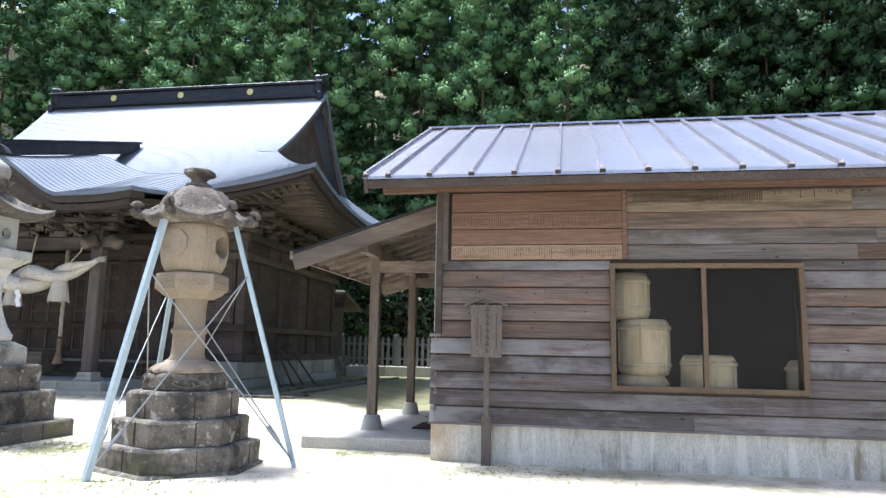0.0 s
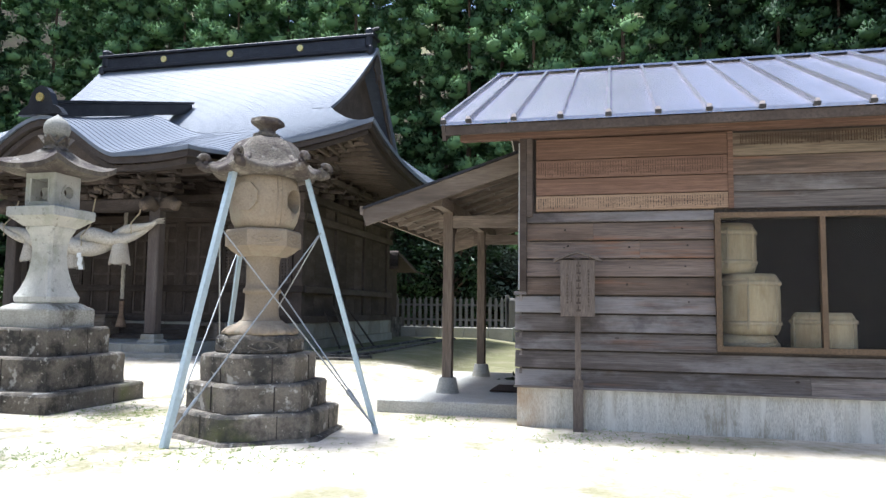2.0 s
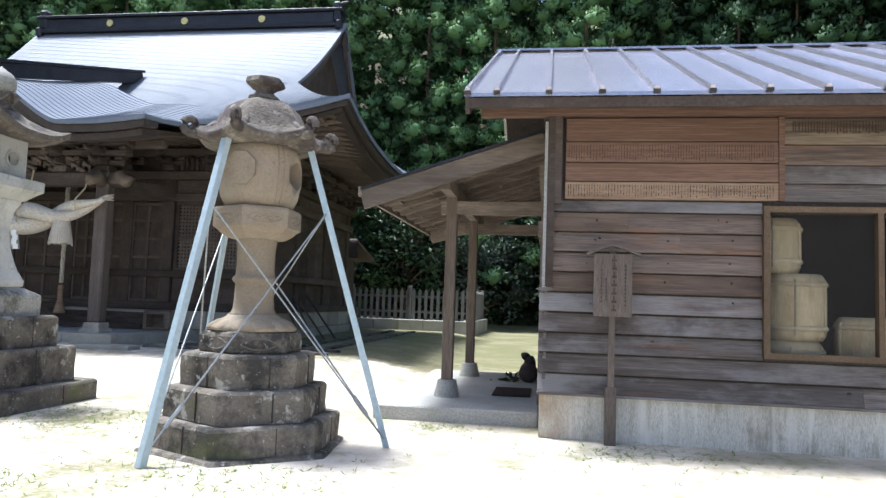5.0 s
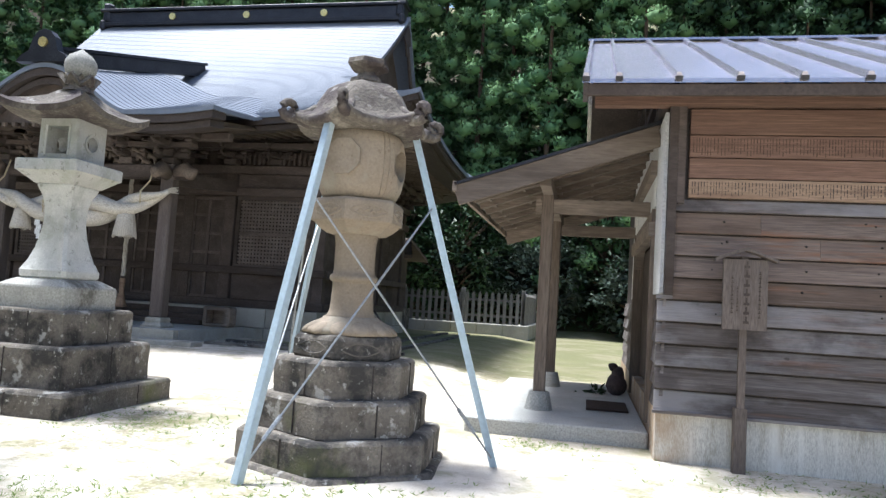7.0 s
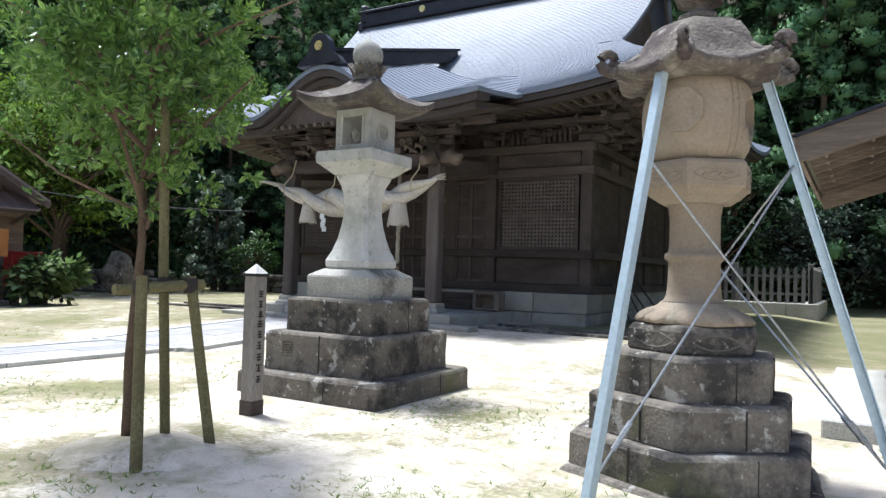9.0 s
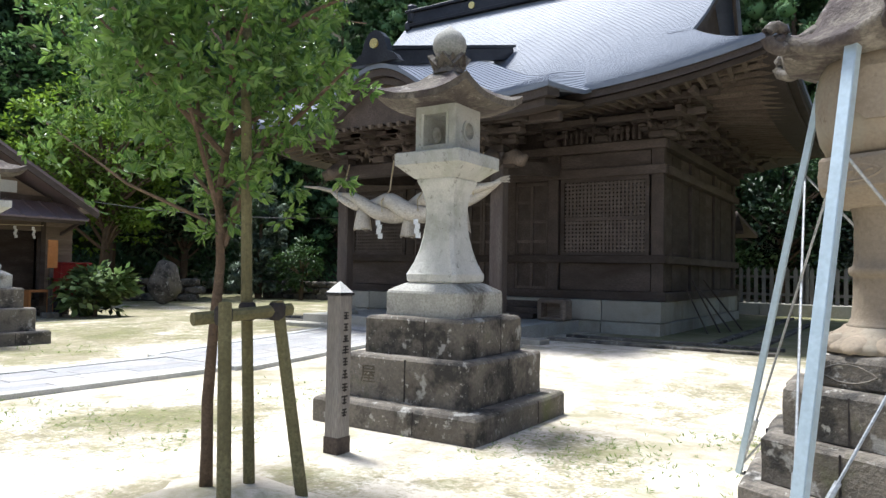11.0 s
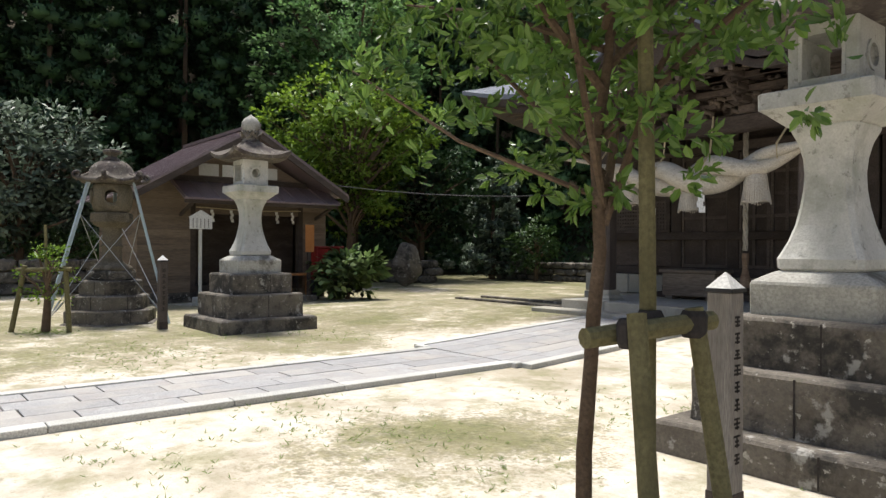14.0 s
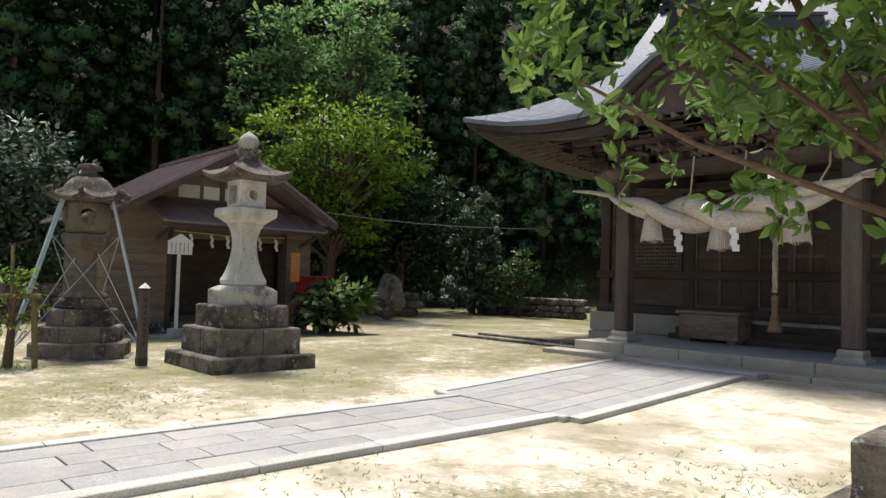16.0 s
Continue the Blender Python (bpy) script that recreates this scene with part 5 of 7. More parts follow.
def tan_lantern(x, y, label, turn=33.0, body_mat=None):
    body_mat = body_mat or M_STONE_TAN
    L = thing("stone_lantern", x, y, 0, label, "stone lantern", "stone lanterns")
    q = radians(turn)
    part("ground_course", stone_step(0.745, -0.05, 0.03, 11, 6, q + 0.06), M_STONE_OLD, L)
    for i, (w, a, b) in enumerate(((0.685, 0.03, 0.255), (0.575, 0.255, 0.505), (0.475, 0.505, 0.765))):
        s = part("base_step", stone_step(w, a, b, 12 + i, 6, q), M_STONE_OLD, L)
        for k in range(6):
            ang = q + (k + 0.5) * math.pi / 3 + 0.15
            d = Vector((math.cos(ang), math.sin(ang), 0)) * w / math.cos(0.15)
            part("joint", boxed(d.x - 0.005, d.x + 0.005, d.y - 0.005, d.y + 0.005, a + 0.01, b - 0.02), M_INK_SHADE, s)
    ft = part("foot", rough(turned([(0.41, 0.765), (0.425, 0.785), (0.425, 0.90), (0.405, 0.93), (0.36, 0.95)], 6, q), 0.008, 6, 3), M_STONE_OLD, L)
    for k in range(6):
        a = q + (k + 0.5) * math.pi / 3
        for rx, rz in ((0.13, 0.045),):
            bmr = bmesh.new()
            ring = [(0.368 if rx > 0.12 else 0.374, rx * math.cos(j * math.pi / 8) * (1 + 0.12 * math.cos(j * math.pi / 2)), 0.845 + rz * math.sin(j * math.pi / 8)) for j in range(17)]
            tube(bmr, [Vector(p) for p in ring], 0.006, 5)
            bmesh.ops.rotate(bmr, verts=bmr.verts, cent=(0, 0, 0), matrix=Matrix.Rotation(a, 3, "Z"))
            part("carved_cartouche", bmr, M_STONE_OLD, ft)
    lt = part("lotus", rough(turned([(0.36, 0.945), (0.34, 0.985), (0.27, 1.03), (0.225, 1.055), (0.205, 1.075)], 24, q), 0.008, 7, 6), body_mat, L, "tan lotus moulding", smooth=True)
    for k in range(12):
        a = q + k * math.pi / 6
        bmp = bmesh.new()
        bmesh.ops.create_icosphere(bmp, subdivisions=2, radius=1.0)
        for v in bmp.verts:
            v.co = Vector((v.co.x * 0.085, v.co.y * 0.07, v.co.z * 0.03))
        bmesh.ops.transform(bmp, verts=bmp.verts, matrix=Matrix.Rotation(a, 4, "Z") @ pose(0.30, 0, 0.99, 0, 30, 0))
        part("lotus_petal", bmp, body_mat, lt, smooth=True)
    part("pillar", turned([(0.21, 1.065), (0.185, 1.085), (0.17, 1.12), (0.163, 1.2), (0.16, 1.32), (0.163, 1.335), (0.18, 1.345), (0.186, 1.365), (0.18, 1.385), (0.163, 1.395), (0.157, 1.45), (0.157, 1.62), (0.168, 1.69), (0.19, 1.72)], 28), body_mat, L, smooth=True)
    pl = part("platform", turned([(0.2, 1.70), (0.235, 1.705), (0.30, 1.745), (0.345, 1.785), (0.362, 1.79), (0.368, 1.80), (0.368, 1.94), (0.35, 1.962), (0.26, 1.968)], 6, q), body_mat, L)
    for k in range(6):
        a = q + (k + 0.5) * math.pi / 3
        bmr = bmesh.new()
        tube(bmr, [Vector((0.317, 0.13 * math.cos(j * math.pi / 8) * (1 + 0.1 * math.cos(j * math.pi / 2)), 1.868 + 0.045 * math.sin(j * math.pi / 8))) for j in range(17)], 0.008, 5)
        for j in range(4):
            tube(bmr, [Vector((0.316, -0.09 + 0.05 * j, 1.85 + 0.016 * (j % 2))), Vector((0.322, -0.07 + 0.05 * j, 1.875)), Vector((0.316, -0.05 + 0.05 * j, 1.862 + 0.016 * (j % 2)))], 0.009, 5)
        bmesh.ops.rotate(bmr, verts=bmr.verts, cent=(0, 0, 0), matrix=Matrix.Rotation(a, 3, "Z"))
        part("carved_panel", bmr, body_mat, pl)
    fb = part("firebox", turned([(0.25, 1.965), (0.285, 1.985), (0.322, 2.06), (0.342, 2.16), (0.347, 2.24), (0.342, 2.34), (0.322, 2.43), (0.29, 2.49)], 40), body_mat, L, smooth=True)
    # two round openings through the body, bands and a carved crest
    ah = radians(-5 if x > 0 else -17)
    bmc = bmesh.new()
    bmesh.ops.create_cone(bmc, cap_ends=True, segments=28, radius1=0.115, radius2=0.115, depth=1.2, matrix=Matrix.Rotation(ah, 4, "Z") @ pose(0, 0, 2.245, 0, 90, 0))
    cut(fb, [bmc])
    for a0 in (-38, 142):
        for da in (-4, 4):
            a = radians(a0 + da)
            part("band", tube(bmesh.new(), [(r * math.cos(a), r * math.sin(a), z) for r, z in ((0.288, 1.99), (0.323, 2.06), (0.343, 2.16), (0.348, 2.24), (0.343, 2.34), (0.323, 2.43), (0.292, 2.485))], 0.007, 6), body_mat, fb)
    ac = radians(-95)
    bmr = turned([(0.13, -0.012), (0.145, -0.012), (0.145, 0.016), (0.13, 0.016)], 8, math.pi / 8)
    bmesh.ops.transform(bmr, verts=bmr.verts, matrix=Matrix.Rotation(ac, 4, "Z") @ pose(0.336, 0, 2.26, 0, 90, 0))
    part("crest_frame", bmr, body_mat, fb)
    glyph("\u91d1", fb, Matrix.Rotation(ac, 4, "Z") @ pose(0.344, 0, 2.255, 90, 0, 90), 0.17, M_STONE_TAN, 0.012)
    part("roof", rough(poly_roof(6, q, [(0.24, 2.47, 0), (0.40, 2.475, 0.015), (0.55, 2.485, 0.07), (0.575, 2.525, 0.10), (0.50, 2.565, 0.06), (0.44, 2.615, 0.02), (0.405, 2.67, 0.0), (0.37, 2.745, 0.0), (0.315, 2.82, 0.0), (0.24, 2.875, 0), (0.15, 2.905, 0)]), 0.018, 5, 9), M_STONE_ROOF, L, smooth=True)
    for k in range(6):
        a = q + k * math.pi / 3
        d = Vector((math.cos(a), math.sin(a), 0))
        pts = [d * 0.38 + Vector((0, 0, 2.66)), d * 0.44 + Vector((0, 0, 2.60)), d * 0.51 + Vector((0, 0, 2.558)), d * 0.565 + Vector((0, 0, 2.552))]
        rad = [0.03, 0.042, 0.046, 0.042]
        for j in range(12):
            f = j / 11
            ang = -math.pi / 2 + f * 2 * math.pi * 1.1
            rr = 0.07 * (1 - 0.72 * f)
            pts.append(d * (0.585 + rr * math.cos(ang)) + Vector((0, 0, 2.622 + rr * math.sin(ang))))
            rad.append(0.038 - 0.014 * f)
        part("corner_scroll", fixed(tube(bmesh.new(), pts, rad, 10)), M_STONE_ROOF, L, smooth=True)
    part("finial", rough(turned([(0.13, 2.88), (0.145, 2.91), (0.135, 2.935), (0.085, 2.96), (0.075, 2.985), (0.10, 3.005), (0.155, 3.03), (0.172, 3.05), (0.165, 3.09), (0.12, 3.105)], 6, q), 0.014, 8, 4), M_STONE_ROOF, L)
    # steel props with angle section, and crossed wires
    feet = []
    for k in range(3):
        a, reach = ((radians(-109), 1.05), (radians(10), 1.16), (radians(140), 1.12))[k] if x > 0 else ((radians(-80), 1.12), (radians(40), 1.12), (radians(160), 1.12))[k]
        d = Vector((math.cos(a), math.sin(a), 0))
        t = Vector((-d.y, d.x, 0))
        top, foot = d * 0.41 + Vector((0, 0, 2.50)), d * reach
        feet.append((top, foot))
        bm = bmesh.new()
        beam(bm, top + t * 0.025, foot + t * 0.025, 0.008, 0.052)
        pr = part("prop", fixed(bm), M_STEEL, L, "pale blue-grey steel angle")
        bm = bmesh.new()
        ax = (foot - top).normalized()
        nrm = ax.cross(t).normalized()
        loft(bm, [[p + t * 0.025 + nrm * 0.022, p - t * 0.03 + nrm * 0.022, p - t * 0.03 + nrm * 0.03, p + t * 0.025 + nrm * 0.03] for p in (top, foot)])
        part("flange", fixed(bm), M_STEEL, pr)
    for k in range(3):
        (t0, f0), (t1, f1) = feet[k], feet[(k + 1) % 3]
        for a, b in ((t0.lerp(f0, 0.22), t1.lerp(f1, 0.97)), (t1.lerp(f1, 0.22), t0.lerp(f0, 0.97))):
            w = part("brace_wire", tube(bmesh.new(), [a, b], 0.0075, 6), M_WIRE, L)
            m = a.lerp(b, 0.82)
            part("turnbuckle", tube(bmesh.new(), [m, a.lerp(b, 0.9)], 0.016, 6), M_WIRE, w)
    return L


glyph("\u5c4b", LA, pose(-0.36, -0.652, 0.42, 90), 0.17, M_STONE_MOSSY, 0.008)
tan_lantern(8.11, 0.04, "tan stone lantern with steel props near the shed")
tan_lantern(-6.98, -0.47, "mossy dark stone lantern on hexagonal steps with steel props", 33, M_STONE_MOSSY)


# ---- marker posts ----
def marker(x, y, h, label):
    p = thing("marker_post", x, y, 0, label, "post", "marker posts")
    part("shaft", boxed(-0.065, 0.065, -0.065, 0.065, -0.02, h - 0.1, 0.006), M_MARKER if x > 0 else M_WOOD_POST, p)
    part("foot", boxed(-0.068, 0.068, -0.068, 0.068, 0, 0.12), M_WOOD_DARK, p)
    part("collar", boxed(-0.075, 0.075, -0.075, 0.075, h - 0.1, h - 0.08), M_DARK_METAL, p)
    part("cap", turned([(0.098, h - 0.08), (0.005, h)], 4, math.pi / 4), M_WHITE, p, "white pyramid cap")
    bm = bmesh.new()
    rng = random.Random(int(x * 10))
    for a, b in ((1, 0),):
        z = h - 0.22
        while z > 0.3:
            s = rng.uniform(0.05, 0.065)
            for dz in (0, 0.4, 0.75):
                w = rng.uniform(0.018, 0.034)
                if a:
                    box(bm, 0.0655, 0.067, -w, w, z - s * dz - 0.011, z - s * dz)
                else:
                    box(bm, -w, w, -0.067, -0.0655, z - s * dz - 0.011, z - s * dz)
            if a:
                box(bm, 0.0655, 0.067, -0.007, 0.007, z - s, z)
            else:
                box(bm, -0.004, 0.004, -0.067, -0.0655, z - s, z)
            z -= s * 1.5
    part("lettering", bm, M_INK_SHADE, p)


marker(4.73, -0.48, 1.24, "grey wooden marker post with a white cap beside the lantern base")
marker(-5.37, -0.09, 1.22, "dark wooden marker post with a pale cap by the far lanterns")

# ---- small shrine beyond the way ----
SM = thing("small_shrine", -10.8, 3.55, 0, "small weathered board shrine with a brown metal gable roof", "shrine")
for x0, x1, y0, y1, z0, z1 in ((-3.4, 0, -2.5, -2.38, 0.25, 2.75), (-3.4, 0, 2.38, 2.5, 0.25, 2.75), (-3.4, -3.28, -2.38, 2.38, 0.25, 2.75), (-0.12, 0, -2.38, -1.2, 0.25, 2.75), (-0.12, 0, 1.75, 2.38, 0.25, 2.75), (-0.12, 0, -1.2, 1.75, 2.2, 2.75)):
    part("wall", boxed(x0, x1, y0, y1, z0, z1), M_BOARD_WARM, SM)
part("floor", boxed(-3.28, -0.12, -2.38, 2.38, 0.25, 0.4), M_WOOD_DARK, SM)
part("base", boxed(-3.4, 0.02, -2.5, 2.5, -0.05, 0.25), M_STONE_OLD, SM)
part("inner_door", boxed(-1.2, -1.12, -1.6, 2.1, 0.4, 2.4), M_WOOD_BROWN, SM, "dim wooden inner doors")
for y in (-1.2, 1.75):
    part("post", boxed(-0.16, 0.03, y - 0.06, y + 0.06, 0.25, 2.6), M_WOOD_BROWN, SM)
for k in range(13):
    z = 0.3 + 0.185 * k
    for y0, y1 in ((-2.52, -1.26), (1.81, 2.52)):
        part("plank", beamed((0.012, y0, z + 0.09), (0.012, y1, z + 0.09), 0.022, 0.2) if k % 2 else beamed((0.016, y0, z + 0.09), (0.016, y1, z + 0.09), 0.03, 0.2), M_BOARD_WARM, SM)
    part("plank", beamed((-3.4, -2.51, z + 0.09), (0.03, -2.51, z + 0.09), 0.026, 0.2), M_BOARD_WARM, SM)
bm = bmesh.new()
loft(bm, [[(x, -2.5, 2.75), (x, 2.5, 2.75), (x, 0, 4.05)] for x in (-0.08, 0.0)])
gb = part("gable", fixed(bm), M_BOARD_WARM, SM)
for y0, y1 in ((-1.05, -0.55), (-0.45, 0.45), (0.55, 1.05)):
    part("plaster_panel", boxed(0.0, 0.02, y0, y1, 3.15, 3.45), M_PLASTER, gb, "white plaster panel")
part("gable_beam", boxed(0.0, 0.05, -1.9, 1.9, 2.98, 3.12), M_WOOD_BROWN, gb)
part("gable_post", boxed(0.0, 0.06, -0.06, 0.06, 3.12, 3.95), M_WOOD_BROWN, gb)
for sg, rn in ((1, 2.65), (-1, 3.0)):
    bm = bmesh.new()
    slab(bm, [[(-3.9, sg * rn, 4.33 - 0.59 * rn), (1.05, sg * rn, 4.33 - 0.59 * rn)], [(-3.9, 0, 4.33), (1.05, 0, 4.33)]], 0.05)
    rf = part("roof", fixed(bm), M_ROOF_BROWN, SM)
    part("bargeboard", beamed((1.02, sg * rn, 4.2 - 0.59 * rn), (1.02, 0, 4.2), 0.05, 0.15), M_WOOD_BROWN, rf)
    for i in range(11):
        xx = -3.8 + 0.48 * i
        part("rib", beamed((xx, sg * rn, 4.345 - 0.59 * rn), (xx, 0, 4.345), 0.04, 0.04), M_ROOF_BROWN, rf)
part("roof_ridge", beamed((-3.9, 0, 4.37), (1.08, 0, 4.37), 0.2, 0.08), M_ROOF_BROWN, SM)
bm = bmesh.new()
slab(bm, [[(1.0, -1.75, 2.52), (1.0, 2.4, 2.52)], [(0.02, -1.75, 2.98), (0.02, 2.4, 2.98)]], 0.04)
cn = part("canopy", fixed(bm), M_ROOF_BROWN, SM, "brown ribbed metal canopy")
for i in range(11):
    part("rib", beamed((1.0, -1.7 + 0.41 * i, 2.535), (0.02, -1.7 + 0.41 * i, 2.995), 0.035, 0.035), M_ROOF_BROWN, cn)
part("canopy_beam", boxed(0.86, 0.93, -1.7, 2.35, 2.4, 2.48), M_WOOD_BROWN, cn)
for y in (-1.5, 2.2):
    part("bracket_arm", beamed((0.02, y, 2.15), (0.88, y, 2.42), 0.06, 0.08), M_WOOD_BROWN, cn)
part("white_cord", tube(bmesh.new(), [(0.1, -1.15, 2.35), (0.1, 0.3, 2.3), (0.1, 1.7, 2.35)], 0.012, 5), M_ROPE, SM)
for y in (-0.75, -0.25, 0.15, 1.0, 1.45):
    bm = bmesh.new()
    for k in range(4):
        box(bm, 0.09 + 0.008 * k, 0.098 + 0.008 * k, y - 0.035 + 0.025 * (k % 2), y + 0.035 + 0.025 * (k % 2), 2.22 - 0.075 * k, 2.3 - 0.075 * k)
    part("paper_streamer", bm, M_PAPER, SM, "white paper streamer")
bn = thing("bench", -10.5, 5.1, 0, "small bright wooden stool by the shrine front", "bench")
part("seat", boxed(-0.2, 0.2, -0.35, 0.35, 0.62, 0.68), M_ORANGE, bn)
for sy in (-0.3, 0.3):
    part("leg", boxed(-0.15, 0.15, sy - 0.03, sy + 0.03, 0, 0.62), M_ORANGE, bn)
# white house-shaped notice on a post
sg = thing("notice_sign", -9.6, 2.1, 0, "white house-shaped notice on a white post", "sign")
part("post", boxed(-0.03, 0.03, -0.03, 0.03, 0.15, 1.85), M_WHITE, sg)
part("footing", boxed(-0.14, 0.14, -0.14, 0.14, 0, 0.2, 0.02), M_CONC, sg)
bm = bmesh.new()
loft(bm, [[(x, -0.26, 1.78), (x, 0.26, 1.78), (x, 0.26, 2.03), (x, 0.28, 2.05), (x, 0, 2.22), (x, -0.28, 2.05), (x, -0.26, 2.03)] for x in (0.03, 0.06)])
sb = part("board", fixed(bm), M_WHITE, sg)
bm = bmesh.new()
for i in range(5):
    for k in range(5):
        box(bm, 0.061, 0.063, -0.2 + 0.09 * i, -0.18 + 0.09 * i, 1.81 + 0.045 * k, 1.84 + 0.045 * k)
part("lettering", bm, M_INK_SHADE, sb)
od = thing("direction_post", -9.7, 4.97, 0, "orange-brown wooden post with a narrow board", "sign")
part("post", boxed(-0.04, 0.04, -0.04, 0.04, 0, 1.35), M_WOOD_BROWN, od)
part("board", boxed(0.03, 0.06, -0.12, 0.12, 1.25, 1.95), M_ORANGE, od)
part("footing", boxed(-0.16, 0.16, -0.16, 0.16, 0, 0.14, 0.02), M_STONE_OLD, od)
rb = thing("red_box", -10.2, 5.75, 0, "red metal hydrant box beside the shrine", "hydrant box")
part("body", boxed(-0.25, 0.25, -0.4, 0.4, 0.5, 1.35, 0.02), M_RED, rb)
part("lid", boxed(-0.27, 0.27, -0.42, 0.42, 1.35, 1.4, 0.01), M_RED, rb)
for sy in (-0.33, 0.33):
    part("leg", boxed(-0.2, 0.2, sy - 0.03, sy + 0.03, 0, 0.5), M_DARK_METAL, rb)

# ---- fence on a stone footing behind the hall ----
FN = thing("fence", 3.5, 19.2, 0, "grey weathered picket fence on a stone footing", "fence")
for i in range(5):
    part("footing_block", boxed(0.9 * i, 0.9 * i + 0.89, -0.25, 0.25, -0.05, 0.55, 0.02), M_STONE_HALL, FN)
for i in range(5):
    part("footing_block", boxed(4.0, 4.5, 0.26 + 1.0 * i, 1.25 + 1.0 * i, -0.05, 0.55, 0.02), M_STONE_HALL, FN)
for z in (0.78, 1.32):
    part("fence_rail", boxed(0, 4.3, -0.03, 0.03, z, z + 0.08), M_FENCE, FN)
    part("fence_rail", boxed(4.22, 4.28, 0.03, 5.2, z, z + 0.08), M_FENCE, FN)
bm = bmesh.new()
loft(bm, [[(-0.055, y, 0.55), (0.055, y, 0.55), (0.055, y, 1.55), (0, y, 1.65), (-0.055, y, 1.55)] for y in (-0.07, -0.035)])
pk = bpy.data.meshes.new("picket")
fixed(bm).to_mesh(pk)
bm.free()
pk.materials.append(M_FENCE)
for i in range(20):
    o = new("picket", pk)
    o.parent = FN
    o.location = (0.1 + 0.22 * i, 0, 0)
for i in range(23):
    o = new("picket", pk)
    o.parent = FN
    o.rotation_euler.z = math.pi / 2
    o.location = (4.25, 0.2 + 0.22 * i, 0)
for x, y in ((0.0, 0), (2.15, 0), (4.25, 0), (4.25, 5.2)):
    part("fence_post", boxed(x - 0.07, x + 0.07, y - 0.07, y + 0.07, 0.5, 1.74, 0.01), M_FENCE, FN)
# inner sanctuary gallery seen behind the hall
IN = thing("inner_sanctuary", 2.0, 17.0, 0, "dim timber inner sanctuary behind the hall", "shrine")
part("body", boxed(-2.6, 1.6, 0.3, 2.0, 0.9, 2.6), M_WOOD_DARK, IN)
part("footing", boxed(-2.8, 1.8, 0.2, 2.1, 0, 0.9), M_STONE_OLD, IN)
bm = bmesh.new()
slab(bm, [[(-3.0, -0.1, 2.65), (2.3, -0.1, 2.65)], [(-3.0, 1.15, 3.3), (1.9, 1.15, 3.3)], [(-3.0, 2.2, 2.65), (2.3, 2.2, 2.65)]], 0.1)
part("roof", fixed(bm), M_WOOD_BROWN, IN)
for i in range(12):
    part("baluster", boxed(-2.5 + 0.37 * i, -2.4 + 0.37 * i, 0.1, 0.18, 0.9, 2.6), M_WOOD_SOFFIT, IN)

# ---- stone stele, rough walls at the wood's edge ----
bm = bmesh.new()
bmesh.ops.create_icosphere(bm, subdivisions=3, radius=0.62)
for v in bm.verts:
    v.co.x *= 0.55
    v.co.z = (v.co.z + 0.5) * 1.25
    v.co += noise.noise_vector(v.co * 2) * 0.15
o = tagged(part("standing_stone", bm, M_STONE_OLD, smooth=True), "dark rough standing stone at the wood's edge", "stone")
o.location = (-13.6, 11.0, 0.15)


def rubble_wall(x0, y0, x1, y1, h, n, label, seed):
    W = thing("rubble_wall", 0, 0, 0, label, "stone wall", "rubble walls")
    rng = random.Random(seed)
    a, b = Vector((x0, y0, 0)), Vector((x1, y1, 0))
    d = (b - a) / n
    t = Vector((-d.y, d.x, 0)).normalized()
    rows = max(2, round(h / 0.3))
    for i in range(n):
        for k in range(rows):
            c = a + d * (i + 0.5 + 0.25 * (k % 2) + rng.uniform(-0.08, 0.08)) + Vector((0, 0, (k + 0.5) * h / rows))
            bm = bmesh.new()
            bmesh.ops.create_icosphere(bm, subdivisions=2, radius=0.5)
            for v in bm.verts:
                v.co = Vector([max(-0.36, min(0.36, q)) for q in v.co]) * 1.38
                v.co += noise.noise_vector(v.co * 3 + Vector((i, k, seed))) * 0.07
                v.co = d * v.co.x * 1.02 + t * v.co.y * 0.5 + Vector((0, 0, v.co.z * h / rows * 1.03))
            part("stone", bm, M_STONE_OLD, W).location = c
    return W


rubble_wall(-16.5, 18.2, -11.5, 19.2, 0.8, 9, "low mossy rubble wall at the wood's edge", 2)
rubble_wall(-17.5, -9.0, -15.5, 3.2, 1.0, 16, "grey rubble retaining wall beyond the lanterns", 5)
rubble_wall(-20.0, 9.5, -15.0, 13.5, 0.9, 9, "dark rubble wall in the shade of trees", 8)
cable = tagged(part("cable", tube(bmesh.new(), [(-9.8 + 0.9 * i, 5.9 + 0.75 * i, 3.0 + 0.02 * (i - 4) ** 2 - 0.3) for i in range(10)], 0.012, 5), M_DARK_METAL), "thin dark cable strung from the small shrine", "cable")


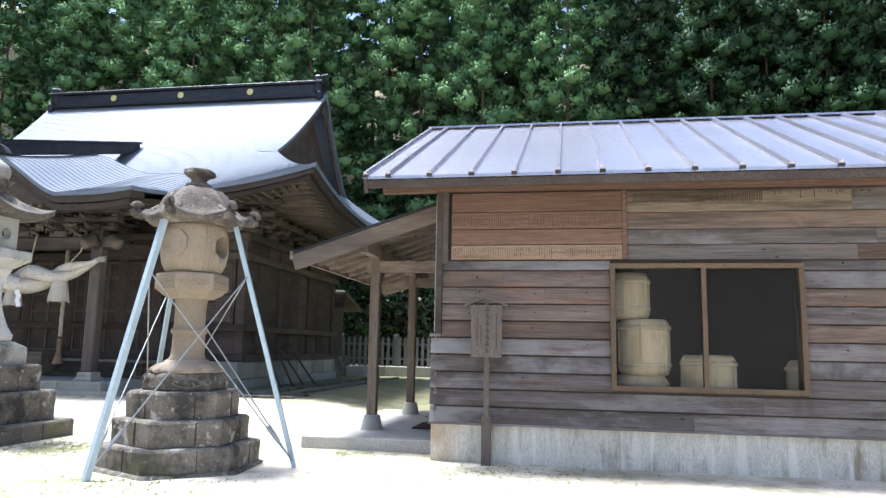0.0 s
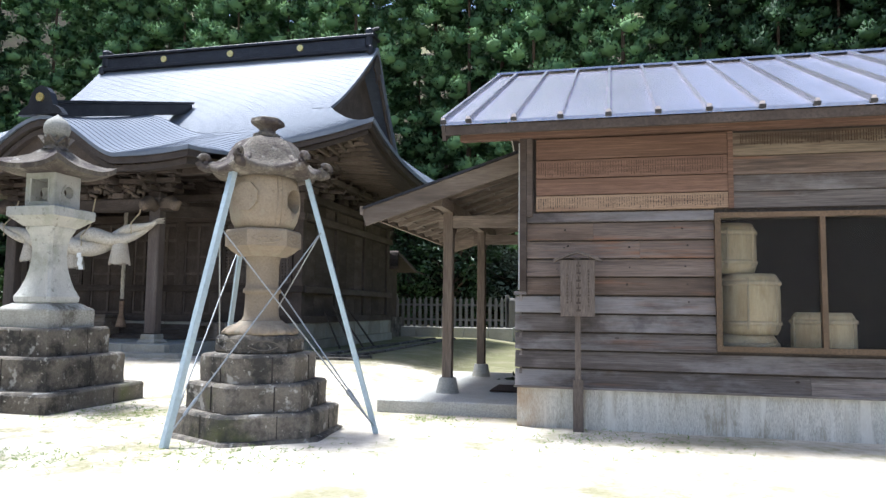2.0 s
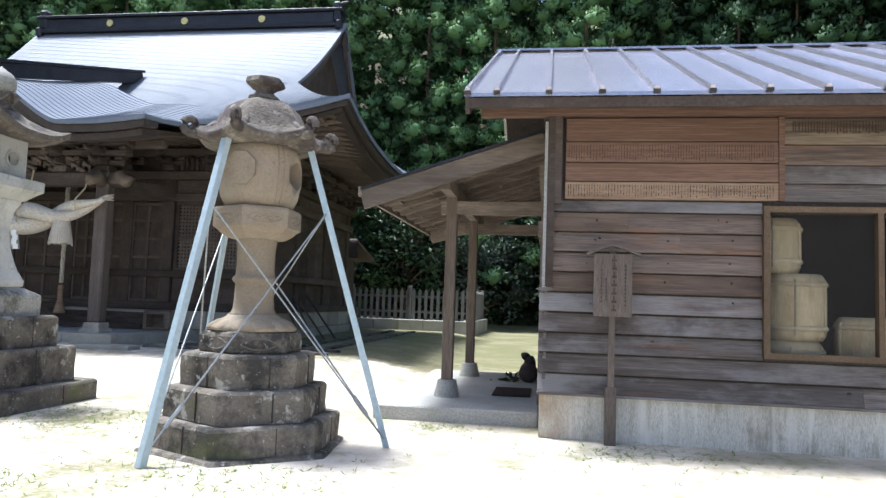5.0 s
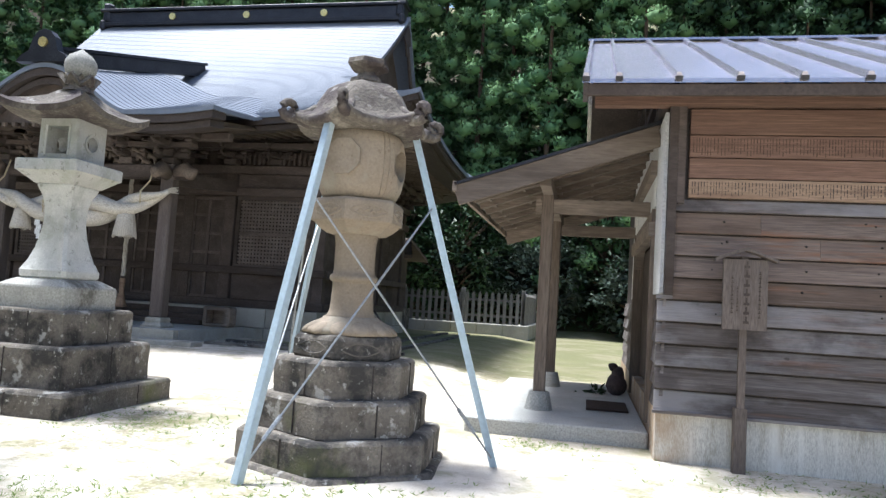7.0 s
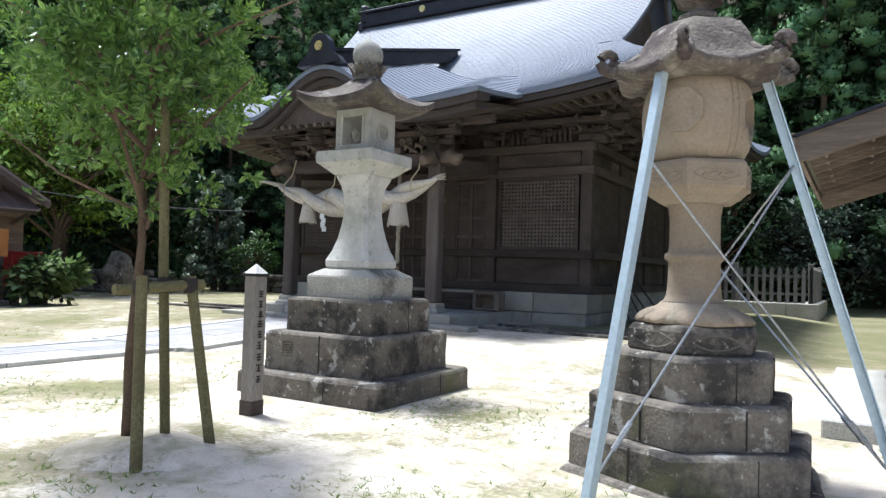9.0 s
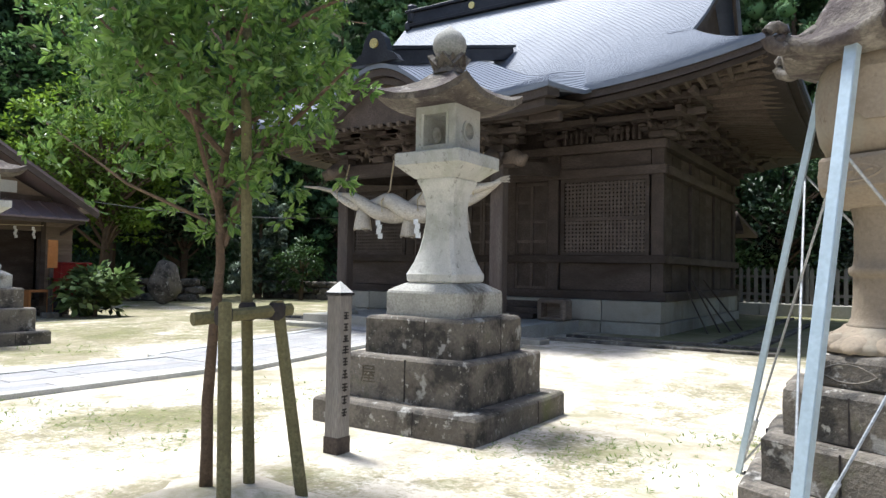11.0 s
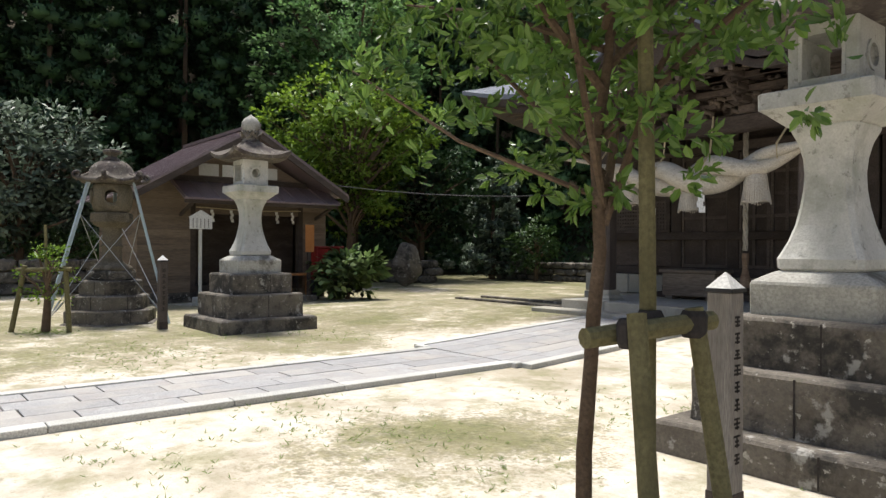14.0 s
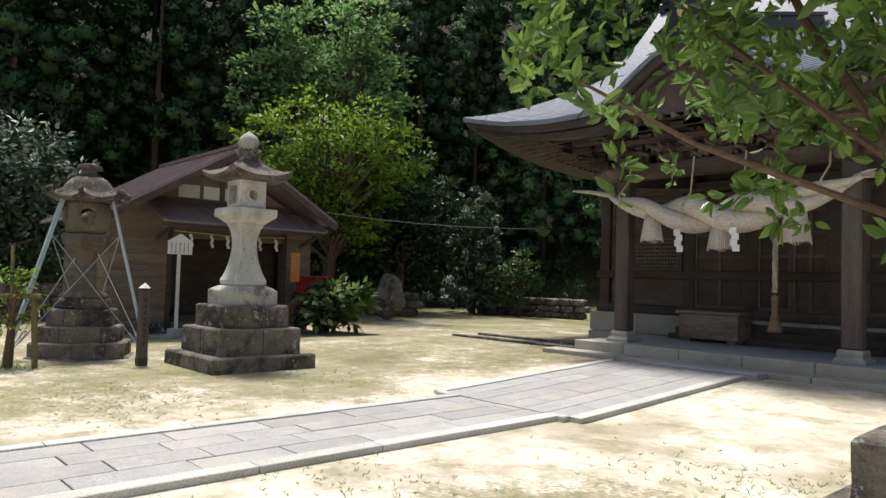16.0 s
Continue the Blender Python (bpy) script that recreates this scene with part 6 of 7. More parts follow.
# ---- foliage ----
def leaf_mesh(name, pos, along, size, width, mat, rng, fold=0.25, round_=False, soft=None, cores=None):
    """Many leaves, folded on the midrib: kites, or longer ovals. pos, along: arrays of n points and directions;
    soft: directions to which the shading of each leaf leans, for tufts."""
    n = len(pos)
    along = along / np.linalg.norm(along, axis=1, keepdims=True)
    side = np.cross(along, rng.normal(size=(n, 3)))
    side /= np.linalg.norm(side, axis=1, keepdims=True)
    nrm = np.cross(side, along)
    s = size * rng.uniform(0.7, 1.25, (n, 1))
    w = s * width
    if round_:
        up = nrm * w * fold
        v = [pos, pos + along * s * 0.3 + side * w * 0.9 + up, pos + along * s * 0.68 + side * w * 0.8 + up * 0.6, pos + along * s - nrm * s * 0.12, pos + along * s * 0.68 - side * w * 0.8 + up * 0.6, pos + along * s * 0.3 - side * w * 0.9 + up]
        tri = [[0, 1, 2], [0, 2, 3], [0, 3, 4], [0, 4, 5]]
    else:
        v = [pos, pos + along * s * 0.45 + side * w + nrm * w * fold, pos + along * s, pos + along * s * 0.45 - side * w + nrm * w * fold]
        tri = [[0, 1, 2], [0, 2, 3]]
    k = len(v)
    v = np.stack(v, 1).reshape(-1, 3)
    i = np.arange(n)[:, None] * k
    f = np.concatenate([i + t for t in tri], 0)
    if cores is not None:
        # a rough dark kernel inside each tuft
        kb = bmesh.new()
        bmesh.ops.create_icosphere(kb, subdivisions=1, radius=1.0)
        kv = np.array([p.co[:] for p in kb.verts])
        kf = np.array([[p.index for p in q.verts] for q in kb.faces])
        kb.free()
        c, r = cores
        jit = rng.uniform(0.8, 1.15, (len(c), len(kv), 1))
        cv = (c[:, None] + kv[None] * r[:, None, None] * jit * [1, 1, 0.75]).reshape(-1, 3)
        f = np.concatenate([f, (kf[None] + (np.arange(len(c)) * len(kv))[:, None, None]).reshape(-1, 3) + len(v)], 0)
        v = np.concatenate([v, cv], 0)
    me = bpy.data.meshes.new(name)
    me.from_pydata(v.tolist(), [], f.tolist())
    me.materials.append(mat)
    if soft is not None:
        lean = soft / np.linalg.norm(soft, axis=1, keepdims=True) + nrm * np.sign((nrm * soft).sum(1, keepdims=True)) * 0.35
        lean /= np.linalg.norm(lean, axis=1, keepdims=True)
        me.shade_smooth()
        nv = np.repeat(lean, k, 0)
        if cores is not None:
            nv = np.concatenate([nv, np.tile(kv, (len(cores[0]), 1))], 0)
        me.normals_split_custom_set_from_vertices(nv.tolist())
    return me


def link_part(name, me, parent, label=""):
    o = new(name, me)
    o.parent = parent
    if label:
        o["label"] = label
    return o


def cedar(H, R, seed, mat, n_br=125, z0=0.8, leaf=0.2, tuft=0.54):
    """A tall conifer built of rounded, upswept tufts."""
    rng = np.random.default_rng(seed)
    T = thing("cedar_tree", 0, 0, 0, "tall dark green cedar with tufted branches", "tree", "cedars of the wood")
    part("trunk", tube(bmesh.new(), [(0, 0, -1), (0.1, 0, H * 0.4), (0, 0.1, H)], [0.2, 0.12, 0.02], 7), M_BARK, T)
    P, D, S, C, K = [], [], [], [], []
    for b in range(n_br):
        f = (b + rng.uniform(0, 1)) / n_br
        z = z0 + (H - z0) * f
        a = b * 2.39996 + rng.normal() * 0.2
        L = R * (1 - f) ** 0.6 * rng.uniform(0.5, 1.25) + 0.3
        d = np.array([math.cos(a), math.sin(a), 0])
        for q in (0.62, 1.0):
            t = np.array([-d[1], d[0], 0]) * rng.normal() * 0.7 * q
            c = d * L * q + t + np.array([0, 0, z - 0.06 * q * L + rng.normal() * 0.3])
            k = 100
            dirs = rng.normal(size=(k, 3)) + d * 0.5 + [0, 0, 0.5]
            dirs /= np.linalg.norm(dirs, axis=1, keepdims=True)
            s = rng.uniform(0.65, 1.25) * tuft
            P.append(c + dirs * rng.uniform(0.6, 0.95, (k, 1)) * s * [1, 1, 0.75])
            D.append(dirs * 0.6 + rng.normal(size=(k, 3)) * 0.3 + [0, 0, 0.3])
            C.append(c)
            K.append(s * 0.78)
            S.append(dirs)
    link_part("crown", leaf_mesh("crown", np.concatenate(P), np.concatenate(D), leaf, 0.27, mat, rng, soft=np.concatenate(S), cores=(np.array(C), np.array(K))), T)
    return T


def broadleaf(x, y, H, R, seed, mat, label, leaf=0.16, n_cl=150, per=34, z0=0.35, cl=0.5, flat=0.6, name="tree", group="", width=0.28):
    """A spreading tree: trunk, limbs and layered sprays of leaves."""
    rng = np.random.default_rng(seed)
    T = thing(name, x, y, hill(x, y), label, "tree", group)
    bm = tube(bmesh.new(), [(0, 0, -0.2), (0.06 * R, 0.03, H * 0.3), (0, 0.08 * R, H * 0.75)], [0.045 * H ** 0.7 + 0.02, 0.03 * H ** 0.7 + 0.015, 0.015], 8)
    P, D, S = [], [], []
    for b in range(n_cl):
        u = rng.normal(size=3)
        u /= np.linalg.norm(u)
        r = rng.uniform(0.55, 1.0) ** 0.6
        zc = H * (1 + z0) / 2
        c = u * r * np.array([R, R, H * (1 - z0) / 2]) * (0.85 + 0.3 * math.sin(3 * math.atan2(u[1], u[0]) + seed)) + [0, 0, zc]
        if b % 5 == 0:
            tube(bm, [(0, 0.03 * R, max(H * z0 * 0.8, c[2] * 0.6)), tuple(c * [0.5, 0.5, 0] + [0, 0, c[2] * 0.85]), tuple(c)], [0.012 * H ** 0.8 + 0.01, 0.008 * H ** 0.8 + 0.006, 0.006], 5)
        dirs = rng.normal(size=(per, 3)) * [1, 1, 0.45] + u * 0.5
        dirs /= np.linalg.norm(dirs, axis=1, keepdims=True)
        P.append(c + dirs * rng.uniform(0.05, 1, (per, 1)) * cl * np.array([1, 1, flat]))
        D.append(dirs + [0, 0, -0.15])
        S.append(dirs * [1, 1, 0.6] + u * 0.5 + [0, 0, 0.35])
    part("trunk", bm, M_BARK, T)
    link_part("crown", leaf_mesh("crown", np.concatenate(P), np.concatenate(D), leaf, width, mat, rng, soft=np.concatenate(S)), T)
    return T


# young tree by the way: trunk, limbs, glossy leaves
def young_tree(x, y):
    rng = np.random.default_rng(7)
    T = thing("young_tree", x, y, 0, "young glossy broadleaf tree tied to wooden stakes", "tree")
    part("trunk", fixed(tube(bmesh.new(), [(0.045, -0.1, -0.1), (0.05, -0.105, 0.3), (0.062, -0.12, 0.55), (0.095, -0.122, 0.9), (0.09, -0.1, 1.1), (0.125, -0.105, 1.35), (0.11, -0.12, 1.75), (0.14, -0.08, 2.1), (0.16, -0.05, 2.8), (0.1, 0.0, 3.8)], [0.042, 0.034, 0.033, 0.029, 0.03, 0.026, 0.023, 0.019, 0.015, 0.007], 10)), M_BARK, T, smooth=True)
    tips = []
    limbs = [((-1.0, -0.55, 2.2), 1.55, 0.013), ((-0.75, -0.2, 2.5), 1.65, 0.014), ((0.55, 0.3, 2.6), 1.45, 0.02), ((-0.35, 0.5, 2.7), 1.5, 0.021), ((0.3, -0.6, 2.5), 1.52, 0.018), ((-0.5, 0.1, 2.8), 1.6, 0.02)]
    for k in range(24):
        a = k * 2.39996
        z = 1.9 + 0.085 * k
        r = rng.uniform(0.75, 1.15) * (1.0 if k < 14 else 0.8)
        limbs.append(((r * math.cos(a), r * math.sin(a), z + rng.uniform(0.2, 0.55)), z - 0.1, 0.02 - 0.0005 * k))
    for (ex, ey, ez), zb, r in limbs:
        e = Vector((ex, ey, ez))
        b0 = Vector((0.13, -0.09, zb))
        m = b0.lerp(e, 0.5) + Vector((rng.normal() * 0.06, rng.normal() * 0.06, -0.06 if ez < 2.3 else 0.05))
        part("limb", tube(bmesh.new(), [b0, m, e], [r, r * 0.7, r * 0.3], 6), M_BARK, T)
        for q in (0.35, 0.5, 0.65, 0.8, 0.92, 1.0):
            c = b0.lerp(m, q * 2) if q < 0.5 else m.lerp(e, q * 2 - 1)
            for j in range(4 if (ex, ey) != (-1.0, -0.55) else 2):
                o = Vector(rng.normal(size=3)) * 0.17
                tips.append(np.array(c + o))
    for k in range(150):
        u = rng.normal(size=3)
        u /= np.linalg.norm(u)
        tips.append(np.array([0.18, -0.08, 3.1]) + u * np.array([1.05, 1.05, 1.15]) * rng.uniform(0.55, 1))
    tips = [c for c in tips if not (0.8 * c[0] + 0.6 * c[1] > 0.72 and c[2] > 2.55)]
    P, D = [], []
    for c in tips:
        k = int(rng.integers(18, 28))
        ax = rng.normal(size=3) * [1, 1, 0.5] + [c[0] * 0.5, c[1] * 0.5, 0.45]
        ax /= np.linalg.norm(ax)
        d = rng.normal(size=(k, 3)) + ax * 0.9
        d /= np.linalg.norm(d, axis=1, keepdims=True)
        P.append(c + ax * rng.uniform(-0.08, 0.08, (k, 1)) + d * 0.02)
        D.append(d)
    link_part("crown", leaf_mesh("crown", np.concatenate(P), np.concatenate(D), 0.062, 0.24, M_LEAF_NEAR, rng, 0.3, True), T)


young_tree(4.74, -1.565)
SK = thing("tree_stakes", 5.12, -1.71, 0, "mossy log stakes and crossbar tied round a young tree", "tree stake")
part("crossbar", fixed(tube(bmesh.new(), [(-0.06, -0.29, 1.05), (0.08, 0.28, 1.09)], 0.036, 10)), M_GREEN_WOOD, SK)
part("stake", fixed(tube(bmesh.new(), [(0.28, -0.33, -0.05), (0.085, -0.2, 1.14)], [0.036, 0.034], 10)), M_GREEN_WOOD, SK)
part("stake", fixed(tube(bmesh.new(), [(0.2, 0.3, -0.05), (0.06, 0.19, 1.14)], [0.036, 0.034], 10)), M_GREEN_WOOD, SK)
part("tall_pole", fixed(tube(bmesh.new(), [(-0.15, 0.21, -0.05), (-0.05, 0.06, 1.2), (-0.03, 0.0, 2.4), (-0.03, -0.02, 3.4)], [0.034, 0.032, 0.028, 0.024], 10)), M_GREEN_WOOD, SK)
for p_ in ((0.05, -0.18, 1.07), (0.06, 0.19, 1.08), (-0.04, 0.06, 1.08)):
    part("rope_tie", turned([(0.04, p_[2] - 0.05), (0.048, p_[2] - 0.03), (0.05, p_[2] + 0.03), (0.04, p_[2] + 0.05)], 10, 0, None, p_[0], p_[1]), M_INK_SHADE, SK)
# raised earth round the young tree
bm = bmesh.new()
rings = []
for k, (r, z) in enumerate(((0.75, -0.03), (0.55, 0.02), (0.38, 0.05), (0.2, 0.07), (0.02, 0.075))):
    rings.append([(r * (1 + 0.15 * math.sin(3 * a + k)) * math.cos(a), r * (1 + 0.15 * math.sin(3 * a + k)) * math.sin(a) * 0.8, z) for a in [i * math.pi / 16 for i in range(32)]])
loft(bm, rings)
rough(bm, 0.03, 6, 3)
mound = tagged(part("earth_mound", bm, M_SAND, smooth=True), "low mound of gritty earth round the tree stakes", "earth")
mound.location = (5.04, -1.7, 0)

# small staked shrub by the far tan lantern
broadleaf(-6.0, -1.7, 1.5, 0.42, 21, M_LEAF_BRIGHT, "thin young shrub tied to short stakes", 0.06, 40, 14, 0.25, 0.14, 0.8, "young_shrub")
S2 = thing("tree_stakes", -6.0, -1.7, 0, "short dark stakes and crossbar round a young shrub", "tree stake")
part("stake", fixed(tube(bmesh.new(), [(-0.35, -0.42, -0.05), (-0.2, -0.25, 1.05)], 0.04, 8)), M_GREEN_WOOD, S2)
part("stake", fixed(tube(bmesh.new(), [(0.25, 0.3, -0.05), (0.2, 0.25, 1.05)], 0.04, 8)), M_GREEN_WOOD, S2)
part("crossbar", fixed(tube(bmesh.new(), [(-0.3, -0.35, 0.98), (0.3, 0.33, 1.0)], 0.035, 8)), M_GREEN_WOOD, S2)
part("tall_pole", fixed(tube(bmesh.new(), [(0, 0.05, -0.05), (0, 0.0, 1.7)], 0.025, 8)), M_GREEN_WOOD, S2)

# broad-leaved bushes
broadleaf(-9.5, 6.0, 1.25, 0.75, 31, M_LEAF_PALE, "round variegated bush with large pale-edged leaves", 0.26, 75, 14, 0.12, 0.3, 0.8, "bush", "", 0.24)
broadleaf(-15.6, 9.8, 7.7, 2.9, 32, M_LEAF_BRIGHT, "bright yellow-green maple behind the small shrine", 0.17, 380, 44, 0.28, 0.65, 0.4, "maple_tree")
broadleaf(-21.2, 13.4, 14.0, 3.8, 33, M_LEAF_FRESH, "tall fresh green broadleaf tree at the wood's edge", 0.26, 420, 44, 0.25, 0.85, 0.5)
broadleaf(-17.5, 14.5, 6.5, 2.6, 38, M_LEAF_DARK, "dark green broadleaf tree behind the maple", 0.2, 240, 36, 0.2, 0.6, 0.5)
broadleaf(-13.8, 17.8, 2.6, 1.0, 34, M_LEAF_MID, "small green shrub on the bank beside a rubble wall", 0.16, 70, 22, 0.15, 0.35, 0.7, "shrub")
broadleaf(-17.6, -0.4, 5.6, 2.5, 35, M_LEAF_SILVER, "leafy grey-green tree behind the retaining wall", 0.2, 260, 36, 0.25, 0.6, 0.5)
for x, y, s in ((-17.2, -2.0, 41), (-17.6, 0.6, 42), (-17.8, -5.5, 43), (-18.5, 2.8, 44)):
    broadleaf(x, y, 1.9, 1.2, s, M_LEAF_MID, "low clipped shrub on the retaining wall", 0.1, 80, 26, 0.3, 0.35, 0.7, "shrub", "shrubs on the wall")
for x, y, h, r, s, m in ((11.0, 27.5, 7.0, 3.0, 51, M_LEAF_DARK), (14.8, 26.5, 7.5, 3.2, 52, M_LEAF_DARK), (7.6, 26.5, 4.5, 2.0, 53, M_LEAF_SILVER), (4.0, 26.0, 6.0, 2.6, 54, M_LEAF_DARK), (12.6, 25.0, 3.4, 1.9, 55, M_LEAF_SILVER), (18.5, 26.0, 7.5, 3.0, 56, M_LEAF_DARK)):
    broadleaf(x, y, h, r, s, m, "dense broadleaf tree behind the fence", 0.2, 240, 36, 0.08, 0.6, 0.6, "tree", "trees behind the fence")
sc = cedar(4.6, 1.3, 61, M_LEAF_SILVER, 75, 0.3, 0.16, 0.2)
sc.name = "silver_conifer"
sc.matrix_world = pose(-16.6, 17.9, 0)
tagged(sc, "small silvery green conifer at the wood's edge", "conifer", "young conifers")

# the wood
# the third cedar has shade painted into its leaves
protos = [cedar(21, 3.6, 71, M_LEAF_CEDAR), cedar(24, 3.9, 72, M_LEAF_CEDAR, 130), cedar(19, 3.4, 73, M_LEAF_CEDAR_SHADE)]
spots = []
rng = random.Random(9)
for row, (yy, n) in enumerate(((29.5, 17), (34.5, 17), (40.5, 15))):
    for i in range(n):
        spots.append((-26 + 66 * (i + 0.5 * (row % 2)) / (n - 1) + rng.uniform(-1.2, 1.2), yy + rng.uniform(-1.5, 1.5), rng.choice((0, 1, 1, 0, 2)) if row < 2 else 1))
# right of x 15.5 the shade-coloured cedar, to darken that wood
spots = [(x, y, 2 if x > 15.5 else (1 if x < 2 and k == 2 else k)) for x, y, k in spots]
# left side: only the cedar with painted shade
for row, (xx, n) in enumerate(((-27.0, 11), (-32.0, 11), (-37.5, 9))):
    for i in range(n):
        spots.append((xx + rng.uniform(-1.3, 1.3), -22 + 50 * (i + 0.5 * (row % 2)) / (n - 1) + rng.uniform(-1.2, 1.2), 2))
for y in (2, 8, 14, 20, 26):
    spots.append((33 + rng.uniform(-1, 1), y, 0))
# more shade-coloured cedars on the right
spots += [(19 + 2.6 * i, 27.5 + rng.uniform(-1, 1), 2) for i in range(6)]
used = set()
for x, y, k in spots:
    m = pose(x, y, hill(x, y) - 0.3, 0, 0, rng.uniform(0, 360))
    if k not in used:
        used.add(k)
        protos[k].matrix_world = m
    else:
        copy_thing(protos[k], m)
# undergrowth along the foot of the wood
rng = np.random.default_rng(5)
P, D = [], []
for k in range(700):
    if k % 2:
        c = np.array([rng.uniform(-26, 36), 26.8 + rng.uniform(-0.6, 2.5), 0])
    else:
        c = np.array([-22.8 - rng.uniform(-1.2, 2.2), rng.uniform(-20, 27), 0])
    c[2] = hill(c[0], c[1]) + rng.uniform(0, 1.5)
    d = rng.normal(size=(26, 3)) + [0, 0, 0.5]
    d /= np.linalg.norm(d, axis=1, keepdims=True)
    P.append(c + d * rng.uniform(0.1, 0.7, (26, 1)))
    D.append(d)
ug = new("undergrowth", leaf_mesh("undergrowth", np.concatenate(P), np.concatenate(D), 0.3, 0.25, M_LEAF_DARK, rng))
tagged(ug, "dark shaded undergrowth at the foot of the wood", "undergrowth", kind="stuff")
# leaf litter and moss under the wood
bm = bmesh.new()
for (x0, x1, y0, y1) in ((-45, 45, 26.4, 60), (-60, -21.5, -30, 26.4)):
    nx, ny = 18, 14
    g = [[bm.verts.new((x0 + (x1 - x0) * i / nx, y0 + (y1 - y0) * j / ny, hill(x0 + (x1 - x0) * i / nx, y0 + (y1 - y0) * j / ny) + 0.12)) for i in range(nx + 1)] for j in range(ny + 1)]
    for j in range(ny):
        for i in range(nx):
            bm.faces.new((g[j][i], g[j][i + 1], g[j + 1][i + 1], g[j + 1][i]))
tagged(part("forest_floor", bm, M_LITTER), "dark earth and leaf litter under the wood", "earth", kind="structure")
# thin grass in patches
P, D = [], []
for x, y, r, n in ((7.0, -1.6, 0.35, 160), (7.4, 1.6, 0.4, 200), (9.6, 1.3, 0.25, 90), (5.2, -2.4, 0.4, 120), (3.2, -0.9, 0.5, 90), (6.3, 3.3, 0.5, 160), (-6.0, -1.7, 0.35, 260), (11.4, 0.5, 0.6, 160), (2.0, -2.5, 0.5, 90), (6.2, 0.6, 0.7, 260), (3.4, 1.2, 0.8, 240), (8.4, -1.0, 0.5, 200), (1.8, -1.2, 0.6, 160), (-2.6, -1.2, 0.8, 240), (-4.2, 1.6, 1.2, 300), (5.4, 5.4, 0.9, 240)):
    for k in range(n):
        c = np.array([x + rng.normal() * r, y + rng.normal() * r * 0.6, 0.0])
        d = rng.normal(size=(4, 3)) * [0.7, 0.7, 0.15] + [0, 0, 0.5]
        P.append(np.repeat(c[None], 4, 0))
        D.append(d)
gr = new("grass", leaf_mesh("grass", np.concatenate(P), np.concatenate(D), 0.04, 0.07, M_LEAF_GRASS, rng))
tagged(gr, "sparse green weeds growing in the sand", "grass", kind="stuff")
# a dark rough stone figure and a low plant on the porch
bm = bmesh.new()
for cx, cz, rx, rz in ((0, 0.13, 0.13, 0.16), (0.02, 0.27, 0.085, 0.11), (-0.05, 0.36, 0.06, 0.055)):
    bms = bmesh.new()
    bmesh.ops.create_icosphere(bms, subdivisions=2, radius=1.0, matrix=Matrix.Translation((cx, 0, cz)) @ Matrix.Diagonal((rx, rx * 0.9, rz, 1)))
    mtmp = bpy.data.meshes.new("lump")
    bms.to_mesh(mtmp)
    bms.free()
    bm.from_mesh(mtmp)
    bpy.data.meshes.remove(mtmp)
for v in bm.verts:
    v.co += noise.noise_vector(v.co * 9) * 0.03
    v.co.z = max(v.co.z, 0.0)
o = tagged(part("porch_stone", bm, M_DARK_STONE, smooth=True), "dark rough ornamental stone on the porch", "stone")
o.location = (10.31, 4.41, 0.152)
broadleaf(10.02, 4.42, 0.2, 0.16, 57, M_LEAF_DARK, "low dark plant beside the porch stone", 0.09, 12, 8, 0.4, 0.08, 0.6, "plant")

# ---- paving of the way, slab by slab ----
pavement = tagged(part("pavement", fixed(loft(bmesh.new(), [[(-0.74, y, -0.06), (0.84, y, -0.06), (0.84, y, 0.025), (-0.74, y, 0.025)] for y in (-40, RISE_A, 5.52)])), M_JOINT), "grey granite paved way with pale kerbs", "pavement", kind="structure")
box_ = boxed(-1.09, 1.09, 1.95, 5.5, -0.06, 0.027)
part("joint_bed", box_, M_JOINT, pavement)
rng = random.Random(12)
for lane, (x0, x1) in enumerate(((-0.60, -0.27), (-0.26, 0.04), (0.05, 0.37), (0.38, 0.69))):
    y = -14.0 + 0.37 * lane
    while y < 1.80:
        L = rng.uniform(0.55, 1.05)
        y1 = min(y + L, 1.88)
        h = 0.042 + rng.uniform(-0.003, 0.003)
        part("slab", boxed(x0, x1, y + 0.006, y1 - 0.006, 0.0, h, 0.005), M_PAVE, pavement)
        y = y1
for lane in range(6):
    x0 = -0.94 + 0.3135 * lane
    y = 1.9
    first = True
    while y < 5.4:
        L = rng.uniform(0.6, 1.05) * (0.6 if first and lane % 2 else 1)
        first = False
        y1 = min(y + L, 5.5)
        part("slab", boxed(x0 + 0.004, x0 + 0.309, y + 0.006, y1 - 0.006, 0.0, 0.044 + rng.uniform(-0.003, 0.003), 0.005), M_PAVE, pavement)
        y = y1
for x0, x1, a, b in ((-0.75, -0.61, -14, 1.9), (0.70, 0.86, -14, 1.9), (-1.1, -0.95, 1.9, 5.52), (0.95, 1.1, 1.9, 5.52)):
    y = a
    while y < b - 0.05:
        y1 = min(y + rng.uniform(1.0, 1.5), b)
        part("kerb", boxed(x0, x1, y + 0.004, y1 - 0.004, -0.05, 0.056, 0.006), M_KERB, pavement)
        y = y1
for x0, x1 in ((-0.95, -0.76), (0.87, 0.95)):
    part("kerb", boxed(x0, x1, 1.81, 1.92, -0.05, 0.063, 0.01), M_KERB, pavement)

# the way climbs with the ground
for o in [pavement] + list(pavement.children):
    for v in o.data.vertices:
        v.co.z += hill(0, v.co.y)

# ---- boards of the shed wall ----
rng = random.Random(3)


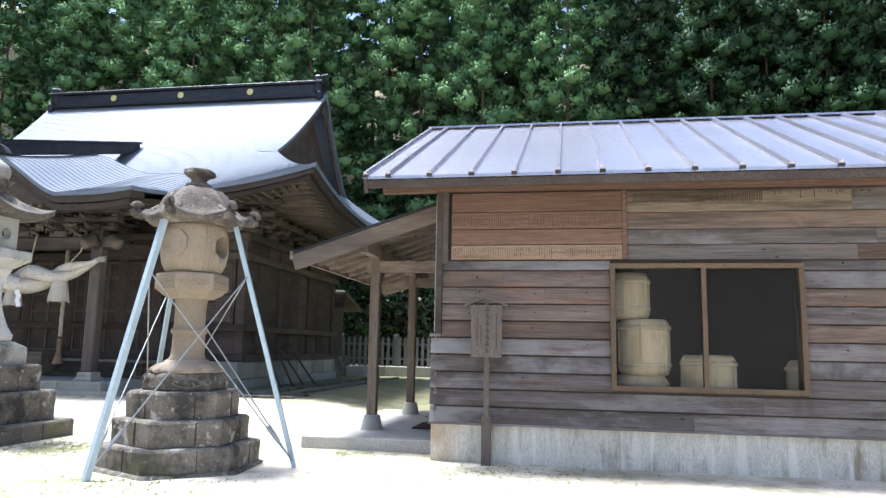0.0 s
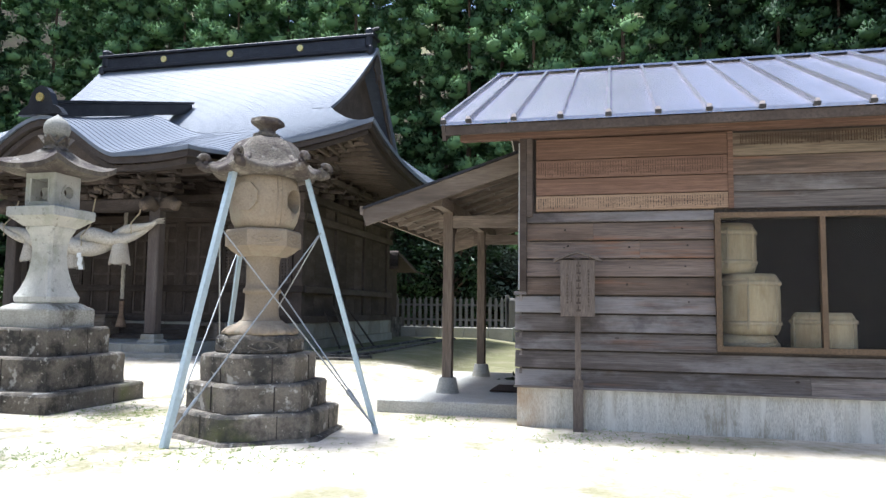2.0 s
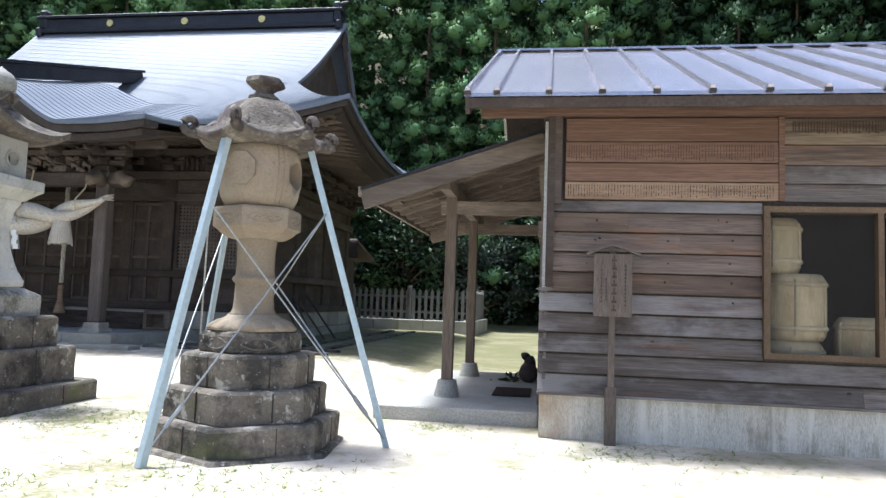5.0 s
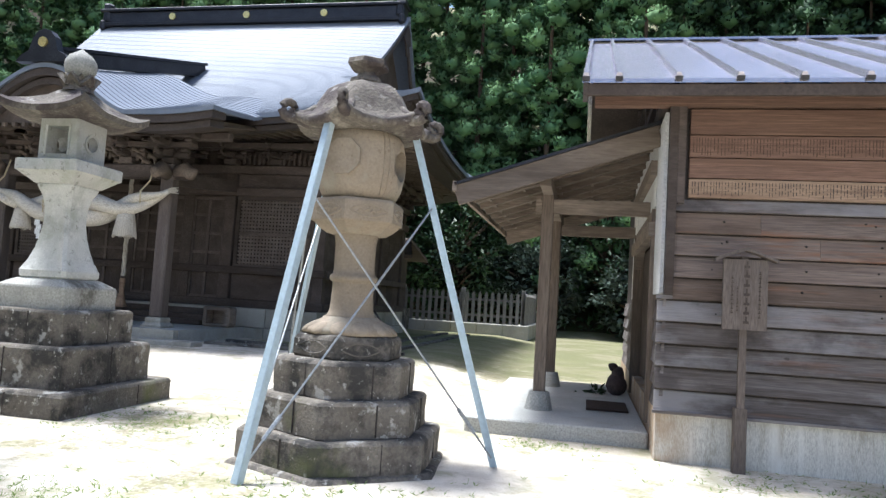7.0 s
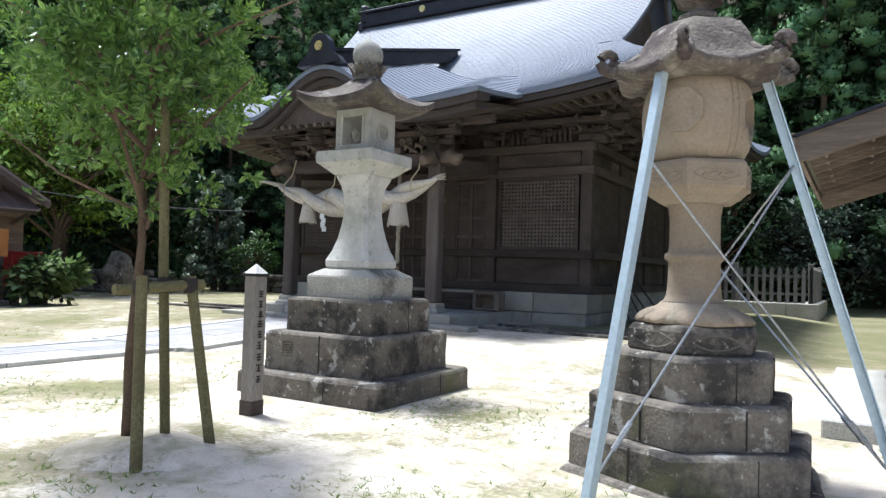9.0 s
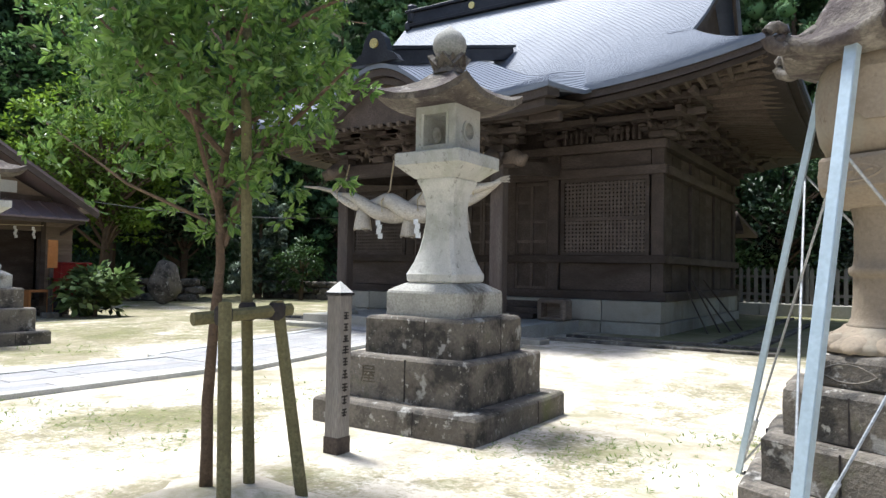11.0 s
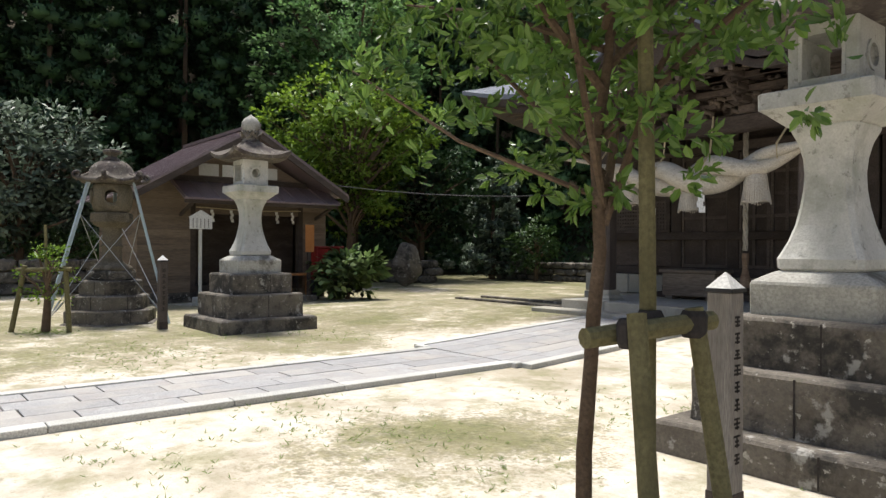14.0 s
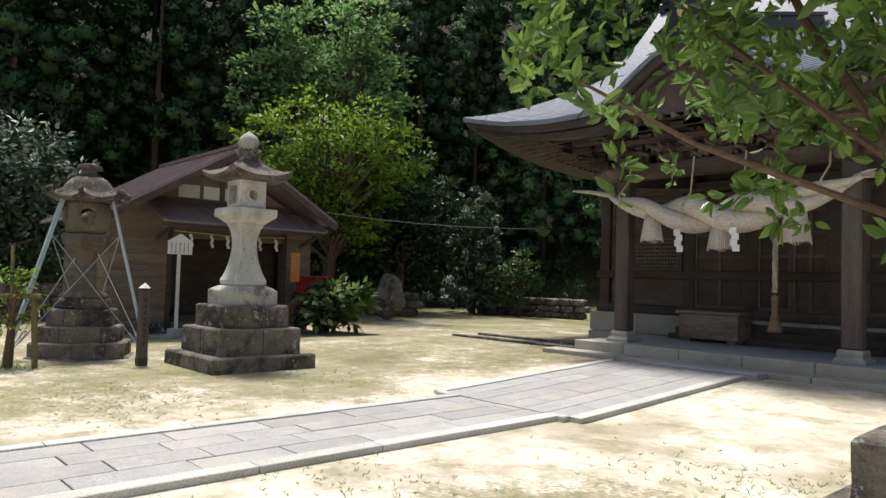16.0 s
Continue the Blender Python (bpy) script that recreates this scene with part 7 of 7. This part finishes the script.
def plank(x0, x1, z0, z1, mat, lap=0.02, y=0.0):
    bm = bmesh.new()
    g = 0.012 * lap / 0.026
    loft(bm, [[(x, y + 0.052, z0), (x, y + 0.052, z1 - g), (x, y + 0.036, z1 - g), (x, y + 0.031, z1 - g - 0.004), (x, y + 0.03 - lap, z0 + 0.004), (x, y + 0.034 - lap, z0)] for x in (x0, x1)])
    return part("plank", fixed(bm), mat, wall)


rows = [0.425 + 0.19 * i for i in range(10)] + [2.25]
for i in range(10):
    z0, z1 = rows[i], rows[i + 1]
    low = z1 < 1.40
    xl = -0.02 if low else 0.1
    mats = (M_BOARD, M_BOARD, M_BOARD_GREY) if low else (M_BOARD_BROWN, M_BOARD_BROWN, M_BOARD_RED, M_BOARD)
    if z1 <= 0.87:
        x = xl
        for xb in (rng.uniform(2.4, 4.2), rng.uniform(5.5, 7.5), 9.95):
            plank(x, xb - 0.002, z0, z1, rng.choice(mats), 0.036)
            x = xb
    else:
        xs = [xl, 1.985] if z0 > 0.6 else [xl, 2.0]
        if rng.random() < 0.4:
            xs = [xs[0], rng.uniform(0.7, 1.4), xs[1]]
        for a, b in zip(xs, xs[1:]):
            plank(a, b - 0.002, z0, z1, M_BOARD if 0.87 < z1 < 1.45 else (M_BOARD_RED if i in (7,) else rng.choice(mats)), 0.036 if low else 0.026)
        x = 3.965
        for xb in (rng.uniform(5.4, 7.0), 9.95):
            plank(x, xb - 0.002, z0, z1, rng.choice(mats), 0.026)
            x = xb
    if low:
        bm = bmesh.new()
        loft(bm, [[(0.052, y, z0 - 0.006), (0.052, y, z1), (0.03, y, z1), (0.002, y, z0 - 0.006)] for y in (0.02, 0.74)])
        part("plank", fixed(bm), M_BOARD, wall)
        bm = bmesh.new()
        loft(bm, [[(0.052, y, z0 - 0.006), (0.052, y, z1), (0.03, y, z1), (0.002, y, z0 - 0.006)] for y in (3.36, 6.1)])
        part("plank", fixed(bm), M_BOARD, wall)
part("ledge_board", boxed(-0.03, 0.1, -0.02, 0.04, 1.372, 1.405), M_BOARD, wall)
part("sill_board", boxed(-0.03, 9.95, -0.03, 0.04, 0.405, 0.428), M_BOARD, wall)
# name boards under the eave, in rows of brushed writing
for z0, z1, m, ink in ((2.25, 2.42, M_TAN_BOARD, 1), (2.42, 2.60, M_WOOD_RED, 0), (2.60, 2.80, M_WOOD_RED, 2), (2.80, 3.03, M_WOOD_RED, 0)):
    b = part("name_board", boxed(0.2, 2.12, 0.0, 0.05, z0 + 0.004, z1 - 0.004, 0.004), m, wall, "old wooden board brushed with rows of names" if ink else "")
    if ink:
        bm = bmesh.new()
        x = 0.23
        while x < 2.09:
            top = z1 - 0.03
            while top > z0 + 0.05:
                h = rng.uniform(0.012, 0.05 if ink == 1 else 0.08)
                w = rng.uniform(0.003, 0.007)
                box(bm, x - w / 2, x + w / 2, -0.003, 0.001, max(top - h, z0 + 0.02), top)
                top -= h + rng.uniform(0.004, 0.02)
            x += rng.uniform(0.020, 0.03)
        part("lettering", bm, M_INK_SHADE if ink == 1 else M_INK_BROWN, b)
part("board_edge", boxed(2.12, 2.17, -0.01, 0.05, 2.25, 3.03), M_WOOD_RED, wall)
z = 2.25
for k, (h, m) in enumerate(((0.17, M_BOARD_BROWN), (0.17, M_BOARD_GREY), (0.19, M_BOARD_BROWN), (0.245, M_BOARD_TAN))):
    x = 2.175
    for xb in (rng.uniform(4.3, 5.3), rng.uniform(6.6, 8.2), 9.95):
        b = plank(x, xb - 0.002, z, z + h, m if rng.random() < 0.7 else M_BOARD_GREY, 0.012)
        x = xb
    z += h
bm = bmesh.new()
x = 2.25
while x < 6.5:
    top = 2.995
    while top > 2.9 and (x < 3.6 or rng.random() < 0.5):
        h = rng.uniform(0.008, 0.03)
        box(bm, x - 0.003, x + 0.003, 0.012, 0.022, top - h, top)
        top -= h + rng.uniform(0.003, 0.01)
    x += rng.uniform(0.018, 0.03)
part("lettering", bm, M_INK_BROWN, wall)
# nail heads and knots
bm = bmesh.new()
for i in range(10):
    for x in (0.45, 0.5, 1.15, 1.6, 1.7, 4.4, 5.3, 6.1):
        if rng.random() < 0.6 and i > 3:
            xx, zz = x + rng.uniform(-0.04, 0.04), rows[i] + rng.uniform(0.05, 0.13)
            bmesh.ops.create_cone(bm, cap_ends=True, segments=7, radius1=rng.uniform(0.007, 0.013), radius2=0.006, depth=0.02, matrix=pose(xx, 0.015, zz, 90))
part("nail_holes", bm, M_INK_SHADE, wall)
# writing, straws and nail heads are too fine to count
for o in bpy.data.objects:
    if o.name.split(".")[0] in ("lettering", "straw_fringe", "nail_holes"):
        o["kind"] = "stuff"
